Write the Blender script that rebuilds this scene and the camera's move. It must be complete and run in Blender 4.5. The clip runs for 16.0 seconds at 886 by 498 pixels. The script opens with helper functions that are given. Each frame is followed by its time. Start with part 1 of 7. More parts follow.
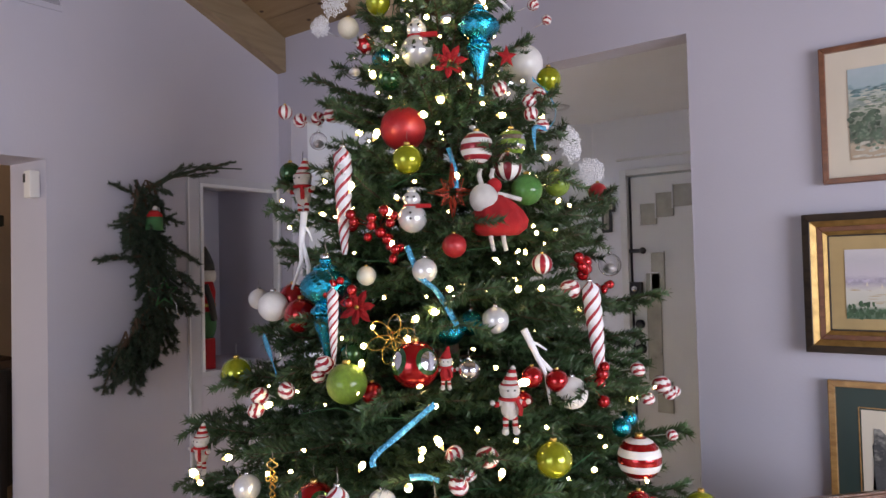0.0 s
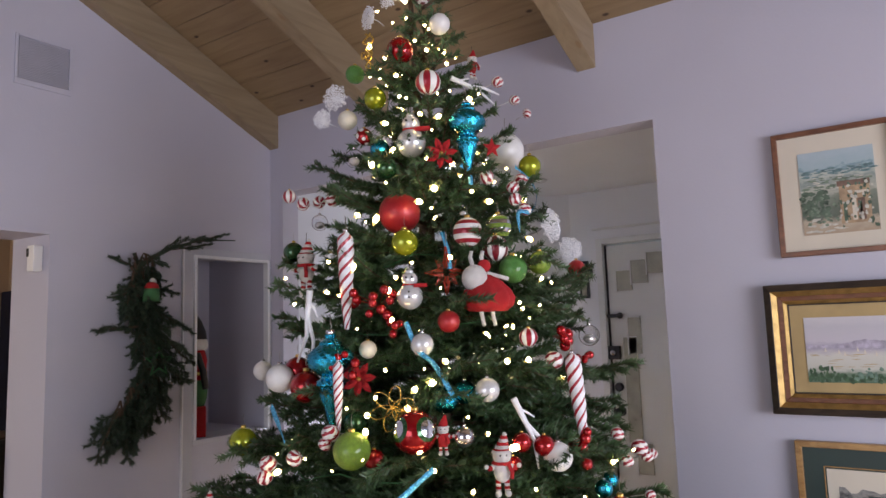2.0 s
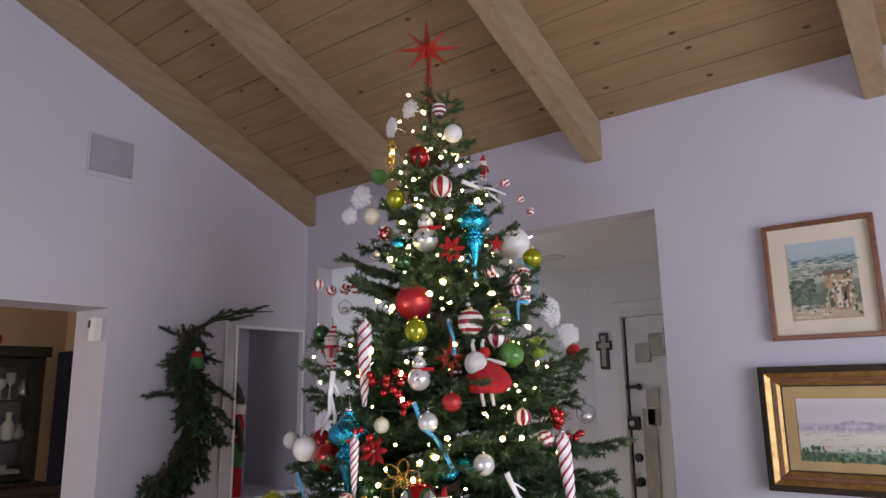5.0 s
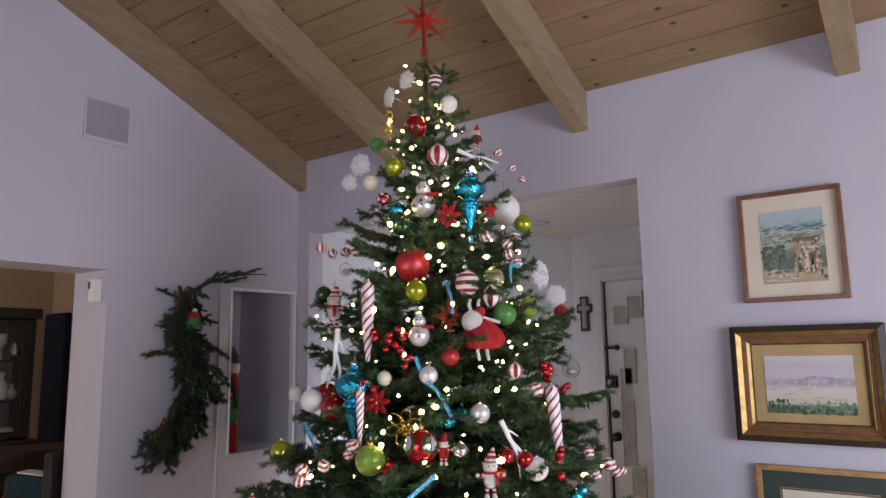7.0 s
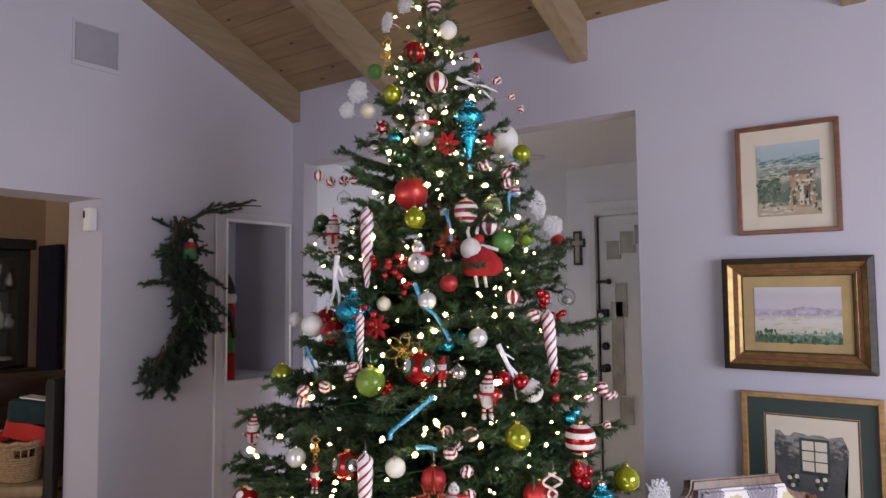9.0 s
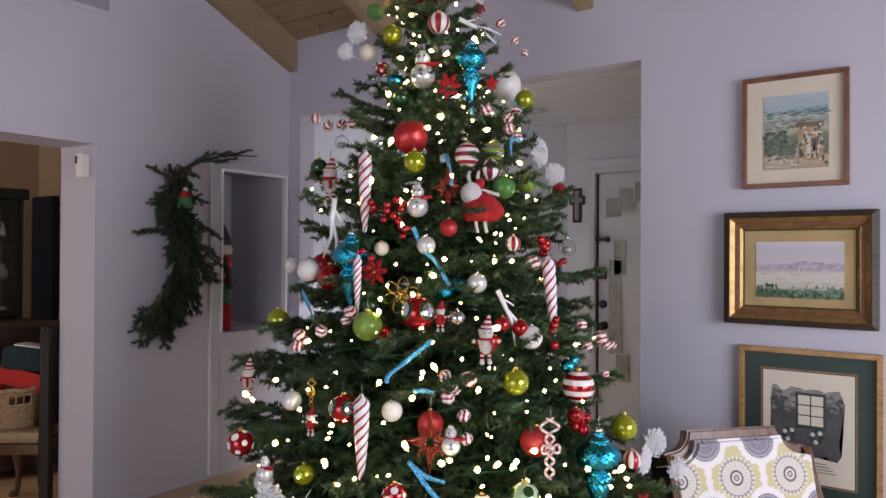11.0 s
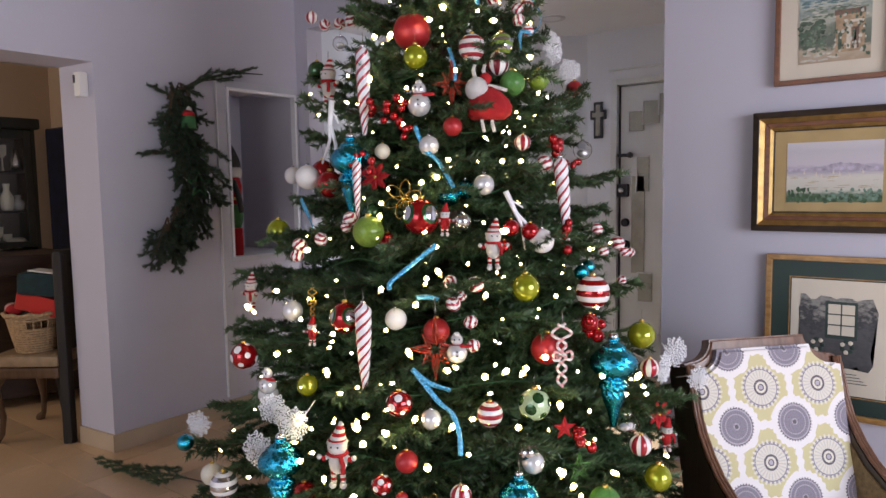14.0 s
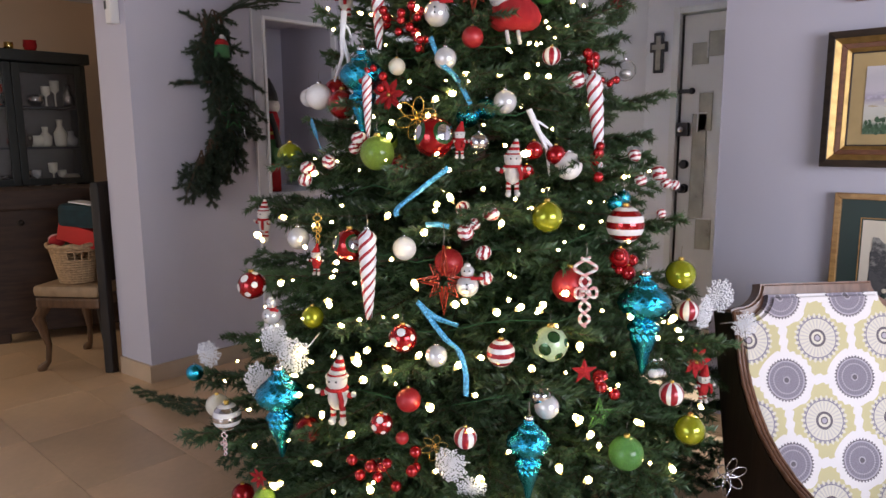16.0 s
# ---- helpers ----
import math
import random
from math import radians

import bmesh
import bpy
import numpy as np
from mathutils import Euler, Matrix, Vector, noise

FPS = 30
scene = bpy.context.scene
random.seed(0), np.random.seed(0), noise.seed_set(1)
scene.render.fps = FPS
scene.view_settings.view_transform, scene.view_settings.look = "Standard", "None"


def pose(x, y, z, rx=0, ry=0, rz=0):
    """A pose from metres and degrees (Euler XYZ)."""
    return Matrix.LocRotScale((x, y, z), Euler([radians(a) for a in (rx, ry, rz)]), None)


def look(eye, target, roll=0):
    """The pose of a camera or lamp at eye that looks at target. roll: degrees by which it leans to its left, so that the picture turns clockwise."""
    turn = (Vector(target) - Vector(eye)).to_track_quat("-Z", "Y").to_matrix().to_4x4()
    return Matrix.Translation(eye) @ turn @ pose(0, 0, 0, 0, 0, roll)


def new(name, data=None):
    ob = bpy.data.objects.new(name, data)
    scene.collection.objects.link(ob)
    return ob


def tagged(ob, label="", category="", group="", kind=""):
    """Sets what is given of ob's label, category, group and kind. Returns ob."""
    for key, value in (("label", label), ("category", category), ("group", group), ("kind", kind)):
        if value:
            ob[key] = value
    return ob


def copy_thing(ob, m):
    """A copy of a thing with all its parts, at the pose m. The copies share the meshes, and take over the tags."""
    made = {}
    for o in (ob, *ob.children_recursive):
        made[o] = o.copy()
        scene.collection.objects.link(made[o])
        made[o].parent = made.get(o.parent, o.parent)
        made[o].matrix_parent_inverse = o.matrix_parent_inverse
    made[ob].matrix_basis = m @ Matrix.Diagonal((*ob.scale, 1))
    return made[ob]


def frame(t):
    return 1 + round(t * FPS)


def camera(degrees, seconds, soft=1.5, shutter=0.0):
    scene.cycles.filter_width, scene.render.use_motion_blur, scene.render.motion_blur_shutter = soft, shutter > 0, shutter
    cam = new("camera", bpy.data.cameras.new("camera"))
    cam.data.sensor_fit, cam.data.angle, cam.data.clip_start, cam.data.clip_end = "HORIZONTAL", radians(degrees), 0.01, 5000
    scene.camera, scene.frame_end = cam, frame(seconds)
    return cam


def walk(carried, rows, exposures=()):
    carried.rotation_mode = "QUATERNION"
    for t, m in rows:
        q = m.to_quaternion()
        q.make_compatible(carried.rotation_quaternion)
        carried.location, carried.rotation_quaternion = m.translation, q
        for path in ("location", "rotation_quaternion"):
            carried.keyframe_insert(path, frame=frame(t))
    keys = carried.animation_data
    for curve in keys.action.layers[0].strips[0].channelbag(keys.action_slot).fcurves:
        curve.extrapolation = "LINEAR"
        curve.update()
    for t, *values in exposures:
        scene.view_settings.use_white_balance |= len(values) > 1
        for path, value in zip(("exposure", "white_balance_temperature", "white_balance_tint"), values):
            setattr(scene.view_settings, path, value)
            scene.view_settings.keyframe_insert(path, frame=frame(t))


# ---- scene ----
cam = camera(65.6, 16.0)
PATH = [
    (0, (0.046, 0.056, 1.507), (-1.143, 1.663, 1.562), -1.4),
    (0.5, (0.043, -0.002, 1.51), (-1.106, 1.635, 1.573), -1.7),
    (1, (0.036, -0.061, 1.513), (-1.029, 1.63, 1.589), -2.2),
    (1.5, (0.05, -0.086, 1.529), (-1.002, 1.608, 1.675), -2.4),
    (2, (0.115, -0.11, 1.542), (-1.012, 1.527, 1.771), -1.9),
    (2.5, (0.226, -0.135, 1.546), (-0.956, 1.458, 1.8), -0.8),
    (3, (0.323, -0.158, 1.558), (-0.87, 1.419, 1.858), -0.2),
    (3.5, (0.384, -0.172, 1.565), (-0.861, 1.354, 1.912), -0.1),
    (4, (0.376, -0.182, 1.591), (-0.861, 1.341, 1.982), 0.5),
    (4.2, (0.367, -0.195, 1.601), (-0.853, 1.335, 2.011), -0.2),
    (6.3, (0.382, -0.427, 1.598), (-0.773, 1.171, 1.935), -1.2),
    (6.5, (0.39, -0.432, 1.597), (-0.747, 1.178, 1.932), -1.4),
    (7, (0.398, -0.442, 1.574), (-0.763, 1.16, 1.871), -0.9),
    (7.5, (0.394, -0.446, 1.567), (-0.744, 1.181, 1.814), -1.0),
    (8, (0.382, -0.451, 1.554), (-0.774, 1.171, 1.739), -1.0),
    (8.5, (0.385, -0.462, 1.544), (-0.78, 1.157, 1.699), -1.1),
    (9, (0.381, -0.464, 1.537), (-0.772, 1.167, 1.656), -0.5),
    (11.5, (0.331, -0.417, 1.456), (-0.818, 1.22, 1.438), 0.1),
    (12, (0.319, -0.401, 1.436), (-0.845, 1.224, 1.385), -0.7),
    (12.5, (0.319, -0.379, 1.417), (-0.858, 1.236, 1.334), -0.8),
    (13, (0.323, -0.365, 1.404), (-0.854, 1.248, 1.297), -0.9),
    (13.5, (0.323, -0.337, 1.392), (-0.845, 1.279, 1.235), -1.1),
    (14, (0.323, -0.296, 1.377), (-0.878, 1.294, 1.2), -0.9),
    (14.5, (0.317, -0.248, 1.372), (-0.923, 1.311, 1.191), -0.7),
    (15, (0.313, -0.18, 1.348), (-0.966, 1.342, 1.136), 0.0),
    (15.5, (0.314, -0.121, 1.319), (-1.0, 1.36, 1.035), 0.0),
    (16, (0.323, -0.086, 1.291), (-1.007, 1.374, 0.974), -0.4),
]
walk(cam, [(t, look(eye, target, roll)) for t, eye, target, roll in PATH], [(0.0, 0.25), (3.0, 0.13), (9.0, 0.11), (12.5, 0.12), (16.0, 0.26)])

# ---- world and light ----
world = bpy.data.worlds.new("world")
scene.world = world
world.use_nodes = True
wn = world.node_tree.nodes
sky = wn.new("ShaderNodeTexSky")
sky.sky_type, sky.sun_disc, sky.sun_elevation, sky.sun_rotation = "NISHITA", False, radians(35), radians(120)
world.node_tree.links.new(sky.outputs[0], wn["Background"].inputs[0])
wn["Background"].inputs[1].default_value = 0.1


def area_lamp(name, eye, target, sx, sy, power, colour):
    data = bpy.data.lights.new(name, "AREA")
    data.shape, data.size, data.size_y, data.energy, data.color = "RECTANGLE", sx, sy, power, colour
    ob = new(name, data)
    ob.matrix_basis = look(eye, target)
    return ob


area_lamp("window_daylight", (3.2, 0.5, 1.45), (-1.2, 1.2, 0.7), 2.6, 1.5, 122, (0.845, 0.875, 1.03))
# fill lamp added behind the camera, source out of view
area_lamp("rear_fill", (-0.6, -3.35, 1.35), (-0.9, 2.0, 1.2), 2.6, 2.1, 46, (0.845, 0.875, 1.03))
area_lamp("skylight_daylight", (-1.885, 3.075, 2.93), (-1.885, 3.075, 0.0), 0.46, 0.13, 140, (0.84, 0.91, 1.0))
# unseen warm fill lamp added inside the windowless dining room
area_lamp("dining_fill", (-5.6, -1.6, 1.5), (-4.6, 1.0, 1.0), 1.4, 1.3, 27, (1.0, 0.86, 0.70))

# ---- materials ----


def mat(name, colour, rough=0.6, metal=0.0, spread=0.12, scale=6.0, bump=0.0, bscale=60.0, coat=0.0, fine=0.0, by_object=0.0):
    """A plain surface with uneven colour at two scales and fine relief."""
    m = bpy.data.materials.new(name)
    m.use_nodes = True
    n, l = m.node_tree.nodes, m.node_tree.links
    b = n["Principled BSDF"]
    b.inputs["Metallic"].default_value = metal
    b.inputs["Coat Weight"].default_value = coat
    tc = n.new("ShaderNodeTexCoord")
    big, small = n.new("ShaderNodeTexNoise"), n.new("ShaderNodeTexNoise")
    big.inputs["Scale"].default_value, big.inputs["Detail"].default_value = scale, 5
    small.inputs["Scale"].default_value, small.inputs["Detail"].default_value = bscale, 3
    l.new(tc.outputs["Object"], big.inputs["Vector"])
    l.new(tc.outputs["Object"], small.inputs["Vector"])
    mixed = n.new("ShaderNodeMath")
    mixed.operation = "MULTIPLY_ADD"
    l.new(small.outputs["Fac"], mixed.inputs[0])
    mixed.inputs[1].default_value = fine
    l.new(big.outputs["Fac"], mixed.inputs[2])
    last = mixed.outputs[0]
    if by_object:
        info, add = n.new("ShaderNodeObjectInfo"), n.new("ShaderNodeMath")
        add.operation = "MULTIPLY_ADD"
        l.new(info.outputs["Random"], add.inputs[0])
        add.inputs[1].default_value = by_object
        l.new(last, add.inputs[2])
        last = add.outputs[0]
    ramp = n.new("ShaderNodeMapRange")
    ramp.inputs["From Min"].default_value, ramp.inputs["From Max"].default_value = 0.3, 0.7 + fine + by_object
    ramp.inputs["To Min"].default_value, ramp.inputs["To Max"].default_value = 1 - spread, 1 + spread
    l.new(last, ramp.inputs["Value"])
    tint = n.new("ShaderNodeVectorMath")
    tint.operation = "SCALE"
    tint.inputs[0].default_value = colour
    l.new(ramp.outputs[0], tint.inputs["Scale"])
    l.new(tint.outputs[0], b.inputs["Base Color"])
    rr = n.new("ShaderNodeMapRange")
    rr.inputs["To Min"].default_value, rr.inputs["To Max"].default_value = max(rough - 0.08, 0.02), min(rough + 0.08, 1)
    l.new(big.outputs["Fac"], rr.inputs["Value"])
    l.new(rr.outputs[0], b.inputs["Roughness"])
    if bump:
        bp = n.new("ShaderNodeBump")
        bp.inputs["Strength"].default_value, bp.inputs["Distance"].default_value = bump, 0.004
        l.new(small.outputs["Fac"], bp.inputs["Height"])
        l.new(bp.outputs[0], b.inputs["Normal"])
    return m


def wood_mat(name, dark, light, scale=(1.2, 14, 14), rough=0.55, knots=0.0, by_object=0.25, knot_scale=(1.5, 2.8, 2.8)):
    """Grain along x in object space, with knots where wanted."""
    m = mat(name, light, rough)
    n, l = m.node_tree.nodes, m.node_tree.links
    b = n["Principled BSDF"]
    tc, mp, wav = n.new("ShaderNodeTexCoord"), n.new("ShaderNodeMapping"), n.new("ShaderNodeTexNoise")
    info, off = n.new("ShaderNodeObjectInfo"), n.new("ShaderNodeVectorMath")
    off.operation = "SCALE"
    off.inputs[0].default_value = (7.0, 13.0, 5.0)
    l.new(info.outputs["Random"], off.inputs["Scale"])
    l.new(off.outputs[0], mp.inputs["Location"])
    mp.inputs["Scale"].default_value = scale
    l.new(tc.outputs["Object"], mp.inputs["Vector"])
    wav.inputs["Scale"].default_value, wav.inputs["Detail"].default_value, wav.inputs["Distortion"].default_value = 3.0, 6, 0.6
    l.new(mp.outputs[0], wav.inputs["Vector"])
    add = n.new("ShaderNodeMath")
    add.operation = "MULTIPLY_ADD"
    l.new(info.outputs["Random"], add.inputs[0])
    add.inputs[1].default_value = by_object
    l.new(wav.outputs["Fac"], add.inputs[2])
    ramp = n.new("ShaderNodeValToRGB")
    ramp.color_ramp.elements[0].position, ramp.color_ramp.elements[0].color = 0.36, (*dark, 1)
    ramp.color_ramp.elements[1].position, ramp.color_ramp.elements[1].color = 0.66 + by_object * 0.5, (*light, 1)
    l.new(add.outputs[0], ramp.inputs[0])
    last = ramp.outputs[0]
    if knots:
        kmp, vor = n.new("ShaderNodeMapping"), n.new("ShaderNodeTexVoronoi")
        kmp.inputs["Scale"].default_value = knot_scale
        l.new(off.outputs[0], kmp.inputs["Location"])
        l.new(tc.outputs["Object"], kmp.inputs["Vector"])
        l.new(kmp.outputs[0], vor.inputs["Vector"])
        vor.voronoi_dimensions = "2D"
        vor.inputs["Scale"].default_value = 1.6
        kr = n.new("ShaderNodeValToRGB")
        kr.color_ramp.elements[0].position, kr.color_ramp.elements[0].color = 0.022, (0, 0, 0, 1)
        kr.color_ramp.elements[1].position, kr.color_ramp.elements[1].color = 0.050, (1, 1, 1, 1)
        l.new(vor.outputs["Distance"], kr.inputs[0])
        mx = n.new("ShaderNodeMixRGB")
        mx.inputs["Color1"].default_value = (*knots, 1)
        l.new(kr.outputs[0], mx.inputs["Fac"])
        l.new(last, mx.inputs["Color2"])
        last = mx.outputs[0]
    l.new(last, b.inputs["Base Color"])
    bp = n.new("ShaderNodeBump")
    bp.inputs["Strength"].default_value, bp.inputs["Distance"].default_value = 0.25, 0.003
    l.new(wav.outputs["Fac"], bp.inputs["Height"])
    l.new(bp.outputs[0], b.inputs["Normal"])
    return m


def glow_mat(name, colour, strength):
    m = bpy.data.materials.new(name)
    m.use_nodes = True
    b = m.node_tree.nodes["Principled BSDF"]
    b.inputs["Base Color"].default_value = (*colour, 1)
    b.inputs["Emission Color"].default_value = (*colour, 1)
    b.inputs["Emission Strength"].default_value = strength
    return m


def glass_mat(name, colour=(1, 1, 1), rough=0.02, ior=1.45):
    m = bpy.data.materials.new(name)
    m.use_nodes = True
    b = m.node_tree.nodes["Principled BSDF"]
    b.inputs["Base Color"].default_value = (*colour, 1)
    b.inputs["Transmission Weight"].default_value = 1.0
    b.inputs["Roughness"].default_value, b.inputs["IOR"].default_value = rough, ior
    return m


WALL = mat("wall_paint", (0.53, 0.515, 0.60), 0.75, spread=0.025, scale=1.6, bump=0.12, bscale=90)
WARM_WALL = mat("tan_wall_paint", (0.64, 0.50, 0.38), 0.8, spread=0.04, scale=1.5, bump=0.1, bscale=90)
FOYER_WALL = mat("foyer_paint", (0.71, 0.73, 0.79), 0.75, spread=0.03, scale=1.5, bump=0.1, bscale=90)
TRIM = mat("white_trim", (0.76, 0.76, 0.79), 0.4, spread=0.05, scale=5)
PLANK = wood_mat("pine_plank", (0.205, 0.135, 0.072), (0.285, 0.200, 0.112), (0.8, 7, 7), 0.6, (0.05, 0.026, 0.014), 0.22)
BEAM = wood_mat("pine_beam", (0.255, 0.187, 0.112), (0.33, 0.25, 0.157), (8, 0.8, 8), 0.6, (0.26, 0.17, 0.09), 0.1, (2.0, 1.0, 1.0))
TILE = mat("travertine_tile", (0.66, 0.455, 0.27), 0.32, spread=0.30, scale=2.2, bump=0.05, bscale=35, fine=0.2, by_object=0.42)
GROUT = mat("grout", (0.33, 0.23, 0.14), 0.9, spread=0.15, scale=9)
NEEDLE = mat("fir_needles", (0.056, 0.106, 0.042), 0.38, spread=0.55, scale=12, by_object=0.35)
BARK = mat("bark", (0.09, 0.055, 0.035), 0.9, spread=0.35, scale=30, bump=0.6, bscale=80)

# ---- building helpers ----


def part(name, bm, material, parent=None, label="", smooth=False):
    """Links a bmesh as one mesh object, under a thing or a part."""
    me = bpy.data.meshes.new(name)
    bm.to_mesh(me)
    bm.free()
    for mm in material if isinstance(material, (list, tuple)) else [material]:
        me.materials.append(mm)
    if smooth:
        me.polygons.foreach_set("use_smooth", [True] * len(me.polygons))
    ob = new(name, me)
    ob.parent = parent
    if label:
        ob["label"] = label
    return ob


def thing(name, m, label, category, group="", kind=""):
    ob = new(name)
    ob.empty_display_size = 0.05
    ob.matrix_basis = m
    return tagged(ob, label, category, group, kind)


def box(bm, lo, hi, bevel=0.0, mi=0):
    lo, hi = Vector(lo), Vector(hi)
    r = bmesh.ops.create_cube(bm, size=1.0, matrix=Matrix.LocRotScale((lo + hi) / 2, None, hi - lo))
    faces = {f for v in r["verts"] for f in v.link_faces}
    for f in faces:
        f.material_index = mi
    if bevel:
        edges = {e for v in r["verts"] for e in v.link_edges}
        made = bmesh.ops.bevel(bm, geom=list(edges), offset=bevel, segments=2, affect="EDGES", profile=0.6)
        for f in made["faces"]:
            f.material_index = mi
    return bm


def boxed(lo, hi, bevel=0.0):
    return box(bmesh.new(), lo, hi, bevel)


def prism(points, z0, z1, bm=None):
    """An upright prism over a plan outline, counter-clockwise from above. z1 may be a function of (x, y)."""
    bm = bm or bmesh.new()
    top = z1 if callable(z1) else (lambda x, y: z1)
    low = [bm.verts.new((x, y, z0)) for x, y in points]
    high = [bm.verts.new((x, y, top(x, y))) for x, y in points]
    bm.faces.new(low[::-1])
    bm.faces.new(high)
    for i in range(len(points)):
        j = (i + 1) % len(points)
        bm.faces.new((low[i], low[j], high[j], high[i]))
    return bm


def lathe(profile, n=24, bm=None, at=(0, 0, 0), mi=0, flute=0.0, twist=0.0, lobes=10):
    """Turned about z: rows of (radius, height); with spiral flutes where wanted."""
    bm = bm or bmesh.new()
    at, rings = Vector(at), []
    for r, z in profile:
        ring = []
        for k in range(n):
            a = 2 * math.pi * k / n
            rr = r * (1 + flute * math.cos(lobes * a + twist * z))
            ring.append(bm.verts.new(at + Vector((rr * math.cos(a), rr * math.sin(a), z))))
        rings.append(ring)
    for a, b in zip(rings, rings[1:]):
        for k in range(n):
            f = bm.faces.new((a[k], a[(k + 1) % n], b[(k + 1) % n], b[k]))
            f.material_index, f.smooth = mi, True
    for ring, flip in ((rings[0], True), (rings[-1], False)):
        f = bm.faces.new(ring[::-1] if flip else ring)
        f.material_index = mi
    return bm


def tube(bm, points, radius, n=6, mi=0):
    """A round bar along a line of points; radius may be one number or one for each point."""
    points = [Vector(p) for p in points]
    rings, up = [], Vector((0.31, 0.17, 0.93))
    for i, p in enumerate(points):
        d = (points[min(i + 1, len(points) - 1)] - points[max(i - 1, 0)]).normalized()
        u = d.cross(up).normalized() if abs(d.dot(up)) < 0.98 else d.orthogonal().normalized()
        w = d.cross(u)
        r = radius[i] if isinstance(radius, (list, tuple)) else radius
        rings.append([bm.verts.new(p + r * (math.cos(2 * math.pi * k / n) * u + math.sin(2 * math.pi * k / n) * w)) for k in range(n)])
    for a, b in zip(rings, rings[1:]):
        for k in range(n):
            f = bm.faces.new((a[k], a[(k + 1) % n], b[(k + 1) % n], b[k]))
            f.material_index, f.smooth = mi, True
    for ring in (rings[0], rings[-1]):
        f = bm.faces.new(ring)
        f.material_index = mi
    return bm


def ball(bm, at, r, seg=20, mi=0, squash=(1, 1, 1)):
    made = bmesh.ops.create_uvsphere(bm, u_segments=seg, v_segments=seg * 2 // 3, radius=r, matrix=Matrix.LocRotScale(at, None, squash))
    for f in {f for v in made["verts"] for f in v.link_faces}:
        f.material_index, f.smooth = mi, True
    return bm


def thicken(bm, thickness):
    """Gives a sheet of faces a thickness."""
    bm.normal_update()
    bmesh.ops.solidify(bm, geom=bm.faces[:], thickness=thickness)
    return bm


# ---- large structure ----
LX, BY, TOP, SLOPE = -3.235, 2.831, 2.926, 0.428


def roof(x, y):
    return TOP + SLOPE * (BY - y)


def wall(name, pieces, material, label):
    ob = thing(name, Matrix(), label, "wall", kind="structure")
    for i, bm in enumerate(pieces):
        part("wall_section", bm, material, ob)
    return ob


# left wall with the opening to the dining room: solid beyond the opening, header above it
wall("wall_left", [
    prism([(LX, 1.485), (LX, 2.24), (-3.535, 2.24), (-3.535, 1.455)], 0, 2.044),
    prism([(LX, 2.24), (LX, 2.815), (-3.54, 2.815), (-3.54, 2.24)], 0, 0.974),
    prism([(LX, 2.815), (LX, BY), (-3.54, BY), (-3.54, 2.815)], 0, 2.044),
    prism([(LX, 2.24), (LX, 2.815), (-3.54, 2.815), (-3.54, 2.24)], 2.014, 2.044),
    prism([(-3.83, 2.24), (-3.83, 2.815), (-3.88, 2.815), (-3.88, 2.24)], 0.974, 2.044),
    prism([(-3.54, 2.19), (-3.54, 2.24), (-3.88, 2.24), (-3.88, 2.19)], 0.974, 2.044),
    prism([(-3.54, 2.815), (-3.54, 2.845), (-3.88, 2.845), (-3.88, 2.815)], 0.974, 2.044),
    prism([(-3.54, 2.19), (-3.54, 2.845), (-3.88, 2.845), (-3.88, 2.19)], 2.044, 2.09),
    prism([(-3.54, 2.19), (-3.54, 2.845), (-3.88, 2.845), (-3.88, 2.19)], 0.92, 0.974),
    prism([(LX, 0.518), (LX, BY), (-3.54, BY), (-3.54, 0.518)], 2.044, roof),
    # unseen near section, run this far to keep window light off the dining room
    prism([(LX, -3.5), (LX, 0.518), (-3.54, 0.518), (-3.54, -3.5)], 0, roof),
], WALL, "pale lilac-white painted wall with a wide cased opening")
# back wall with the wide opening to the foyer
wall("wall_back", [
    prism([(-0.774, BY), (3.3, BY), (3.3, BY + 0.13), (-0.774, BY + 0.13)], 0, 2.42),
    prism([(-3.54, BY), (-3.123, BY), (-3.123, BY + 0.13), (-3.54, BY + 0.13)], 0, 2.42),
    prism([(-3.54, BY), (3.3, BY), (3.3, BY + 0.13), (-3.54, BY + 0.13)], 2.42, 3.1),
], WALL, "pale lilac-white painted wall hung with framed pictures")
WX = 3.3
wall("wall_right", [
    prism([(WX, -3.5), (WX + 0.15, -3.5), (WX + 0.15, BY + 0.13), (WX, BY + 0.13)], 0, 0.7),
    prism([(WX, -3.5), (WX + 0.15, -3.5), (WX + 0.15, BY + 0.13), (WX, BY + 0.13)], 2.5, roof),
    prism([(WX, -3.5), (WX + 0.15, -3.5), (WX + 0.15, -0.9), (WX, -0.9)], 0.7, 2.5),
    prism([(WX, 1.9), (WX + 0.15, 1.9), (WX + 0.15, BY + 0.13), (WX, BY + 0.13)], 0.7, 2.5),
], WALL, "pale painted wall with a wide daylight window")
# unseen wall, its opening added for the fill lamp behind the camera
wall("wall_front", [
    prism([(-3.47, -3.65), (-2.0, -3.65), (-2.0, -3.5), (-3.47, -3.5)], 0, 5.7),
    prism([(0.8, -3.65), (WX + 0.15, -3.65), (WX + 0.15, -3.5), (0.8, -3.5)], 0, 5.7),
    prism([(-2.0, -3.65), (0.8, -3.65), (0.8, -3.5), (-2.0, -3.5)], 2.45, 5.7),
], WALL, "pale painted wall out of view with an opening added for fill light")
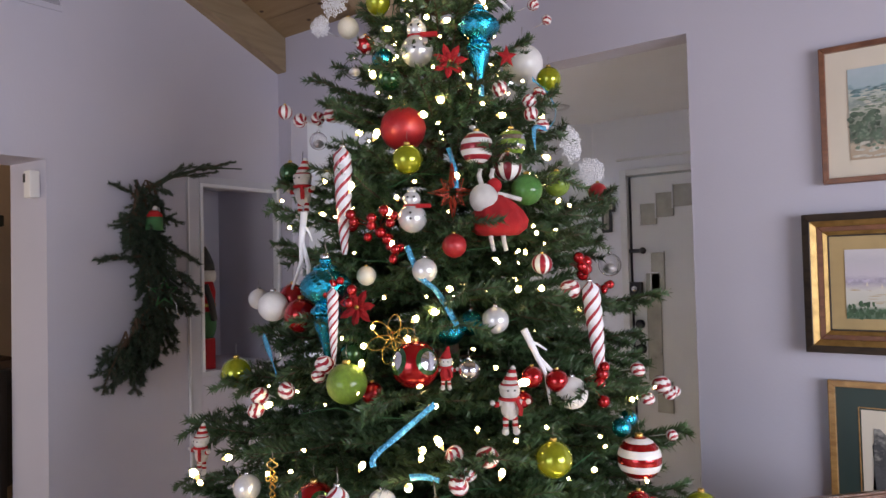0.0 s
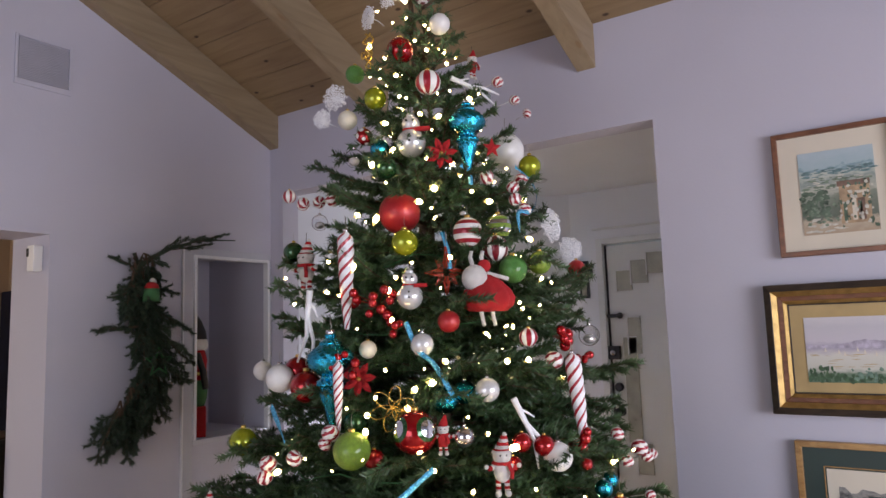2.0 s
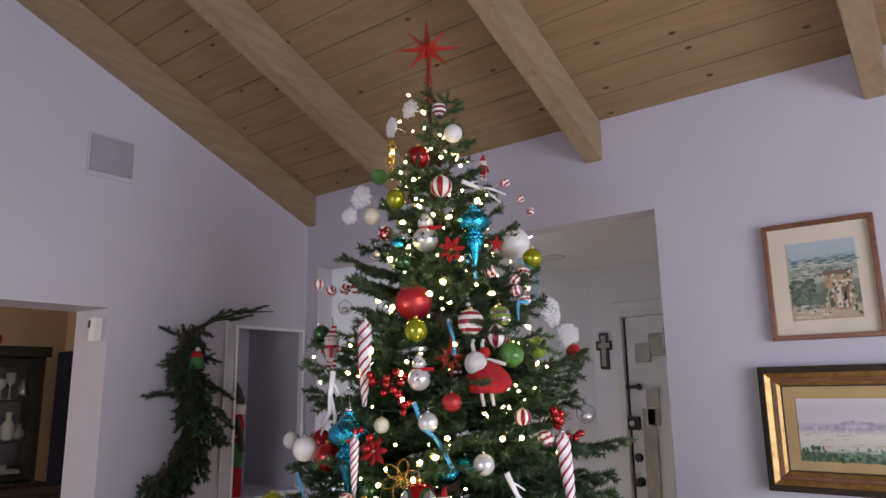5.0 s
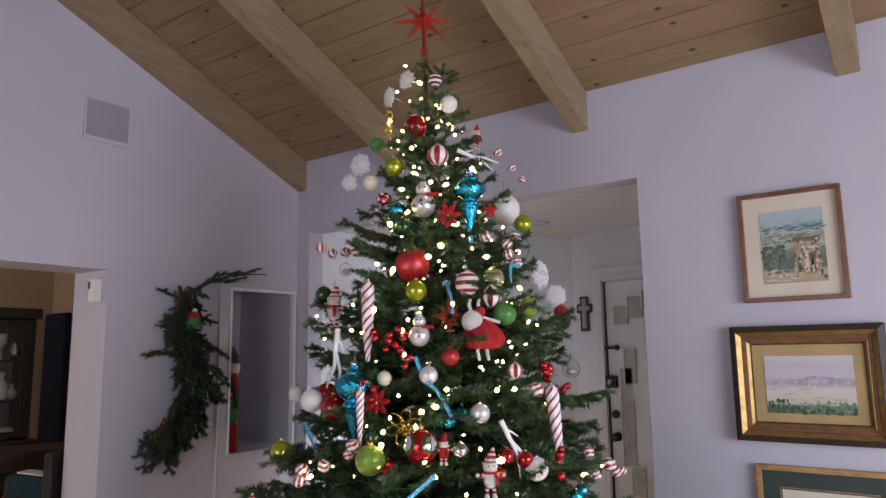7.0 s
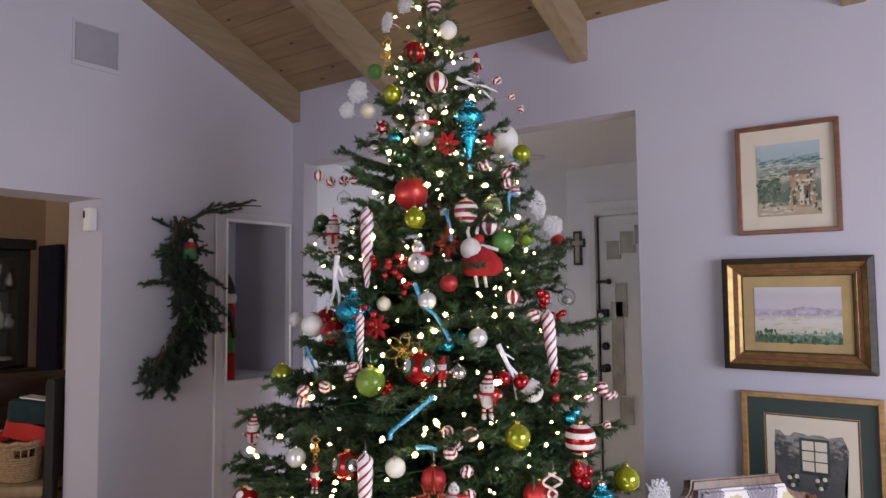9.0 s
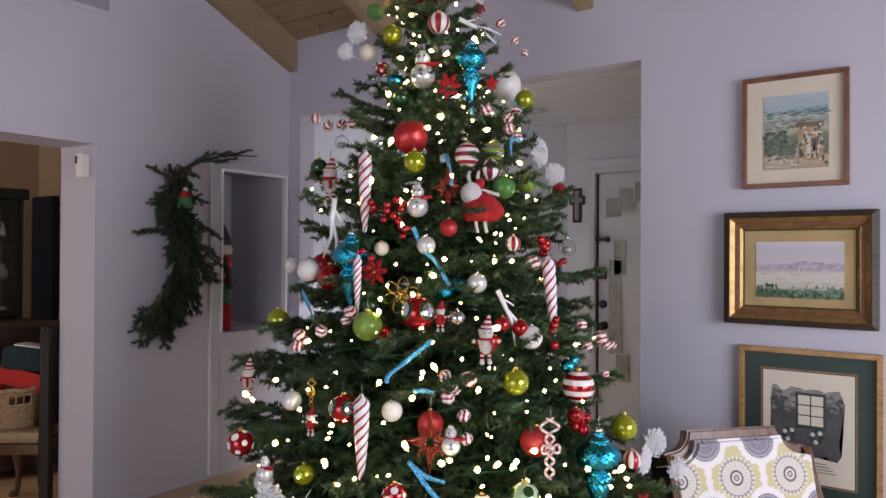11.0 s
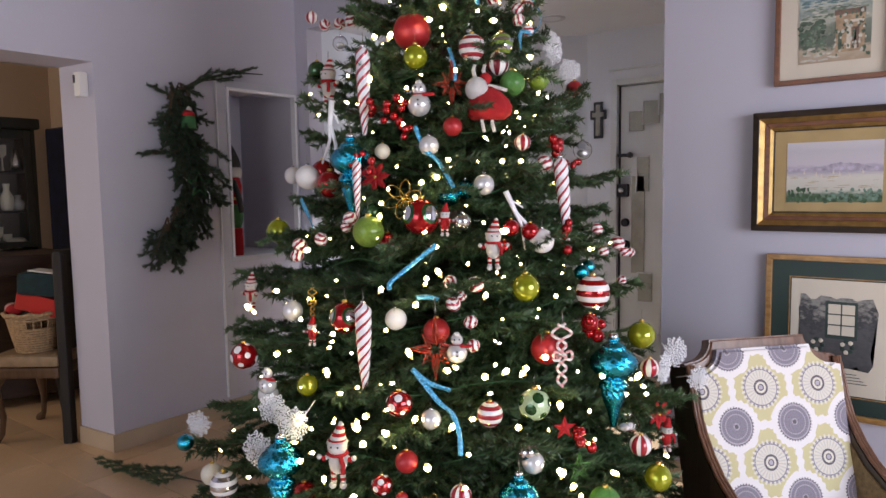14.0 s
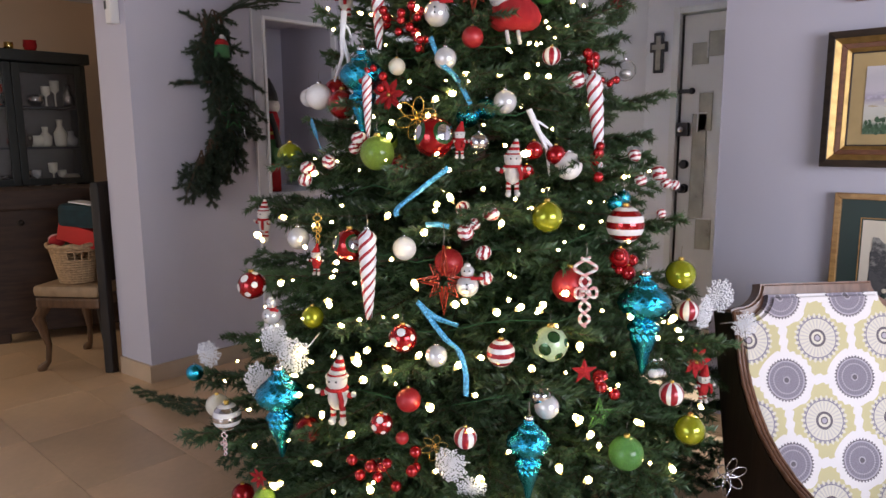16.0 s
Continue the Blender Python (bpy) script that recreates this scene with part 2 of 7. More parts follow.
# foyer behind the opening
FY = 4.40
wall("wall_foyer", [
    prism([(-3.30, BY + 0.13), (-3.123, BY + 0.13), (-3.123, 4.05), (-3.30, 4.05)], 0, 2.46),
    prism([(-3.30, 4.05), (-2.55, 4.05), (-2.55, 4.2), (-3.30, 4.2)], 0, 2.46),
    prism([(-2.55, 4.05), (-1.885, FY), (-1.885, FY + 0.15), (-2.55, 4.2)], 0, 2.46),
    prism([(-1.885, FY), (-1.70, FY), (-1.70, FY + 0.15), (-1.885, FY + 0.15)], 0, 2.46),
    prism([(-1.70, FY), (-0.70, FY), (-0.70, FY + 0.15), (-1.70, FY + 0.15)], 2.12, 2.46),
    prism([(-0.70, FY), (0.3, FY), (0.3, FY + 0.15), (-0.70, FY + 0.15)], 0, 2.46),
    prism([(0.3, BY + 0.13), (0.42, BY + 0.13), (0.42, FY + 0.15), (0.3, FY + 0.15)], 0, 2.46),
], FOYER_WALL, "pale grey painted entry hall walls in shade")
foyer_ceiling = bmesh.new()
for lo, hi in (((-3.3, BY + 0.13), (-2.15, 4.6)), ((-1.62, BY + 0.13), (0.42, 4.6)), ((-2.15, BY + 0.13), (-1.62, 3.0)), ((-2.15, 3.15), (-1.62, 4.6))):
    box(foyer_ceiling, (*lo, 2.46), (*hi, 2.56))
for lo, hi in (((-2.15, 2.96), (-1.62, 3.0)), ((-2.15, 3.15), (-1.62, 3.19)), ((-2.19, 2.96), (-2.15, 3.19)), ((-1.62, 2.96), (-1.58, 3.19))):
    box(foyer_ceiling, (*lo, 2.56), (*hi, 2.96))
tagged(part("ceiling_foyer", foyer_ceiling, FOYER_WALL), "flat painted entry hall ceiling with a skylight shaft", "ceiling", kind="structure")
# dining room beyond the left opening
wall("wall_dining", [
    prism([(-6.9, 2.85), (-3.47, 2.85), (-3.47, 3.0), (-6.9, 3.0)], 0, 2.6),
    prism([(-7.0, -3.5), (-6.85, -3.5), (-6.85, 3.0), (-7.0, 3.0)], 0, 2.6),
    prism([(-7.0, -3.65), (-3.47, -3.65), (-3.47, -3.5), (-7.0, -3.5)], 0, 2.6),
], WARM_WALL, "warm tan painted dining room walls")
tagged(part("ceiling_dining", boxed((-7.0, -3.65, 2.6), (-3.47, 3.0, 2.7)), FOYER_WALL), "flat painted dining room ceiling", "ceiling", kind="structure")
# sloped plank ceiling: one mesh of boards with open joints
planks = bmesh.new()
rng = random.Random(4)
PW = 0.165
y = BY
while y > -3.6:
    zz = roof(0, y)
    th = math.atan(SLOPE)
    x = -3.54
    while x < 3.4:
        x2 = 3.45
        m = Matrix.Translation(((x + x2) / 2, y, zz)) @ Matrix.Rotation(-th, 4, "X") @ Matrix.Translation((0, -PW / 2, 0.02 + rng.uniform(0, 0.0012)))
        r = bmesh.ops.create_cube(planks, size=1.0, matrix=m @ Matrix.Diagonal((x2 - x - 0.0015, PW - 0.004, 0.04, 1)))
        x = x2
    y -= PW * math.cos(th)
tagged(part("ceiling", planks, PLANK), "sloped knotty pine plank ceiling", "ceiling", kind="structure")
backing = bmesh.new()
vs = [backing.verts.new(p) for p in ((-3.5, BY + 0.2, roof(0, BY + 0.2) + 0.16), (3.5, BY + 0.2, roof(0, BY + 0.2) + 0.16), (3.5, -3.7, roof(0, -3.7) + 0.16), (-3.5, -3.7, roof(0, -3.7) + 0.16))]
backing.faces.new(vs)
thicken(backing, -0.1)
tagged(part("roof", backing, GROUT), "roof deck above the planks", "roof", kind="structure")


def beam(x0, x1, depth=0.235):
    bm = bmesh.new()
    y0, y1 = -3.5, BY - 0.001
    vs = [bm.verts.new(p) for p in ((x0, y0, roof(0, y0) - depth), (x1, y0, roof(0, y0) - depth), (x1, y1, roof(0, y1) - depth), (x0, y1, roof(0, y1) - depth),
                                    (x0, y0, roof(0, y0) - 0.001), (x1, y0, roof(0, y0) - 0.001), (x1, y1, roof(0, y1) - 0.001), (x0, y1, roof(0, y1) - 0.001))]
    for f in ((3, 2, 1, 0), (4, 5, 6, 7), (0, 1, 5, 4), (1, 2, 6, 5), (2, 3, 7, 6), (3, 0, 4, 7)):
        bm.faces.new([vs[i] for i in f])
    bmesh.ops.bevel(bm, geom=[e for e in bm.edges if abs(e.verts[0].co.y - e.verts[1].co.y) > 1], offset=0.003, segments=2, affect="EDGES")
    return tagged(part("ceiling_beam", bm, BEAM), "exposed sloped pine ceiling beam", "beam", "ceiling beams", "structure")


for x1 in (-3.157, -2.25, -1.019, 0.214, 1.447, 2.68):
    beam(x1 - 0.092, x1, 0.21)
# floor
tagged(part("floor", boxed((-7.0, -3.7, -0.12), (3.5, 4.6, -0.006)), GROUT), "beige travertine tile floor", "floor", kind="structure")

# ---- fir tree ----
AX, AY, APEX, SPREAD = -1.22, 1.76, 2.80, 0.400


def girth(z):
    """How far the boughs reach at a height."""
    return max(0.03, SPREAD * (APEX - max(z, 0.42)) + 0.028 * math.exp(-((z - 1.8) / 0.4) ** 2))


def needles(bm_verts, bm_faces, a, b, rng, density=860, length=0.025, start=0.0):
    """Flat needles all along a twig from a to b, thin blades that lean forward."""
    d = b - a
    n = max(3, int(d.length * density))
    fwd = d.normalized()
    u = fwd.orthogonal().normalized()
    w = fwd.cross(u)
    for i in range(n):
        s = start + (1 - start) * (i + rng.random()) / n
        p = a + d * s
        ang = rng.uniform(0, 2 * math.pi)
        out = math.cos(ang) * u + math.sin(ang) * w
        out.z += 0.35
        tip_l = length * rng.uniform(0.7, 1.1)
        q = p + (fwd * 0.70 + out.normalized() * 0.74) * tip_l
        side = (q - p).cross(out.cross(fwd) + Vector((rng.uniform(-1, 1), rng.uniform(-1, 1), rng.uniform(-1, 1))) * 0.8)
        side = side.normalized() * 0.0026
        k = len(bm_verts)
        bm_verts.extend((p - side, p + side, q))
        bm_faces.append((k, k + 1, k + 2))


def twig_tube(verts, faces, a, b, r0, r1):
    d = (b - a).normalized()
    u = d.orthogonal().normalized()
    w = d.cross(u)
    k = len(verts)
    for p, r in ((a, r0), (b, r1)):
        verts.extend(p + r * (math.cos(t) * u + math.sin(t) * w) for t in (0, 2.094, 4.189))
    for i in range(3):
        j = (i + 1) % 3
        faces.append((k + i, k + j, k + 3 + j, k + 3 + i))


def bough_mesh(length, seed):
    """A flat, layered fir bough along +x: stem, side twigs and their needles."""
    rng = random.Random(seed)
    nv, nf, wv, wf = [], [], [], []

    def stem(s):
        return Vector((length * s, 0.03 * length * math.sin(3 * s), length * (0.10 * s - 0.30 * s * s + 0.26 * s ** 3)))

    steps = 8
    for i in range(steps):
        a, b = stem(i / steps), stem((i + 1) / steps)
        twig_tube(wv, wf, a, b, 0.006 * (1 - i / steps) + 0.002, 0.006 * (1 - (i + 1) / steps) + 0.002)
        if i >= 1:
            needles(nv, nf, a, b, rng)
    gap = 0.066
    count = int(length * 0.86 / gap)
    for i in range(count):
        s = 0.14 + 0.86 * (i + 0.5) / count
        for sign in (-1, 1):
            if rng.random() < 0.08:
                continue
            reach = (0.36 * length * (1.05 - s) + 0.045) * rng.uniform(0.75, 1.2)
            a = stem(s)
            fan = math.radians(rng.uniform(42, 60))
            d = Vector((math.cos(fan), sign * math.sin(fan), rng.uniform(-0.10, 0.12)))
            b = a + d * reach
            b.z -= 0.10 * reach
            twig_tube(wv, wf, a, b, 0.0024, 0.0012)
            needles(nv, nf, a, b, rng)
            if reach > 0.09:
                for q in (0.4, 0.68):
                    for sg in (-1, 1):
                        if rng.random() < 0.75:
                            p = a.lerp(b, q)
                            turn = Matrix.Rotation(sg * math.radians(rng.uniform(35, 55)), 3, "Z")
                            e = p + turn @ (b - a) * rng.uniform(0.28, 0.45)
                            twig_tube(wv, wf, p, e, 0.0016, 0.001)
                            needles(nv, nf, p, e, rng)
    me = bpy.data.meshes.new("bough")
    me.from_pydata(wv + nv, [], wf + [tuple(k + len(wv) for k in f) for f in nf])
    me.materials.append(BARK)
    me.materials.append(NEEDLE)
    me.polygons.foreach_set("material_index", [0] * len(wf) + [1] * len(nf))
    return me


tree = thing("christmas_tree", pose(AX, AY, 0), "tall decorated fresh fir tree with layered green boughs", "christmas tree")
trunk = bmesh.new()
tube(trunk, [(0, 0, 0.0), (0.01, 0.0, 0.6), (0.0, 0.01, 1.4), (-0.03, 0, 2.1), (-0.065, 0.008, 2.74)], [0.065, 0.055, 0.038, 0.02, 0.008], 12)
part("trunk", trunk, BARK, tree, "brown bark trunk", True)
SIZES = (0.13, 0.2, 0.3, 0.42, 0.55, 0.7, 0.86, 1.02)
BOUGHS = [[bough_mesh(s, 31 * k + v) for v in range(3)] for k, s in enumerate(SIZES)]
rng = random.Random(11)
z, turn = 0.20, 0.0
while z < 2.74:
    reach = girth(z)
    count = int(6 + 13 * min(1, reach / 0.8))
    for k in range(count):
        a = turn + 2 * math.pi * (k + rng.uniform(-0.3, 0.3)) / count
        want = max(0.11, reach * rng.uniform(0.74, 1.12))
        if z < 1.15 and math.cos(a - radians(22)) > 0.72:
            want *= 0.95  # the boughs by the armchair are cut short
        size = min(range(len(SIZES)), key=lambda i: abs(SIZES[i] - want))
        ob = new("bough", rng.choice(BOUGHS[size]))
        ob.parent = tree
        rise = 38 * (z / 2.74) ** 2.2 + rng.uniform(-9, 7) - 3
        ob.matrix_basis = Matrix.Translation((0, 0, z + rng.uniform(-0.04, 0.04))) @ Matrix.Rotation(a, 4, "Z") @ Matrix.Rotation(-math.radians(rise), 4, "Y") @ Matrix.Rotation(math.radians(rng.uniform(-22, 22)), 4, "X") @ Matrix.Scale(want / SIZES[size], 4)
    turn += 2.4
    z += 0.105 - 0.02 * z / 2.7

# ---- ornaments ----


def shiny(name, colour, rough, metal=0.0, coat=0.6, **more):
    return mat(name, colour, rough, metal, coat=coat, **more)


ORN = {
    "chartreuse": shiny("chartreuse_glass", (0.36, 0.40, 0.02), 0.16, 0.55, spread=0.1),
    "lime": shiny("lime_glitter", (0.22, 0.36, 0.04), 0.5, 0.3, spread=0.35, bump=0.6, bscale=900, fine=0.5),
    "green": shiny("green_glitter", (0.10, 0.30, 0.06), 0.5, 0.3, spread=0.4, bump=0.7, bscale=900, fine=0.6),
    "mint": shiny("pale_green_enamel", (0.46, 0.60, 0.34), 0.3, 0.1, spread=0.15),
    "dark_green": shiny("dark_green_glass", (0.03, 0.10, 0.03), 0.12, 0.5, spread=0.1),
    "red": shiny("red_glass", (0.40, 0.008, 0.012), 0.10, 0.6, spread=0.08),
    "matte_red": shiny("frosted_red", (0.40, 0.02, 0.025), 0.36, 0.25, 0.2, spread=0.1, bump=0.15, bscale=500),
    "white": shiny("white_satin", (0.80, 0.78, 0.76), 0.42, 0.0, 0.2, spread=0.03),
    "ivory": shiny("ivory_satin", (0.78, 0.73, 0.60), 0.42, 0.0, 0.2, spread=0.05),
    "pearl": shiny("pearl_white", (0.70, 0.70, 0.70), 0.2, 0.35, 0.8, spread=0.06),
    "silver": shiny("silver_mirror", (0.66, 0.66, 0.68), 0.1, 0.95, spread=0.05),
    "teal": shiny("teal_mercury_glass", (0.02, 0.40, 0.58), 0.13, 1.0, spread=0.15, scale=40, bump=0.2, bscale=260),
    "gold": shiny("gold_metal", (0.70, 0.47, 0.12), 0.28, 0.95, spread=0.15, scale=30),
    "stripe_red": shiny("stripe_red", (0.34, 0.012, 0.028), 0.3, 0.15, spread=0.12, scale=30),
    "maroon": shiny("stripe_maroon", (0.17, 0.01, 0.02), 0.3, 0.1, spread=0.12, scale=30),
    "pink": shiny("pink_candy", (0.75, 0.42, 0.42), 0.4, spread=0.12, scale=30),
    "glitter_white": mat("white_glitter", (0.84, 0.84, 0.87), 0.5, spread=0.1, bump=0.25, bscale=300, fine=0.2),
    "sequin_blue": shiny("blue_sequin_ribbon", (0.12, 0.52, 0.85), 0.25, 0.35, spread=0.6, scale=220, bump=0.8, bscale=500),
    "felt_red": mat("red_felt", (0.42, 0.012, 0.016), 0.9, spread=0.2, bump=0.5, bscale=400),
    "plush_white": mat("white_plush", (0.78, 0.75, 0.72), 0.95, spread=0.12, bump=0.8, bscale=300),
    "copper_red": shiny("red_wire", (0.48, 0.06, 0.03), 0.35, 0.5, spread=0.2, scale=40),
    "wire": shiny("hook_wire", (0.30, 0.28, 0.25), 0.35, 0.9, 0.0),
    "black": mat("black_detail", (0.02, 0.02, 0.02), 0.5),
    "fabric_green": mat("green_felt", (0.05, 0.16, 0.06), 0.9, spread=0.2),
}
CLEAR = glass_mat("clear_glass", (0.97, 0.97, 0.98), 0.03, 1.12)
PROTO = {}


def face_azimuth(x, y):
    """Turns an ornament's front outwards, and towards the middle of the room."""
    out = math.degrees(math.atan2(y - AY, x - AX)) + 90
    return 36 + 0.45 * ((out - 36 + 180) % 360 - 180)


def place(key, build, at, size, turn=None, tilt=0.0):
    """The first of a kind is built, at size 1; the next ones are its copies."""
    spin = face_azimuth(at[0], at[1]) if turn is None else turn
    if key not in PROTO:
        PROTO[key] = build()
        PROTO[key].matrix_basis = pose(*at, 0, tilt, spin) @ Matrix.Scale(size, 4)
        return PROTO[key]
    return copy_thing(PROTO[key], pose(*at, 0, tilt, spin) @ Matrix.Scale(size / PROTO[key].scale[0], 4))


def crown(ob, top, metal="gold", hook=0.55):
    """Cap and wire hook over a hanging ornament of radius 1."""
    part("cap", lathe([(0.19, top - 0.06), (0.19, top + 0.12), (0.15, top + 0.16)], 12), ORN[metal], ob, smooth=False)
    bm = bmesh.new()
    tube(bm, [(0, 0, top + 0.12), (0.07, 0, top + 0.26), (0, 0, top + 0.34), (-0.01, 0, top + 0.34 + hook * 0.5), (0.03, 0, top + 0.34 + hook)], 0.014, 4)
    part("hook", bm, ORN["wire"], ob)


def sphere_faces(pick, seg=32, rings=20, squash=1.0):
    """A sphere of radius 1 whose faces take their material from pick(turn, height), each 0 to 1."""
    bm = bmesh.new()
    bmesh.ops.create_uvsphere(bm, u_segments=seg, v_segments=rings, radius=1.0, matrix=Matrix.Diagonal((1, 1, squash, 1)))
    for f in bm.faces:
        c = f.calc_center_median()
        f.smooth = True
        f.material_index = pick((math.atan2(c.y, c.x) / (2 * math.pi)) % 1, (c.z / squash + 1) / 2)
    return bm


LOOKS = {
    "chartreuse": "shiny chartreuse glass ball on a hook", "lime": "lime green glitter ball hanging from a bough", "green": "green glittered ball hanging from a bough",
    "dark_green": "dark green mirrored glass ball", "red": "shiny red glass ball hanging from a bough", "matte_red": "frosted red ball hanging from a bough",
    "white": "satin white ball hanging from a bough", "ivory": "ivory satin ball hanging from a bough", "pearl": "pearly white ball hanging from a bough",
    "silver": "mirrored silver ball hanging from a bough", "teal": "teal mercury glass ball among the boughs",
}


def bauble(x, y, z, r, look_name):
    def build():
        ob = thing("ball_ornament", Matrix(), LOOKS[look_name], "ornament", "tree ornaments")
        part("ball", ball(bmesh.new(), (0, 0, 0), 1, 28), ORN[look_name], ob)
        crown(ob, 1.0, "silver" if look_name in ("white", "pearl", "silver", "teal") else "gold")
        return ob
    return place("ball " + look_name, build, (x, y, z), r)


def clear_bauble(x, y, z, r):
    def build():
        ob = thing("ball_ornament", Matrix(), "clear iridescent glass ball on a hook", "ornament", "tree ornaments")
        bm = ball(bmesh.new(), (0, 0, 0), 1, 28)
        inner = ball(bmesh.new(), (0, 0, 0), 0.95, 28)
        bmesh.ops.reverse_faces(inner, faces=inner.faces[:])
        tmp = bpy.data.meshes.new("shell")
        inner.to_mesh(tmp)
        inner.free()
        bm.from_mesh(tmp)
        bpy.data.meshes.remove(tmp)
        part("ball", bm, CLEAR, ob, smooth=True)
        part("frost", ball(bmesh.new(), (0, 0, -0.32), 0.6, 16, 0, (1, 1, 0.75)), ORN["pearl"], ob, "frosted white filling")
        crown(ob, 1.0, "silver")
        return ob
    return place("clear", build, (x, y, z), r)


def upright_stripes(x, y, z, r, dark="stripe_red"):
    def build():
        ob = thing("striped_ball_ornament", Matrix(), "ball with upright red and white stripes", "ornament", "tree ornaments")
        part("ball", sphere_faces(lambda u, v: int(u * 12) % 2), [ORN["white"], ORN[dark]], ob)
        crown(ob, 1.0)
        return ob
    return place("upright " + dark, build, (x, y, z), r, random.Random(x * 99).uniform(0, 360))


def level_stripes(x, y, z, r, dark="stripe_red", pale="white"):
    def build():
        ob = thing("striped_ball_ornament", Matrix(), "ball with level bands of " + ("pale green and silver" if dark == "lime" else "red and white"), "ornament", "tree ornaments")
        part("ball", sphere_faces(lambda u, v: int(math.acos(1 - 2 * v) / math.pi * 9) % 2, 32, 27), [ORN[dark], ORN[pale]], ob)
        crown(ob, 1.0)
        return ob
    return place("level " + dark + pale, build, (x, y, z), r)


def dotted_ball(x, y, z, r, base="red", dots="white", big=0.3):
    def build():
        ob = thing("dotted_ball_ornament", Matrix(), "ball with round dots painted on it" if base != "red" else "shiny red ball with white polka dots", "ornament", "tree ornaments")
        part("ball", ball(bmesh.new(), (0, 0, 0), 1, 28), ORN[base], ob)
        for k in range(14):
            zz = 1 - 2 * (k + 0.5) / 14
            a = k * 2.4
            d = Vector((math.sqrt(1 - zz * zz) * math.cos(a), math.sqrt(1 - zz * zz) * math.sin(a), zz))
            bm = bmesh.new()
            bmesh.ops.create_circle(bm, cap_ends=True, segments=14, radius=big * (0.75 + 0.4 * ((k * 7) % 5) / 5))
            bmesh.ops.triangulate(bm, faces=bm.faces[:])
            bmesh.ops.subdivide_edges(bm, edges=bm.edges[:], cuts=2, use_grid_fill=True)
            q = d.to_track_quat("Z", "Y").to_matrix()
            for v in bm.verts:
                v.co = (q @ v.co + d).normalized() * 1.012
            part("dot", bm, ORN[dots], ob, smooth=True)
        crown(ob, 1.0)
        return ob
    return place("dots " + base + dots, build, (x, y, z), r)


def ring_ball(x, y, z, r):
    def build():
        ob = thing("ball_ornament", Matrix(), "large red ball with a white and green bullseye", "ornament", "tree ornaments")
        part("ball", ball(bmesh.new(), (0, 0, 0), 1, 30), ORN["red"], ob)
        for side in (-0.9, 0.75):
            for k, (rad, look_name) in enumerate(((0.52, "dark_green"), (0.44, "pearl"), (0.30, "silver"))):
                bm = sphere_faces(lambda u, v: 0, 24, 16)
                keep = math.cos(rad)
                bmesh.ops.delete(bm, geom=[f for f in bm.faces if f.calc_center_median().normalized().z < keep], context="FACES")
                d = Vector((math.sin(side), -math.cos(side), 0.25)).normalized()
                q = d.to_track_quat("Z", "Y").to_matrix()
                for v in bm.verts:
                    v.co = q @ v.co * (1.01 + 0.012 * k)
                part("bullseye", bm, ORN[look_name], ob)
        crown(ob, 1.0)
        return ob
    return place("ring", build, (x, y, z), r)


def finial(x, y, z, h):
    """Tall fluted drop; z is its middle, h its height."""
    def build():
        ob = thing("finial_ornament", Matrix(), "tall fluted teal mercury glass finial drop", "ornament", "tree ornaments")
        prof = [(0.05, 0.50), (0.06, 0.475), (0.045, 0.455), (0.08, 0.43), (0.12, 0.40), (0.11, 0.385), (0.18, 0.34), (0.23, 0.28), (0.245, 0.22), (0.22, 0.15), (0.16, 0.09), (0.105, 0.05), (0.10, 0.03), (0.14, 0.0),
                (0.15, -0.04), (0.115, -0.07), (0.125, -0.10), (0.12, -0.15), (0.095, -0.22), (0.065, -0.30), (0.042, -0.40), (0.02, -0.48), (0.006, -0.5)]
        fine = []
        for (r0, z0), (r1, z1) in zip(prof, prof[1:]):
            fine += [(r0 + (r1 - r0) * k / 2, z0 + (z1 - z0) * k / 2) for k in range(2)]
        part("drop", lathe([(r, zz) for r, zz in fine[::-1]], 72, flute=0.10, twist=75, lobes=12), ORN["teal"], ob, smooth=True)
        part("cap", lathe([(0.05, 0.48), (0.05, 0.53), (0.03, 0.545)], 12), ORN["silver"], ob)
        bm = tube(bmesh.new(), [(0, 0, 0.54), (0.015, 0, 0.58), (0, 0, 0.61), (0, 0, 0.70)], 0.006, 4)
        part("hook", bm, ORN["wire"], ob)
        return ob
    return place("finial", build, (x, y, z), h)


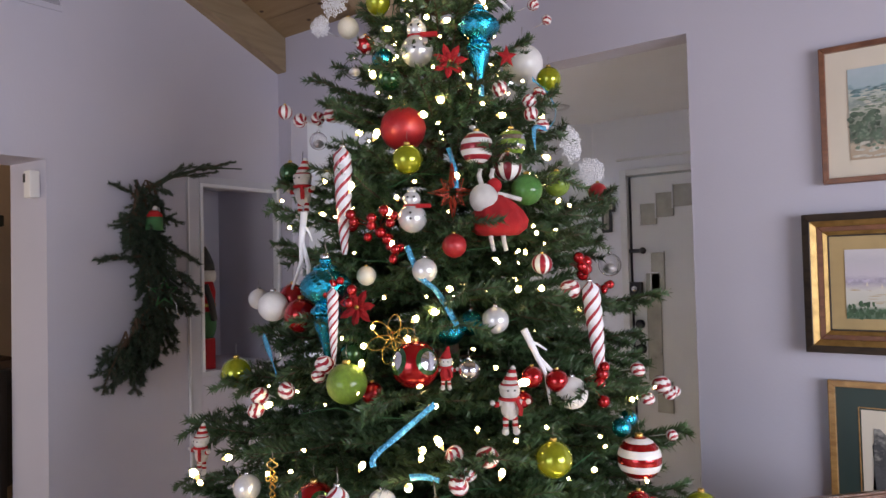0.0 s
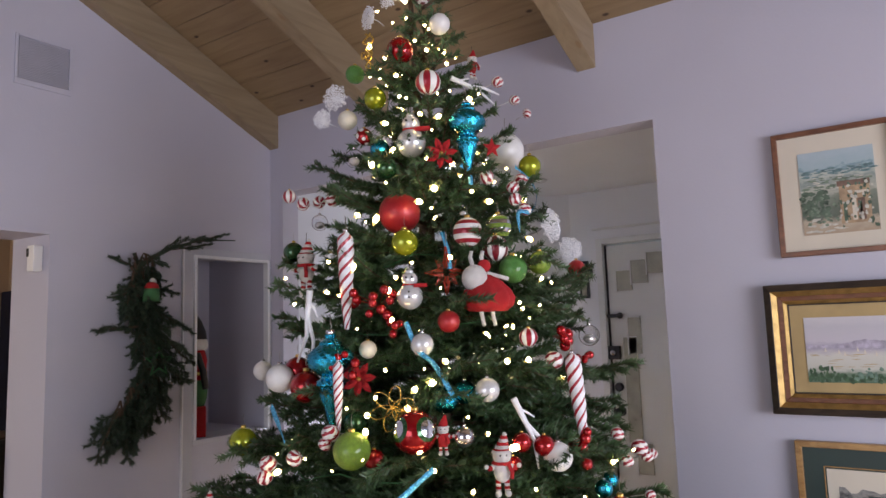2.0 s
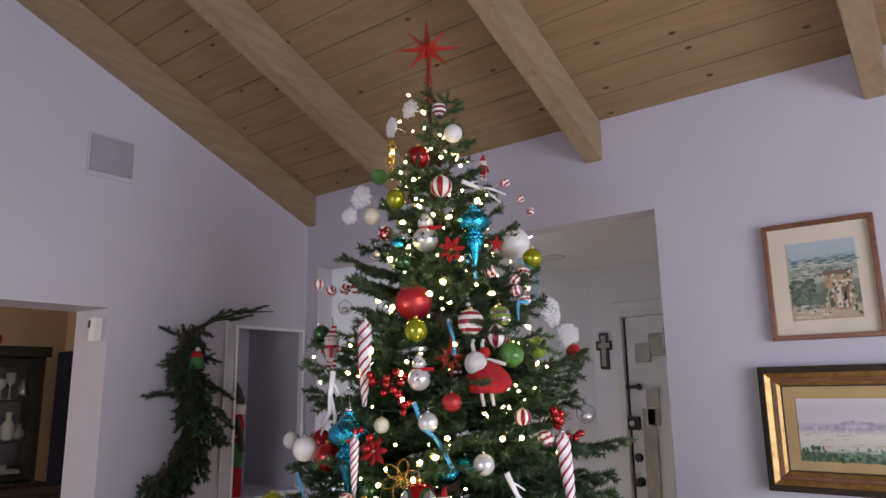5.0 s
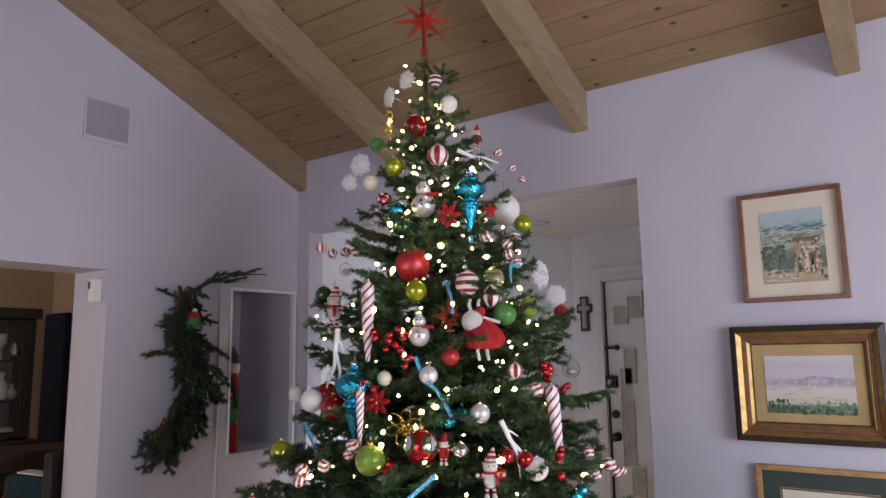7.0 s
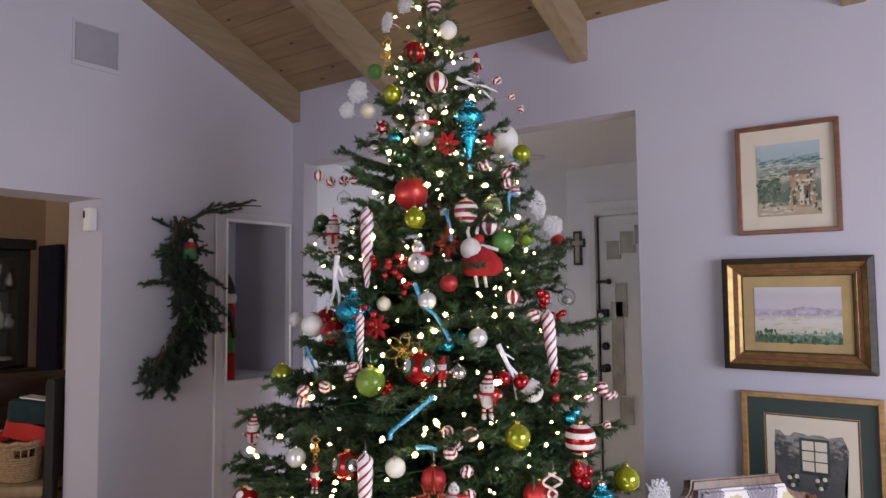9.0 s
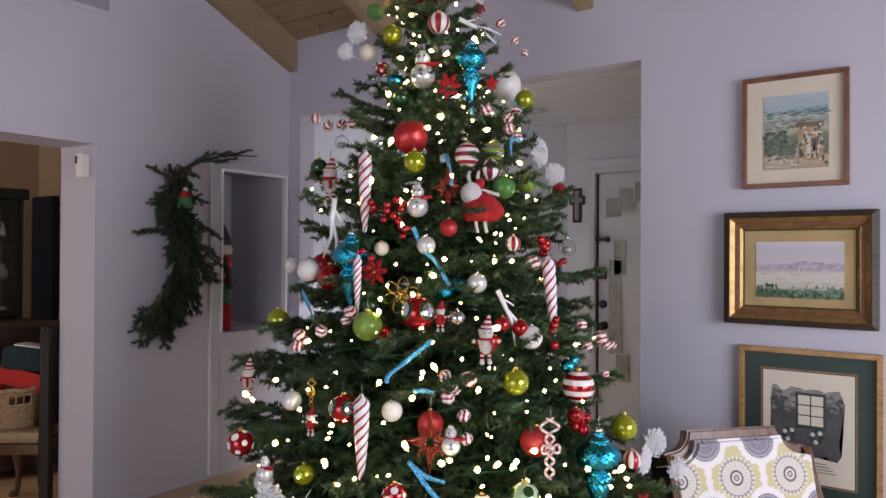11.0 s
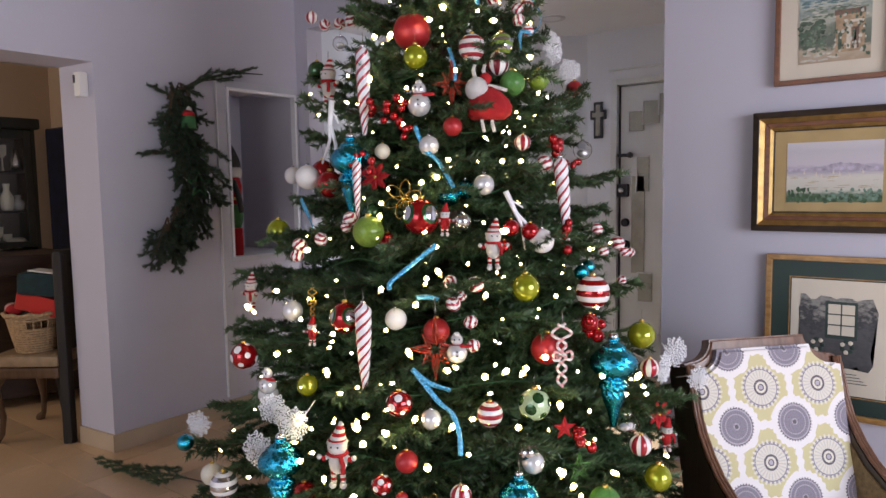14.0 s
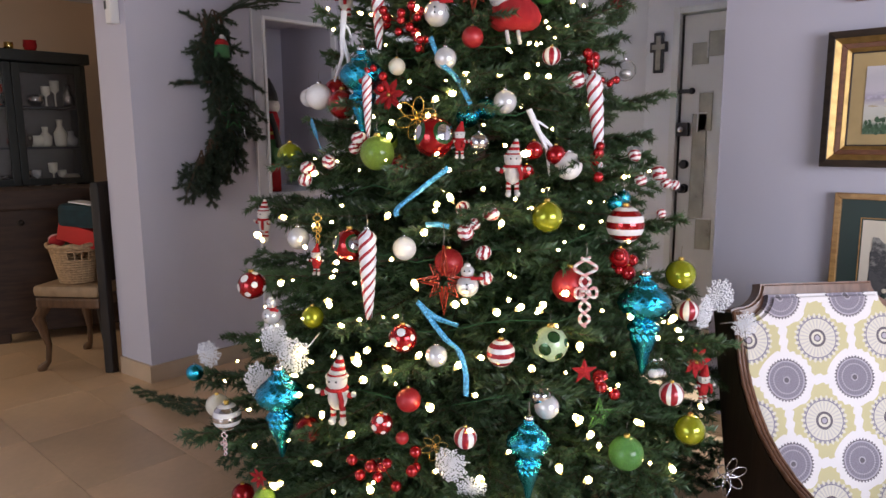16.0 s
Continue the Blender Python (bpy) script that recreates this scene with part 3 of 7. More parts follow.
def candy_twist(x, y, z, h, fat=0.085, tilt=0.0, look_name="stripe_red"):
    """Tapered hanging drop with a barber-pole stripe."""
    def build():
        ob = thing("candy_drop_ornament", Matrix(), "long twisted red and white candy drop", "ornament", "tree ornaments")
        bm, n, rows, rings = bmesh.new(), 24, 40, []
        for i in range(rows + 1):
            s = i / rows
            r = fat * (math.sin(min(1, s * 9 + 0.15) * math.pi / 2)) * (1 - 0.72 * s ** 2.2)
            ring = []
            for k in range(n):
                a = 2 * math.pi * k / n - s * 13
                rr = r * (1 + 0.06 * math.cos(8 * math.pi * k / n))
                ring.append(bm.verts.new((rr * math.cos(a), rr * math.sin(a), 0.5 - s)))
            rings.append(ring)
        for i in range(rows):
            for k in range(n):
                f = bm.faces.new((rings[i + 1][k], rings[i + 1][(k + 1) % n], rings[i][(k + 1) % n], rings[i][k]))
                f.material_index = 1 if k % 6 < 2 else 0
                f.smooth = True
        bm.faces.new(rings[0])
        bm.faces.new(rings[-1][::-1])
        part("drop", bm, [ORN["glitter_white"], ORN[look_name]], ob)
        part("cap", lathe([(0.03, 0.495), (0.03, 0.525), (0.02, 0.53)], 10), ORN["silver"], ob)
        part("hook", tube(bmesh.new(), [(0, 0, 0.52), (0.01, 0, 0.56), (0, 0, 0.66)], 0.004, 4), ORN["wire"], ob)
        return ob
    return place("twist %.3f " % fat + look_name, build, (x, y, z), h, tilt=tilt)


def peppermint(x, y, z, r):
    def build():
        ob = thing("peppermint_ornament", Matrix(), "small peppermint candy ball with red swirls", "ornament", "peppermint picks")
        bm = sphere_faces(lambda u, v: int(u * 10) % 2, 30, 14, 0.9)
        for v in bm.verts:
            v.co = Matrix.Rotation(1.1 * v.co.z, 3, "Z") @ v.co
        part("candy", bm, [ORN["white"], ORN["stripe_red"]], ob)
        part("pick", tube(bmesh.new(), [(0, 0.7, 0), (0.1, 2.0, -0.3), (0.0, 3.6, -0.9)], 0.07, 5), ORN["white"], ob, "white wire stem")
        return ob
    g = random.Random(x * 1000 + z * 77)
    return place("mint", build, (x, y, z), r, face_azimuth(x, y) + g.uniform(-30, 30), g.uniform(-70, 70))


def lace_head(x, y, z, r, tilt=0.0):
    """A flat, lacy umbel of tiny white florets on rays."""
    def build():
        ob = thing("lace_flower_pick", Matrix(), "white glittered lace flower head on a stem", "ornament", "lace flower picks")
        g = random.Random(5)
        fl, rays = bmesh.new(), bmesh.new()
        for k in range(46):
            rad, a = math.sqrt((k + 0.5) / 46) * 0.88, k * 2.4
            c = Vector((rad * math.cos(a), -0.10 - 0.26 * (1 - rad * rad), rad * math.sin(a)))
            tube(rays, [(0, 0.3, 0), c * 0.6 + Vector((0, 0.06, 0)), c], 0.016, 4)
            for j in range(6):
                b = 2 * math.pi * j / 6 + g.random()
                q = c + Vector((0.095 * math.cos(b), g.uniform(-0.06, 0.03), 0.095 * math.sin(b)))
                bmesh.ops.create_icosphere(fl, subdivisions=1, radius=g.uniform(0.042, 0.062), matrix=Matrix.Translation(q))
        part("flower_head", fl, ORN["glitter_white"], ob)
        tube(rays, [(0, 0.3, 0), (0.15, 0.9, -0.25), (0.5, 1.7, -0.5)], 0.04, 5)
        part("stem", rays, ORN["glitter_white"], ob)
        return ob
    g = random.Random(x * 500 + z * 31)
    return place("lace", build, (x, y, z), r * 1.14, face_azimuth(x, y) + g.uniform(-25, 25), tilt + g.uniform(-180, 180))


def berry_sprig(x, y, z, r, wide, tall, count):
    """A loose spray of shiny red berries: r is one berry."""
    g = random.Random(int(abs(x * 7919 + z * 104729)))
    ob = thing("berry_sprig", pose(x, y, z, 0, 0, face_azimuth(x, y)), "spray of shiny red berries on wire", "ornament", "berry sprigs")
    stems = bmesh.new()
    for k in range(count):
        p = (g.uniform(-wide, wide) / 2, g.uniform(-0.02, 0.02), g.uniform(-tall, tall) / 2)
        part("berry", ball(bmesh.new(), p, r * g.uniform(0.8, 1.15), 12), ORN["red"], ob)
        tube(stems, [p, (p[0] * 0.4, 0.03, p[2] * 0.4), (0, 0.07, 0)], 0.0012, 4)
    part("stem", stems, ORN["copper_red"], ob)
    return ob


def star_outline(x, y, z, r, look_name="copper_red", points=8):
    """Nested open stars of wire, the long rays upright and level."""
    def build():
        ob = thing("star_ornament", Matrix(), "openwork layered red star" if look_name == "copper_red" else "openwork green wire star", "ornament", "tree ornaments")
        for scale, depth in ((1.0, 0.0), (0.72, 0.05), (0.45, -0.05)):
            ring = []
            for k in range(points * 2):
                a = math.pi * k / points + math.pi / 2
                if k % 2:
                    rr = 0.36
                else:
                    rr = 1.0 if k % 4 == 0 or points == 5 else 0.66
                ring.append((scale * rr * math.cos(a) * (0.85 if points == 8 else 1), depth, scale * rr * math.sin(a)))
            ring.append(ring[0])
            part("star_frame", tube(bmesh.new(), ring, 0.035, 5), ORN[look_name], ob)
        part("loop", tube(bmesh.new(), [(0, 0, 1), (0.02, 0, 1.3), (0, 0, 1.6)], 0.012, 4), ORN["wire"], ob)
        return ob
    return place("star " + look_name, build, (x, y, z), r)


def plain_star(x, y, z, r):
    def build():
        bm = bmesh.new()
        vs = [bm.verts.new(((1.0 if k % 2 == 0 else 0.42) * math.sin(math.pi * k / 5), 0, (1.0 if k % 2 == 0 else 0.42) * math.cos(math.pi * k / 5))) for k in range(10)]
        front, back = bm.verts.new((0, -0.25, 0)), bm.verts.new((0, 0.2, 0))
        for k in range(10):
            bm.faces.new((vs[k], vs[(k + 1) % 10], front))
            bm.faces.new((vs[(k + 1) % 10], vs[k], back))
        bmesh.ops.recalc_face_normals(bm, faces=bm.faces[:])
        return tagged(part("star_ornament", bm, ORN["felt_red"]), "small dark red padded felt star", "ornament", "tree ornaments")
    return place("felt star", build, (x, y, z), r)


def snowman(x, y, z, h):
    """Silver-white glass snowman: one mesh."""
    def build():
        bm = bmesh.new()
        ball(bm, (0, 0, -0.2), 0.31, 22, 0)
        ball(bm, (0, 0, 0.2), 0.19, 20, 0)
        ball(bm, (0, -0.02, 0.37), 0.1, 14, 0, (1, 1, 0.8))
        made = bmesh.ops.create_cone(bm, cap_ends=True, segments=18, radius1=0.17, radius2=0.18, depth=0.07, matrix=Matrix.Translation((0, 0, 0.05)))
        for f in {f for v in made["verts"] for f in v.link_faces}:
            f.material_index = 1
        box(bm, (0.1, -0.22, 0.0), (0.42, -0.14, 0.09), 0.02, 1)
        for p in ((-0.07, -0.19, 0.24), (0.07, -0.19, 0.24), (0, -0.31, -0.1), (0, -0.315, -0.22)):
            ball(bm, p, 0.026, 8, 2)
        tube(bm, [(0, 0, 0.44), (0, 0, 0.7)], 0.008, 4, 2)
        return tagged(part("snowman_ornament", bm, [ORN["pearl"], ORN["felt_red"], ORN["black"]]), "round pearly glass snowman with a red scarf", "ornament", "tree ornaments")
    return place("snowman", build, (x, y, z), h)


def soft_doll(x, y, z, h, kind_name="striped"):
    """A small stuffed figure kept as one plain mesh."""
    def build():
        bm = bmesh.new()
        if kind_name == "skirt":
            ball(bm, (-0.12, -0.05, 0.14), 0.17, 18, 0, (1, 0.9, 1.05))
            lathe([(0.05, -0.30), (0.24, -0.29), (0.33, -0.22), (0.35, -0.12), (0.30, -0.01), (0.2, 0.09), (0.1, 0.17), (0.04, 0.2)], 40, bm, (0.07, 0.04, 0), 1, 0.05, 6, 11)
            ball(bm, (0.02, 0, 0.3), 0.09, 14, 1)
            for sx in (-0.05, 0.1):
                tube(bm, [(sx, 0, -0.2), (sx + 0.02, 0, -0.36), (sx + 0.04, -0.03, -0.48)], 0.028, 6, 0)
            tube(bm, [(0.06, 0, 0.2), (0.2, -0.05, 0.16), (0.33, -0.06, 0.12)], 0.028, 6, 0)
            for sx in (-0.13, 0.02):
                tube(bm, [(sx, 0, 0.3), (sx - 0.03, 0, 0.42), (sx - 0.01, 0, 0.5)], 0.03, 6, 0)
        else:
            ball(bm, (0, 0, -0.11), 0.14, 18, 0 if kind_name != "red" else 1, (1, 0.9, 1.3))
            ball(bm, (0, -0.01, 0.14), 0.15, 18, 0)
            for k in range(6):
                lathe([(0.145 - 0.02 * k, 0.2 + 0.05 * k), (0.125 - 0.02 * k, 0.25 + 0.05 * k)], 16, bm, (0.012 * k, 0, 0), 1 if k % 2 == 0 or kind_name == "red" else 0)
            lathe([(0.15, 0.17), (0.165, 0.195), (0.15, 0.225)], 16, bm, (0, 0, 0), 0)
            lathe([(0.14, 0.0), (0.17, 0.02), (0.15, 0.05)], 16, bm, (0, 0, 0), 1)
            tube(bm, [(0.08, -0.12, 0.02), (0.13, -0.16, -0.1), (0.12, -0.15, -0.2)], 0.035, 6, 1)
            for sx in (-1, 1):
                tube(bm, [(0.11 * sx, 0, 0.0), (0.18 * sx, -0.03, -0.05)], 0.04, 7, 0)
                tube(bm, [(0.18 * sx, -0.03, -0.05), (0.23 * sx, -0.05, -0.05)], 0.042, 7, 1)
                ball(bm, (0.265 * sx, -0.06, -0.02), 0.042, 8, 0)
                for k in range(4):
                    tube(bm, [(0.07 * sx, 0, -0.25 - 0.045 * k), (0.073 * sx, -0.005, -0.295 - 0.045 * k)], 0.043, 7, 1 - k % 2)
                ball(bm, (0.08 * sx, -0.03, -0.455), 0.055, 10, 0)
                ball(bm, (0.05 * sx, -0.145, 0.16), 0.016, 6, 2)
        tube(bm, [(0, 0, 0.44), (0, 0.01, 0.62)], 0.006, 4, 2)
        look_label = {"striped": "stuffed snow figure with striped hat and scarf", "red": "small stuffed figure in a red suit", "skirt": "white plush figure in a full red skirt"}[kind_name]
        return tagged(part("doll_ornament", bm, [ORN["plush_white"], ORN["felt_red"], ORN["black"]], smooth=True), look_label, "ornament", "tree ornaments")
    return place("doll " + kind_name, build, (x, y, z), h)


def lattice_cane(x, y, z, h, look_name="pink"):
    """Beaded wire candy cane with loops."""
    def build():
        ob = thing("beaded_ornament", Matrix(), "beaded wire candy cane in pink and white" if look_name == "pink" else "gold beaded wire drop", "ornament", "tree ornaments")
        beads = bmesh.new()
        g = random.Random(3)
        for k in range(90):
            s = k / 89
            px = 0.09 * math.sin(s * 17) + (0.0 if s < 0.75 else 0.12 * math.sin((s - 0.75) * 12))
            for sg in (1, -1):
                bmesh.ops.create_icosphere(beads, subdivisions=1, radius=0.026, matrix=Matrix.Translation((sg * px * 0.8, sg * 0.03 * math.cos(s * 17), s - 0.5)))
        for k in range(26):
            a = 2 * math.pi * k / 26
            bmesh.ops.create_icosphere(beads, subdivisions=1, radius=0.026, matrix=Matrix.Translation((0.16 * math.sin(a), -0.05, 0.07 * math.sin(2 * a))))
        for f in beads.faces:
            f.material_index = 1 if int((f.calc_center_median().z + 0.5) * 22) % 2 else 0
        part("bead_strand", beads, [ORN[look_name], ORN["white"] if look_name == "pink" else ORN["gold"]], ob)
        part("loop", tube(bmesh.new(), [(0, 0, 0.5), (0.02, 0, 0.6), (0, 0, 0.72)], 0.008, 4), ORN["wire"], ob)
        return ob
    return place("lattice " + look_name, build, (x, y, z), h)


def snowy_twig(x, y, z, h, tilt=0.0):
    def build():
        ob = thing("twig_ornament", Matrix(), "forked white glittered twig", "ornament", "tree ornaments")
        part("twig", tube(bmesh.new(), [(-0.28, 0, 0.5), (-0.12, -0.02, 0.15), (0.0, 0, -0.1), (0.05, 0, -0.5)], [0.05, 0.04, 0.03, 0.015], 7), ORN["glitter_white"], ob)
        part("twig", tube(bmesh.new(), [(-0.12, -0.02, 0.15), (0.12, 0.01, -0.1), (0.28, 0, -0.42)], [0.035, 0.03, 0.015], 7), ORN["glitter_white"], ob)
        part("twig", tube(bmesh.new(), [(-0.2, 0, 0.33), (-0.1, 0.02, 0.3), (0.02, 0, 0.22)], [0.03, 0.02, 0.012], 6), ORN["glitter_white"], ob)
        return ob
    return place("twig", build, (x, y, z), h, tilt=tilt)


def gold_bow(x, y, z, r, look_name="gold"):
    """Wire-edged loops tied in the middle."""
    def build():
        ob = thing("bow_ornament", Matrix(), "gold wire mesh bow" if look_name == "gold" else "silver curled ribbon bow", "ornament", "tree ornaments")
        for k in range(6):
            a = 2 * math.pi * k / 6 + 0.3
            u, w = Vector((math.cos(a), 0, math.sin(a))), Vector((-math.sin(a), 0, math.cos(a)))
            pts = [u * (0.5 - 0.5 * math.cos(t)) + w * 0.26 * math.sin(t) + Vector((0, -0.3 * math.sin(t / 2), 0)) for t in (i * 2 * math.pi / 14 for i in range(15))]
            part("loop", tube(bmesh.new(), pts, 0.022, 5), ORN[look_name], ob)
        part("knot", ball(bmesh.new(), (0, -0.05, 0), 0.12, 12), ORN[look_name], ob)
        return ob
    return place("bow " + look_name, build, (x, y, z), r)


def poinsettia(x, y, z, r):
    def build():
        ob = thing("flower_pick", Matrix(), "red glittered flower with pointed petals", "ornament", "tree ornaments")
        for ringed, count, tilt in ((1.0, 7, 0.25), (0.62, 6, 0.6)):
            for k in range(count):
                a = 2 * math.pi * k / count + ringed
                bm = bmesh.new()
                u, w = Vector((math.cos(a), -tilt, math.sin(a))).normalized(), Vector((-math.sin(a), 0, math.cos(a)))
                pts = [(0, 0), (0.35, 0.2), (0.7, 0.17), (1.0, 0)]
                mid = [bm.verts.new(u * s * ringed + Vector((0, -0.06 if 0 < s < 1 else 0, 0))) for s, _ in pts]
                for sg in (-1, 1):
                    side = [bm.verts.new(u * s * ringed + w * t * sg * ringed) for s, t in pts[1:3]]
                    bm.faces.new((mid[0], side[0], mid[1]) if sg > 0 else (mid[1], side[0], mid[0]))
                    bm.faces.new((mid[1], side[0], side[1], mid[2]) if sg > 0 else (mid[2], side[1], side[0], mid[1]))
                    bm.faces.new((mid[2], side[1], mid[3]) if sg > 0 else (mid[3], side[1], mid[2]))
                thicken(bm, 0.02)
                part("petal", bm, ORN["felt_red"], ob)
        part("centre", ball(bmesh.new(), (0, -0.15, 0), 0.12, 10), ORN["gold"], ob)
        return ob
    return place("flower", build, (x, y, z), r)


def ribbon(points, width=0.0135):
    """Sequinned ribbon bent through a few places."""
    pts = [Vector(p) for p in points]
    line = []
    for i in range(len(pts) - 1):
        p0, p1, p2, p3 = pts[max(i - 1, 0)], pts[i], pts[i + 1], pts[min(i + 2, len(pts) - 1)]
        for k in range(8):
            t = k / 8
            line.append(0.5 * (2 * p1 + (p2 - p0) * t + (2 * p0 - 5 * p1 + 4 * p2 - p3) * t * t + (3 * p1 - p0 - 3 * p2 + p3) * t ** 3))
    line.append(pts[-1])
    bm, rows = bmesh.new(), []
    for i, p in enumerate(line):
        d = (line[min(i + 1, len(line) - 1)] - line[max(i - 1, 0)]).normalized()
        out = Vector((p.x - AX, p.y - AY, 0)).normalized()
        side = d.cross(out).normalized()
        side = (side * math.cos(0.5 * math.sin(i * 0.35)) + out * math.sin(0.5 * math.sin(i * 0.35))).normalized() * width / 2
        rows.append((bm.verts.new(p - side), bm.verts.new(p + side)))
    for a, b in zip(rows, rows[1:]):
        bm.faces.new((a[0], a[1], b[1], b[0]))
    thicken(bm, 0.0012)
    return tagged(part("ribbon", bm, ORN["sequin_blue"], smooth=True), "narrow blue sequinned ribbon draped over boughs", "ribbon", "blue ribbons")


def tree_bulb(x, y, z):
    ob = new("bulb", BULB_MESH)
    ob.parent = LIGHTS
    g = random.Random(x * 999 + z * 777)
    s = 0.42 + 0.78 * g.random() ** 1.5
    s2, s3 = s * g.uniform(0.75, 1.2), s * g.uniform(0.75, 1.2)
    ob.matrix_basis = pose(x, y, z, g.uniform(0, 180), g.uniform(0, 180), 0) @ Matrix.Diagonal((s, s2, s3, 1))


BULB = glow_mat("warm_bulb", (1.0, 0.76, 0.34), 18.0)
BULB_END = glow_mat("warm_bulb_end", (1.0, 0.66, 0.20), 1.3)
LIGHTS = thing("string_lights", Matrix(), "warm white string lights wound through the boughs", "string lights")
bulb = lathe([(0.002, -0.014), (0.0058, -0.010), (0.0078, -0.004), (0.0072, 0.002), (0.005, 0.008), (0.001, 0.016)], 8)
bulb.faces.ensure_lookup_table()
for f in bulb.faces:
    f.material_index = 0 if -0.008 < f.calc_center_median().z < 0.006 and len(f.verts) == 4 else 1
BULB_MESH = bpy.data.meshes.new("bulb")
bulb.to_mesh(BULB_MESH)
bulb.free()
BULB_MESH.materials.append(BULB)
BULB_MESH.materials.append(BULB_END)

# ornaments, from the top of the tree down
bauble(-1.132, 1.723, 2.561, 0.036, "white")
bauble(-1.226, 1.624, 2.460, 0.045, "red")
bauble(-1.403, 1.599, 2.414, 0.032, "green")
bauble(-1.295, 1.573, 2.297, 0.038, "chartreuse")
bauble(-1.422, 1.578, 2.252, 0.033, "ivory")
bauble(-1.254, 1.543, 2.114, 0.032, "teal")
bauble(-1.195, 1.501, 2.036, 0.034, "dark_green")
bauble(-0.922, 1.926, 2.073, 0.038, "chartreuse")
bauble(-1.535, 1.435, 1.801, 0.033, "dark_green")
bauble(-1.140, 1.490, 1.888, 0.062, "matte_red")
bauble(-1.047, 1.391, 1.782, 0.038, "chartreuse")
bauble(-0.816, 1.585, 1.700, 0.040, "green")
bauble(-0.813, 1.747, 1.728, 0.035, "lime")
bauble(-0.794, 1.971, 1.721, 0.028, "matte_red")
bauble(-0.900, 1.380, 1.559, 0.029, "matte_red")
bauble(-0.944, 1.320, 1.502, 0.030, "pearl")
bauble(-1.112, 1.302, 1.492, 0.024, "ivory")
bauble(-1.588, 1.353, 1.429, 0.030, "white")
bauble(-1.376, 1.230, 1.418, 0.039, "white")
bauble(-1.369, 1.292, 1.436, 0.039, "red")
bauble(-1.304, 1.261, 1.394, 0.044, "red")
bauble(-0.795, 1.387, 1.385, 0.031, "pearl")
bauble(-0.816, 1.306, 1.281, 0.025, "silver")
bauble(-1.051, 1.165, 1.254, 0.046, "lime")
bauble(-1.122, 1.262, 1.306, 0.033, "dark_green")
bauble(-0.933, 1.398, 1.356, 0.036, "teal")
bauble(-0.897, 1.437, 1.372, 0.031, "teal")
bauble(-1.495, 1.201, 1.242, 0.040, "chartreuse")
bauble(-0.654, 1.478, 1.218, 0.036, "white")
bauble(-0.715, 1.406, 1.260, 0.024, "red")
bauble(-1.194, 1.337, 1.623, 0.019, "red")
bauble(-0.617, 1.712, 1.121, 0.022, "teal")
bauble(-1.258, 1.049, 1.019, 0.031, "pearl")
bauble(-0.948, 1.159, 1.008, 0.031, "white")
bauble(-1.196, 1.042, 0.804, 0.032, "chartreuse")
bauble(-1.350, 1.020, 0.758, 0.032, "pearl")
bauble(-0.769, 1.086, 0.772, 0.027, "pearl")
bauble(-0.869, 1.245, 0.968, 0.038, "matte_red")
bauble(-0.653, 1.380, 1.093, 0.040, "chartreuse")
bauble(-0.618, 1.668, 1.107, 0.024, "teal")
bauble(-0.528, 1.534, 0.980, 0.027, "red")
bauble(-0.508, 1.546, 0.941, 0.020, "red")
bauble(-0.463, 1.771, 0.908, 0.043, "chartreuse")
bauble(-0.607, 1.420, 0.916, 0.046, "matte_red")
bauble(-0.561, 1.228, 0.684, 0.027, "silver")
bauble(-1.052, 1.249, 1.219, 0.026, "red")
bauble(-0.679, 1.455, 1.247, 0.026, "red")
bauble(-0.751, 1.425, 1.200, 0.022, "red")
bauble(-1.137, 1.282, 1.285, 0.031, "lime")
bauble(-1.454, 0.881, 0.527, 0.033, "ivory")
bauble(-1.157, 0.982, 0.505, 0.036, "red")
bauble(-0.800, 1.020, 0.672, 0.030, "matte_red")
bauble(-0.790, 0.987, 0.589, 0.016, "matte_red")
bauble(-0.546, 1.231, 0.658, 0.030, "pearl")
bauble(-0.405, 1.366, 0.537, 0.042, "green")
bauble(-0.337, 1.578, 0.546, 0.039, "chartreuse")
bauble(-1.105, 0.804, 0.392, 0.029, "lime")
bauble(-1.395, 0.913, 0.256, 0.033, "red")
bauble(-1.649, 0.918, 0.571, 0.027, "teal")
clear_bauble(-1.318, 1.492, 2.086, 0.030)
clear_bauble(-1.485, 1.504, 1.900, 0.027)
clear_bauble(-0.775, 2.000, 1.504, 0.034)
clear_bauble(-0.415, 1.522, 0.702, 0.026)
clear_bauble(-0.935, 1.522, 1.871, 0.016)
clear_bauble(-0.408, 1.543, 0.700, 0.026)
bauble(-1.055, 2.005, 2.162, 0.066, "white")
upright_stripes(-1.103, 1.606, 2.317, 0.040)
upright_stripes(-1.543, 1.425, 1.984, 0.022)
upright_stripes(-0.754, 1.540, 1.511, 0.025)
upright_stripes(-0.667, 1.074, 0.597, 0.027)
upright_stripes(-0.380, 1.554, 0.639, 0.031)
upright_stripes(-0.426, 1.744, 0.815, 0.030)
upright_stripes(-0.855, 1.560, 1.761, 0.037, "maroon")
level_stripes(-0.890, 1.472, 1.802, 0.041)
level_stripes(-0.866, 1.599, 1.827, 0.038, "lime", "silver")
level_stripes(-0.650, 1.187, 0.780, 0.034)
level_stripes(-0.545, 1.591, 1.061, 0.050, "red")
level_stripes(-1.367, 0.861, 0.523, 0.040, "silver")
level_stripes(-1.194, 1.718, 2.678, 0.028, "maroon")
dotted_ball(-1.294, 1.514, 2.157, 0.027)
dotted_ball(-1.469, 1.025, 0.859, 0.042)
dotted_ball(-0.851, 1.054, 0.808, 0.035)
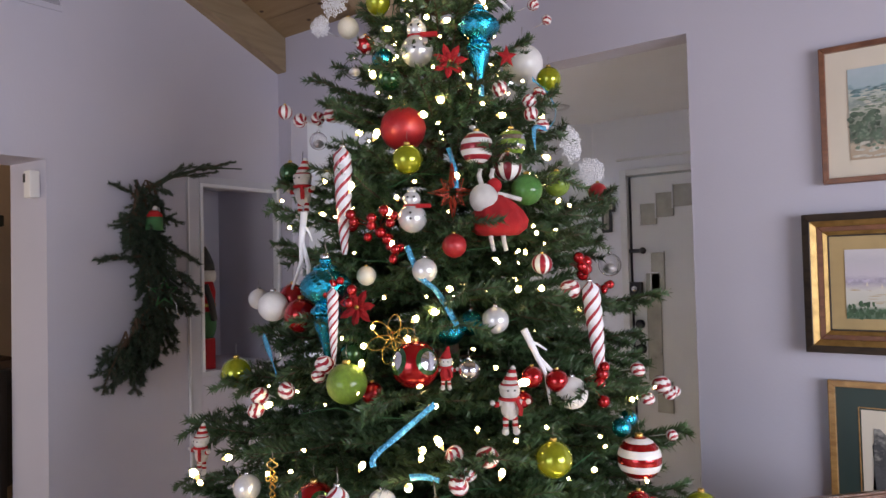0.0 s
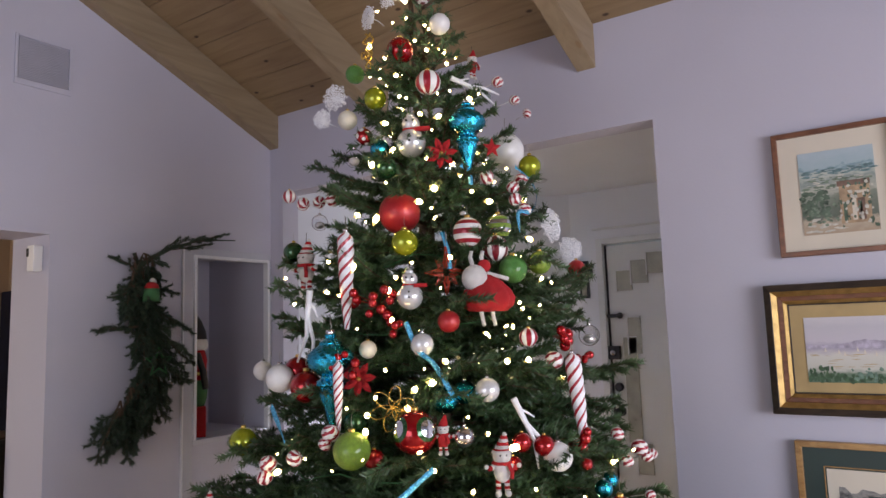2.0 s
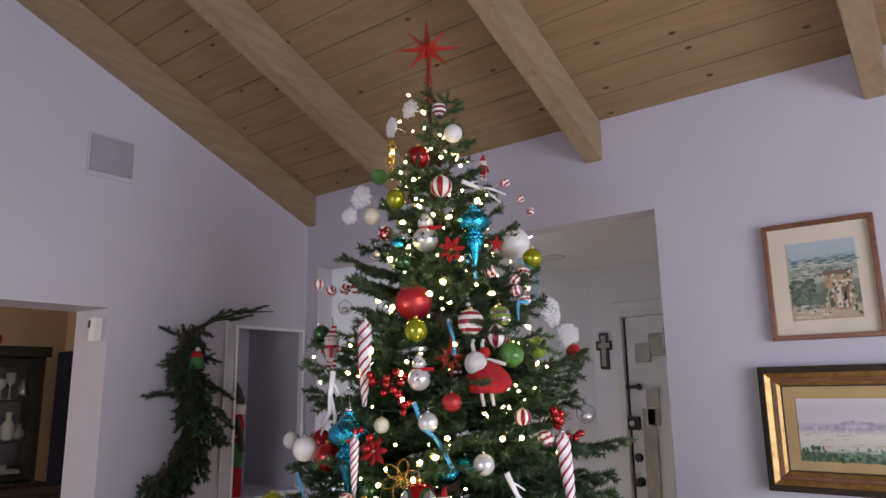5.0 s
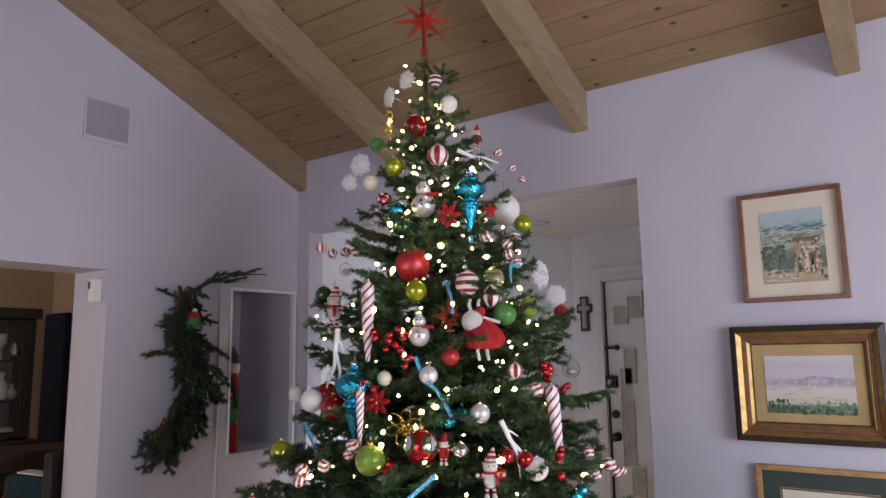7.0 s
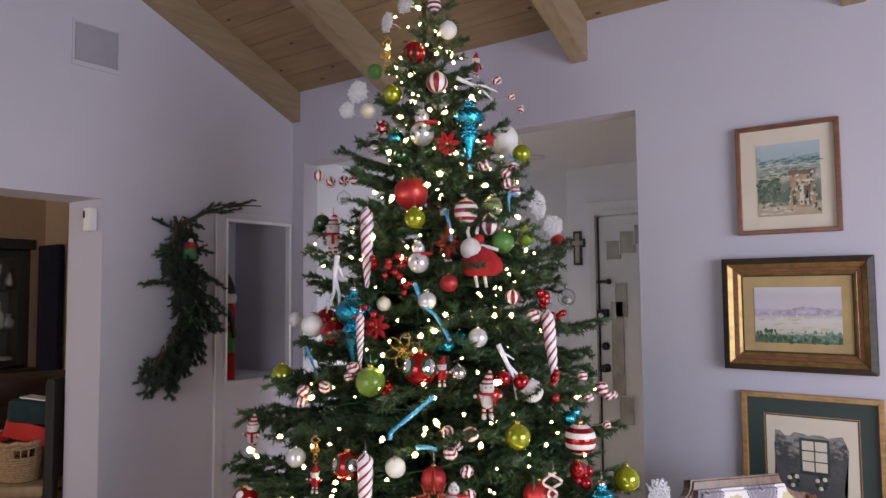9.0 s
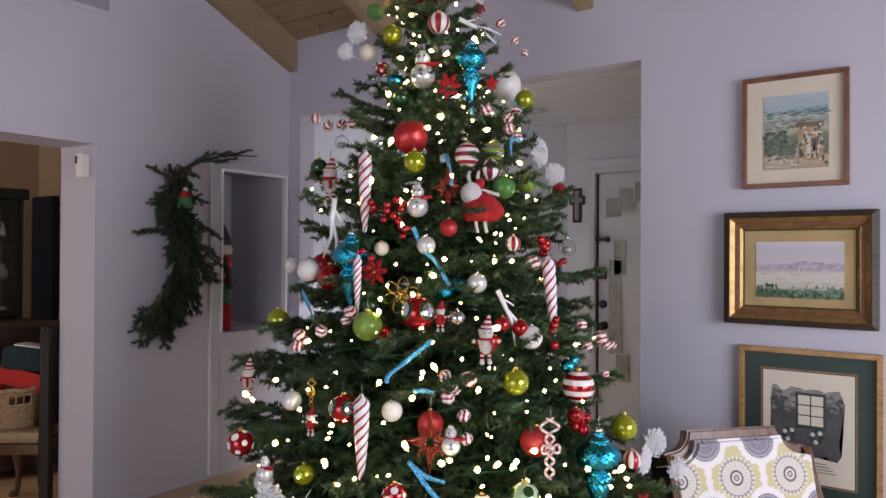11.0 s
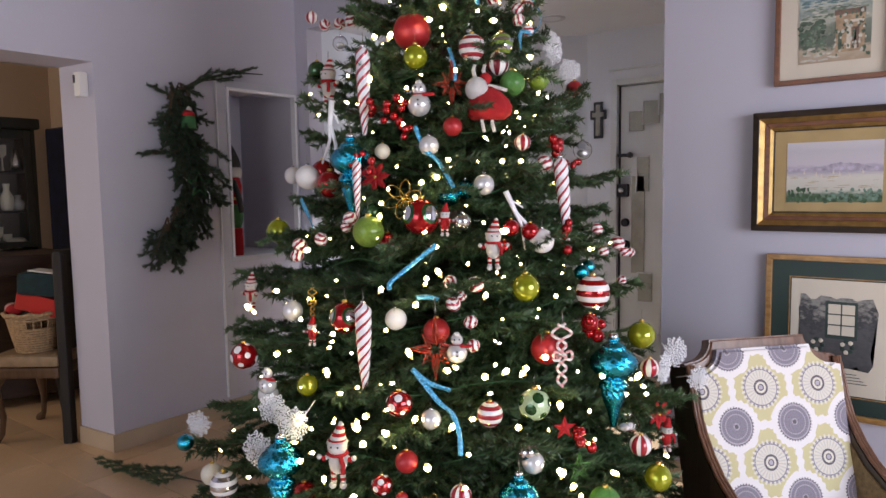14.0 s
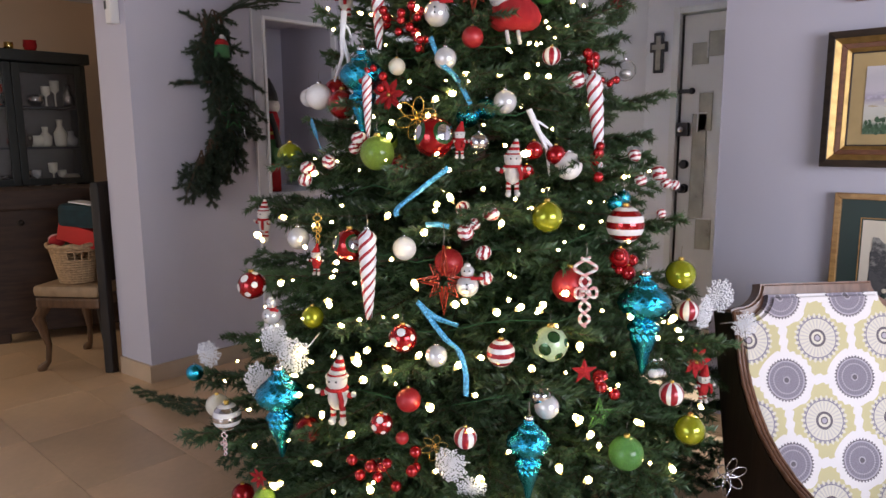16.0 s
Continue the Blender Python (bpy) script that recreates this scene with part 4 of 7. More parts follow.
dotted_ball(-0.844, 0.971, 0.615, 0.027)
dotted_ball(-0.555, 1.255, 0.806, 0.042, "mint", "dark_green", 0.36)
ring_ball(-0.915, 1.241, 1.295, 0.053)
ring_ball(-1.056, 1.066, 1.017, 0.044)
finial(-0.979, 1.630, 2.117, 0.225)
finial(-1.185, 1.236, 1.414, 0.247)
finial(-0.456, 1.538, 0.811, 0.267)
finial(-1.130, 0.880, 0.589, 0.242)
finial(-0.547, 1.160, 0.547, 0.205)
candy_twist(-1.197, 1.314, 1.684, 0.274)
candy_twist(-0.653, 1.615, 1.337, 0.256, 0.085, -6)
candy_twist(-0.979, 1.058, 0.945, 0.243, 0.095)
candy_twist(-1.125, 1.199, 1.377, 0.178, 0.075)
peppermint(-1.010, 1.887, 2.376, 0.021)
peppermint(-0.959, 1.910, 2.306, 0.018)
peppermint(-0.923, 1.926, 2.256, 0.016)
peppermint(-1.517, 1.461, 1.961, 0.022)
peppermint(-1.485, 1.503, 1.969, 0.021)
peppermint(-1.401, 1.478, 1.962, 0.024)
peppermint(-1.460, 1.534, 2.011, 0.018)
peppermint(-0.920, 1.636, 1.988, 0.023)
peppermint(-0.888, 1.740, 1.968, 0.021)
peppermint(-0.920, 1.856, 2.012, 0.024)
peppermint(-0.873, 1.721, 1.926, 0.021)
peppermint(-0.859, 1.757, 1.897, 0.021)
peppermint(-0.706, 1.592, 1.448, 0.026)
peppermint(-1.310, 1.130, 1.209, 0.023)
peppermint(-1.308, 1.117, 1.177, 0.021)
peppermint(-1.215, 1.132, 1.229, 0.021)
peppermint(-0.597, 1.733, 1.241, 0.019)
peppermint(-0.582, 1.860, 1.186, 0.025)
peppermint(-0.577, 1.904, 1.154, 0.018)
peppermint(-0.600, 2.012, 1.142, 0.018)
peppermint(-1.121, 1.165, 1.291, 0.023)
peppermint(-1.129, 1.153, 1.266, 0.017)
peppermint(-0.805, 1.229, 1.116, 0.020)
peppermint(-0.751, 1.272, 1.108, 0.025)
peppermint(-0.774, 1.235, 1.079, 0.017)
peppermint(-0.786, 1.215, 1.059, 0.022)
peppermint(-0.739, 1.230, 1.010, 0.020)
peppermint(-0.720, 1.214, 0.950, 0.019)
peppermint(-0.531, 1.775, 1.077, 0.015)
peppermint(-0.570, 1.721, 1.173, 0.018)
lace_head(-1.363, 1.639, 2.619, 0.040)
lace_head(-1.311, 1.687, 2.695, 0.038)
lace_head(-1.446, 1.551, 2.326, 0.043)
lace_head(-1.475, 1.516, 2.249, 0.032)
lace_head(-0.874, 1.944, 1.865, 0.053)
lace_head(-0.815, 1.964, 1.781, 0.042)
lace_head(-1.230, 0.943, 0.757, 0.041)
lace_head(-1.134, 0.938, 0.733, 0.048)
lace_head(-1.237, 0.899, 0.648, 0.050)
lace_head(-0.445, 2.008, 0.809, 0.051)
lace_head(-0.421, 1.826, 0.797, 0.046)
lace_head(-0.361, 2.005, 0.733, 0.039)
lace_head(-1.644, 0.971, 0.623, 0.040)
lace_head(-0.677, 1.038, 0.543, 0.040)
lace_head(-0.628, 1.051, 0.492, 0.033)
berry_sprig(-1.089, 1.303, 1.611, 0.0130, 0.130, 0.082, 14)
berry_sprig(-1.019, 1.293, 1.529, 0.0118, 0.036, 0.065, 4)
berry_sprig(-0.710, 1.677, 1.509, 0.0153, 0.046, 0.057, 5)
berry_sprig(-0.680, 1.713, 1.446, 0.0105, 0.077, 0.046, 6)
berry_sprig(-0.833, 0.930, 0.511, 0.0148, 0.121, 0.081, 8)
berry_sprig(-0.750, 0.990, 0.544, 0.0133, 0.032, 0.053, 3)
berry_sprig(-1.128, 1.238, 1.474, 0.0115, 0.071, 0.106, 6)
berry_sprig(-0.626, 1.556, 1.229, 0.0140, 0.035, 0.105, 4)
berry_sprig(-0.517, 1.541, 0.960, 0.0148, 0.074, 0.059, 5)
berry_sprig(-0.474, 1.363, 0.688, 0.0138, 0.055, 0.055, 5)
star_outline(-0.932, 1.423, 1.692, 0.071)
star_outline(-0.799, 1.148, 0.944, 0.088)
star_outline(-0.463, 1.333, 0.628, 0.045, "green", 5)
plain_star(-0.943, 1.716, 2.098, 0.034)
plain_star(-0.508, 1.335, 0.727, 0.034)
snowman(-1.145, 1.565, 2.149, 0.150)
snowman(-1.005, 1.354, 1.652, 0.115)
snowman(-0.754, 1.185, 0.949, 0.091)
snowman(-1.292, 0.973, 0.823, 0.085)
soft_doll(-1.084, 1.848, 2.445, 0.107, "red")
soft_doll(-1.444, 1.402, 1.745, 0.173, "striped")
soft_doll(-0.852, 1.480, 1.644, 0.206, "skirt")
soft_doll(-0.857, 1.276, 1.287, 0.095, "red")
soft_doll(-0.739, 1.348, 1.216, 0.148, "striped")
soft_doll(-1.617, 1.175, 1.031, 0.139, "striped")
soft_doll(-0.976, 0.945, 0.675, 0.180, "striped")
soft_doll(-0.355, 1.700, 0.631, 0.107, "red")
soft_doll(-1.157, 1.032, 0.973, 0.087, "red")
lattice_cane(-1.370, 1.632, 2.485, 0.153, "gold")
lattice_cane(-0.552, 1.404, 0.907, 0.175)
lattice_cane(-1.335, 0.832, 0.462, 0.069)
lattice_cane(-1.184, 1.061, 1.050, 0.085, "gold")
snowy_twig(-1.038, 1.794, 2.336, 0.180, -50)
snowy_twig(-0.700, 1.443, 1.278, 0.173)
snowy_twig(-1.291, 1.264, 1.549, 0.193, 30)
gold_bow(-1.004, 1.270, 1.346, 0.058)
gold_bow(-0.269, 1.666, 0.412, 0.052, "silver")
gold_bow(-0.745, 1.053, 0.559, 0.034)
gold_bow(-1.007, 1.310, 1.334, 0.036)
poinsettia(-1.037, 1.570, 2.068, 0.052)
poinsettia(-1.138, 1.296, 1.415, 0.052)
poinsettia(-0.409, 1.771, 0.665, 0.048)
poinsettia(-1.320, 0.926, 0.330, 0.033)
ribbon([(-0.985, 1.306, 1.561), (-0.941, 1.298, 1.490), (-0.898, 1.307, 1.451), (-0.847, 1.309, 1.379)])
ribbon([(-0.849, 1.224, 1.218), (-0.893, 1.172, 1.167), (-0.936, 1.129, 1.120), (-0.934, 1.119, 1.098)])
ribbon([(-0.871, 1.160, 1.076), (-0.840, 1.170, 1.079), (-0.809, 1.179, 1.074)])
ribbon([(-0.828, 1.082, 0.898), (-0.780, 1.095, 0.865), (-0.730, 1.121, 0.847)])
ribbon([(-0.816, 1.084, 0.888), (-0.749, 1.094, 0.820), (-0.715, 1.105, 0.792), (-0.689, 1.101, 0.746), (-0.675, 1.085, 0.694)])
ribbon([(-0.915, 1.812, 2.050), (-0.925, 1.925, 2.032), (-0.904, 1.933, 1.974), (-0.846, 1.776, 1.891), (-0.847, 1.694, 1.880), (-0.827, 1.657, 1.814)])
ribbon([(-1.354, 1.178, 1.350), (-1.293, 1.149, 1.307), (-1.247, 1.128, 1.265)])
ribbon([(-0.958, 1.446, 1.808), (-0.937, 1.438, 1.759), (-0.919, 1.421, 1.701)])
ribbon([(-0.965, 1.565, 2.021), (-0.945, 1.578, 2.000), (-0.932, 1.565, 1.956)])

# string lights
tree_bulb(-1.320, 1.679, 2.759)
tree_bulb(-1.275, 1.717, 2.686)
tree_bulb(-1.346, 1.655, 2.644)
tree_bulb(-1.307, 1.691, 2.604)
tree_bulb(-1.160, 1.677, 2.549)
tree_bulb(-1.176, 1.641, 2.489)
tree_bulb(-1.131, 1.646, 2.446)
tree_bulb(-1.330, 1.670, 2.477)
tree_bulb(-1.346, 1.656, 2.433)
tree_bulb(-1.299, 1.607, 2.377)
tree_bulb(-1.213, 1.581, 2.361)
tree_bulb(-1.152, 1.552, 2.263)
tree_bulb(-1.174, 1.549, 2.271)
tree_bulb(-1.395, 1.607, 2.300)
tree_bulb(-1.095, 1.550, 2.201)
tree_bulb(-1.050, 1.577, 2.188)
tree_bulb(-1.011, 1.698, 2.265)
tree_bulb(-1.205, 1.508, 2.182)
tree_bulb(-1.214, 1.452, 2.046)
tree_bulb(-1.148, 1.477, 2.083)
tree_bulb(-1.046, 1.505, 2.043)
tree_bulb(-1.007, 1.483, 1.944)
tree_bulb(-1.035, 1.444, 1.903)
tree_bulb(-0.959, 1.556, 1.988)
tree_bulb(-0.893, 1.597, 1.905)
tree_bulb(-1.143, 1.383, 1.857)
tree_bulb(-1.284, 1.334, 1.744)
tree_bulb(-1.253, 1.293, 1.653)
tree_bulb(-1.201, 1.288, 1.642)
tree_bulb(-1.179, 1.321, 1.718)
tree_bulb(-1.012, 1.373, 1.722)
tree_bulb(-1.041, 1.340, 1.681)
tree_bulb(-0.929, 1.435, 1.730)
tree_bulb(-1.054, 1.320, 1.647)
tree_bulb(-0.819, 1.600, 1.741)
tree_bulb(-0.809, 1.621, 1.736)
tree_bulb(-0.781, 1.548, 1.605)
tree_bulb(-0.772, 1.549, 1.587)
tree_bulb(-0.757, 1.559, 1.562)
tree_bulb(-0.770, 1.666, 1.673)
tree_bulb(-0.816, 1.695, 1.796)
tree_bulb(-0.810, 1.433, 1.516)
tree_bulb(-0.777, 1.501, 1.541)
tree_bulb(-0.818, 1.429, 1.525)
tree_bulb(-0.921, 1.294, 1.442)
tree_bulb(-0.871, 1.329, 1.441)
tree_bulb(-0.987, 1.309, 1.555)
tree_bulb(-1.022, 1.297, 1.565)
tree_bulb(-1.018, 1.771, 2.305)
tree_bulb(-1.367, 1.635, 2.517)
tree_bulb(-1.238, 1.679, 2.596)
tree_bulb(-1.091, 1.686, 2.436)
tree_bulb(-1.003, 1.606, 2.148)
tree_bulb(-0.968, 1.687, 2.157)
tree_bulb(-0.901, 1.651, 1.973)
tree_bulb(-0.985, 1.451, 1.850)
tree_bulb(-0.928, 1.561, 1.935)
tree_bulb(-1.551, 1.413, 1.718)
tree_bulb(-1.410, 1.321, 1.628)
tree_bulb(-1.367, 1.635, 2.408)
tree_bulb(-0.794, 1.652, 1.723)
tree_bulb(-0.760, 1.708, 1.664)
tree_bulb(-0.788, 1.483, 1.542)
tree_bulb(-0.752, 1.609, 1.595)
tree_bulb(-0.882, 1.330, 1.458)
tree_bulb(-0.931, 1.264, 1.393)
tree_bulb(-0.898, 1.292, 1.409)
tree_bulb(-1.008, 1.248, 1.443)
tree_bulb(-1.016, 1.216, 1.376)
tree_bulb(-0.937, 1.242, 1.352)
tree_bulb(-1.113, 1.260, 1.548)
tree_bulb(-0.816, 1.390, 1.456)
tree_bulb(-0.768, 1.448, 1.454)
tree_bulb(-0.736, 1.498, 1.452)
tree_bulb(-0.565, 1.760, 1.195)
tree_bulb(-1.078, 1.156, 1.278)
tree_bulb(-1.019, 1.180, 1.296)
tree_bulb(-0.812, 1.318, 1.326)
tree_bulb(-1.523, 1.090, 0.998)
tree_bulb(-1.462, 1.064, 0.994)
tree_bulb(-1.190, 1.051, 1.060)
tree_bulb(-1.125, 1.062, 1.073)
tree_bulb(-1.105, 1.083, 1.117)
tree_bulb(-1.252, 1.106, 1.196)
tree_bulb(-1.081, 1.127, 1.211)
tree_bulb(-1.011, 1.157, 1.237)
tree_bulb(-0.855, 1.226, 1.213)
tree_bulb(-0.855, 1.183, 1.128)
tree_bulb(-0.854, 1.177, 1.112)
tree_bulb(-1.067, 1.022, 0.954)
tree_bulb(-0.986, 1.053, 0.974)
tree_bulb(-1.211, 0.991, 0.916)
tree_bulb(-1.071, 1.015, 0.938)
tree_bulb(-1.134, 1.022, 0.978)
tree_bulb(-1.199, 1.027, 1.003)
tree_bulb(-0.864, 1.146, 1.060)
tree_bulb(-0.829, 1.208, 1.143)
tree_bulb(-0.720, 1.374, 1.251)
tree_bulb(-0.574, 1.629, 1.185)
tree_bulb(-0.571, 1.651, 1.186)
tree_bulb(-0.608, 1.364, 1.014)
tree_bulb(-0.672, 1.248, 0.962)
tree_bulb(-0.601, 1.279, 0.879)
tree_bulb(-0.605, 1.270, 0.872)
tree_bulb(-0.889, 1.223, 1.253)
tree_bulb(-0.737, 1.154, 0.900)
tree_bulb(-0.754, 1.137, 0.893)
tree_bulb(-0.673, 1.197, 0.876)
tree_bulb(-0.659, 1.227, 0.902)
tree_bulb(-0.962, 1.114, 1.096)
tree_bulb(-1.054, 0.991, 0.873)
tree_bulb(-1.002, 0.985, 0.827)
tree_bulb(-0.998, 1.030, 0.929)
tree_bulb(-1.000, 0.959, 0.764)
tree_bulb(-0.935, 0.979, 0.763)
tree_bulb(-1.294, 0.925, 0.745)
tree_bulb(-1.105, 0.932, 0.751)
tree_bulb(-1.418, 0.888, 0.608)
tree_bulb(-1.041, 0.912, 0.676)
tree_bulb(-0.674, 1.140, 0.775)
tree_bulb(-0.711, 1.100, 0.757)
tree_bulb(-0.407, 1.639, 0.785)
tree_bulb(-0.424, 1.546, 0.780)
tree_bulb(-0.899, 1.034, 0.856)
tree_bulb(-0.869, 1.021, 0.795)
tree_bulb(-1.270, 1.124, 1.237)
tree_bulb(-1.354, 1.067, 1.069)
tree_bulb(-1.084, 1.185, 1.352)
tree_bulb(-1.025, 1.195, 1.335)
tree_bulb(-1.169, 1.123, 1.233)
tree_bulb(-0.771, 1.267, 1.164)
tree_bulb(-0.707, 1.317, 1.138)
tree_bulb(-0.668, 1.381, 1.158)
tree_bulb(-0.716, 1.270, 1.079)
tree_bulb(-0.593, 1.488, 1.126)
tree_bulb(-0.589, 1.440, 1.065)
tree_bulb(-0.670, 1.284, 1.017)
tree_bulb(-0.520, 1.566, 1.018)
tree_bulb(-0.920, 1.086, 0.992)
tree_bulb(-0.848, 1.096, 0.935)
tree_bulb(-0.958, 1.007, 0.845)
tree_bulb(-1.132, 0.960, 0.828)
tree_bulb(-1.304, 0.962, 0.832)
tree_bulb(-0.970, 0.949, 0.719)
tree_bulb(-0.653, 1.192, 0.834)
tree_bulb(-0.581, 1.218, 0.747)
tree_bulb(-0.520, 1.332, 0.788)
tree_bulb(-0.468, 1.404, 0.762)
tree_bulb(-0.445, 1.388, 0.692)
tree_bulb(-0.569, 1.294, 0.837)
tree_bulb(-0.856, 1.003, 0.741)
tree_bulb(-0.905, 0.968, 0.711)
tree_bulb(-1.063, 0.992, 0.879)
tree_bulb(-1.261, 0.987, 0.902)
tree_bulb(-1.071, 1.030, 0.974)
tree_bulb(-1.032, 1.046, 0.991)
tree_bulb(-1.104, 0.927, 0.740)
tree_bulb(-1.062, 0.931, 0.733)
tree_bulb(-1.000, 0.955, 0.755)
tree_bulb(-0.915, 0.994, 0.778)
tree_bulb(-0.935, 0.974, 0.750)
tree_bulb(-0.796, 1.051, 0.775)
tree_bulb(-0.871, 1.050, 0.860)
tree_bulb(-1.105, 0.908, 0.692)
tree_bulb(-1.156, 0.870, 0.613)
tree_bulb(-1.241, 0.854, 0.579)
tree_bulb(-0.985, 0.902, 0.619)
tree_bulb(-0.814, 0.912, 0.496)
tree_bulb(-0.816, 0.905, 0.483)
tree_bulb(-1.068, 0.809, 0.440)
tree_bulb(-1.052, 0.816, 0.450)
tree_bulb(-1.063, 0.854, 0.545)
tree_bulb(-0.897, 0.917, 0.588)
tree_bulb(-0.747, 1.078, 0.765)
tree_bulb(-0.662, 1.254, 0.955)
tree_bulb(-0.638, 1.168, 0.766)
tree_bulb(-0.600, 1.287, 0.888)
tree_bulb(-0.601, 1.277, 0.876)
tree_bulb(-0.572, 1.343, 0.911)
tree_bulb(-0.635, 1.241, 0.884)
tree_bulb(-0.509, 1.415, 0.864)
tree_bulb(-0.469, 1.487, 0.842)
tree_bulb(-0.481, 1.272, 0.628)
tree_bulb(-0.486, 1.268, 0.635)
tree_bulb(-0.392, 1.414, 0.600)
tree_bulb(-0.398, 1.405, 0.604)
tree_bulb(-0.457, 1.284, 0.595)
tree_bulb(-0.439, 1.294, 0.569)
tree_bulb(-0.575, 1.120, 0.574)
tree_bulb(-0.654, 1.072, 0.616)
tree_bulb(-0.694, 0.998, 0.532)
tree_bulb(-0.420, 1.631, 0.814)
tree_bulb(-0.398, 1.639, 0.763)
tree_bulb(-0.427, 1.594, 0.813)
tree_bulb(-1.649, 0.917, 0.562)
tree_bulb(-1.371, 0.905, 0.672)
tree_bulb(-0.963, 0.863, 0.514)
tree_bulb(-0.827, 1.003, 0.710)
tree_bulb(-0.742, 1.032, 0.666)
tree_bulb(-0.664, 1.105, 0.693)
tree_bulb(-0.527, 1.280, 0.734)
tree_bulb(-0.453, 1.366, 0.686)
tree_bulb(-0.359, 1.400, 0.513)
tree_bulb(-0.327, 1.457, 0.488)
tree_bulb(-0.486, 1.197, 0.533)
tree_bulb(-0.438, 1.244, 0.503)
tree_bulb(-0.608, 1.058, 0.517)
tree_bulb(-0.899, 0.862, 0.464)
tree_bulb(-1.068, 0.896, 0.651)
tree_bulb(-1.175, 0.825, 0.506)
tree_bulb(-0.331, 1.626, 0.596)
rng = random.Random(21)
for k in range(95):
    bz = 0.95 + 1.6 * rng.random()
    br, ba = girth(bz) * rng.uniform(0.35, 0.9), rng.uniform(0, 2 * math.pi)
    tree_bulb(AX + br * math.cos(ba), AY + br * math.sin(ba), bz)
wires = tube(bmesh.new(), [(AX + 0.66 * girth(0.4 + 0.0066 * k) * math.cos(0.21 * k), AY + 0.66 * girth(0.4 + 0.0066 * k) * math.sin(0.21 * k), 0.4 + 0.0066 * k + 0.015 * math.sin(k * 1.7)) for k in range(340)], 0.0016, 4)
part("wire", wires, ORN["fabric_green"], LIGHTS, "thin green cable")

# ---- tree topper ----
TOPPER_RED = shiny("red_paper_star", (0.42, 0.035, 0.02), 0.45, 0.1, 0.2, spread=0.2, scale=20)
topper = thing("star_topper", pose(-1.29, 1.77, 2.985, 0, 0, 38), "red eight-pointed faceted star tree topper on a coil", "tree topper")
bm = bmesh.new()
star_tips = []
for k in range(16):
    a = math.pi * k / 8 + 0.05
    rr = 0.032 if k % 2 else (0.145 if k % 4 == 0 else 0.12)
    star_tips.append(bm.verts.new((rr * math.cos(a), 0, rr * math.sin(a))))
front, back = bm.verts.new((0, -0.035, 0)), bm.verts.new((0, 0.035, 0))
for k in range(16):
    bm.faces.new((star_tips[k], star_tips[(k + 1) % 16], front))
    bm.faces.new((star_tips[(k + 1) % 16], star_tips[k], back))
bmesh.ops.recalc_face_normals(bm, faces=bm.faces[:])
part("star", bm, TOPPER_RED, topper)
part("coil", tube(bmesh.new(), [(0.016 * math.cos(k * 0.7), 0.016 * math.sin(k * 0.7), -0.12 - 0.0022 * k) for k in range(60)], 0.0032, 5), ORN["copper_red"], topper, "coiled red wire holder")
part("post", tube(bmesh.new(), [(0, 0, -0.26), (0, 0, -0.02)], 0.006, 6), ORN["copper_red"], topper)

# ---- wall fittings ----
FRAME = mat("grey_white_frame", (0.52, 0.52, 0.58), 0.4, spread=0.05)
niche = thing("niche_frame", Matrix(), "painted moulding round a wall niche", "trim", kind="structure")
for lo, hi in (((LX, 2.200, 0.12), (LX + 0.012, 2.263, 2.039)), ((LX, 2.803, 0.95), (LX + 0.010, 2.829, 2.039)), ((LX, 2.263, 2.000), (LX + 0.012, 2.803, 2.039)), ((LX - 0.2, 2.263, 0.944), (LX + 0.012, 2.803, 0.976))):
    part("moulding", boxed(lo, hi, 0.004), FRAME, niche)
for lo, hi in (((LX - 0.02, 2.263, 0.976), (LX + 0.024, 2.281, 2.000)), ((LX - 0.02, 2.787, 0.976), (LX + 0.024, 2.803, 2.000)), ((LX - 0.02, 2.281, 1.982), (LX + 0.024, 2.787, 2.000))):
    part("bead", boxed(lo, hi, 0.004), TRIM, niche, "white raised inner bead")
part("bead", boxed((LX, 2.192, 0.12), (LX + 0.018, 2.200, 2.039), 0.002), TRIM, niche)
# tall carved figure in the niche
bm = bmesh.new()
box(bm, (-0.055, -0.055, 0.0), (0.055, 0.055, 0.19), 0.006, 0)
lathe([(0.05, 0.19), (0.066, 0.24), (0.07, 0.30), (0.055, 0.36)], 14, bm, (0, 0, 0), 3)
lathe([(0.055, 0.34), (0.062, 0.42), (0.066, 0.48), (0.05, 0.54)], 14, bm, (0, 0, 0), 0)
lathe([(0.067, 0.385), (0.067, 0.405)], 14, bm, (0, 0, 0), 4)
ball(bm, (0.015, 0.012, 0.575), 0.058, 14, 2)
lathe([(0.062, 0.61), (0.055, 0.66), (0.03, 0.72), (0.008, 0.76)], 12, bm, (0, -0.02, 0), 1)
for sx in (-1, 1):
    tube(bm, [(0, 0.055 * sx, 0.52), (0.03, 0.085 * sx, 0.42), (0.05, 0.07 * sx, 0.30)], 0.02, 7, 1)
ob = part("figurine", bm, [ORN["felt_red"], ORN["black"], ORN["plush_white"], ORN["fabric_green"], ORN["gold"]])
ob.matrix_basis = pose(LX - 0.10, 2.365, 0.976, 0, 0, 60) @ Matrix.Scale(0.9, 4)
tagged(ob, "standing figurine in dark hat and red coat on a red block", "figurine")

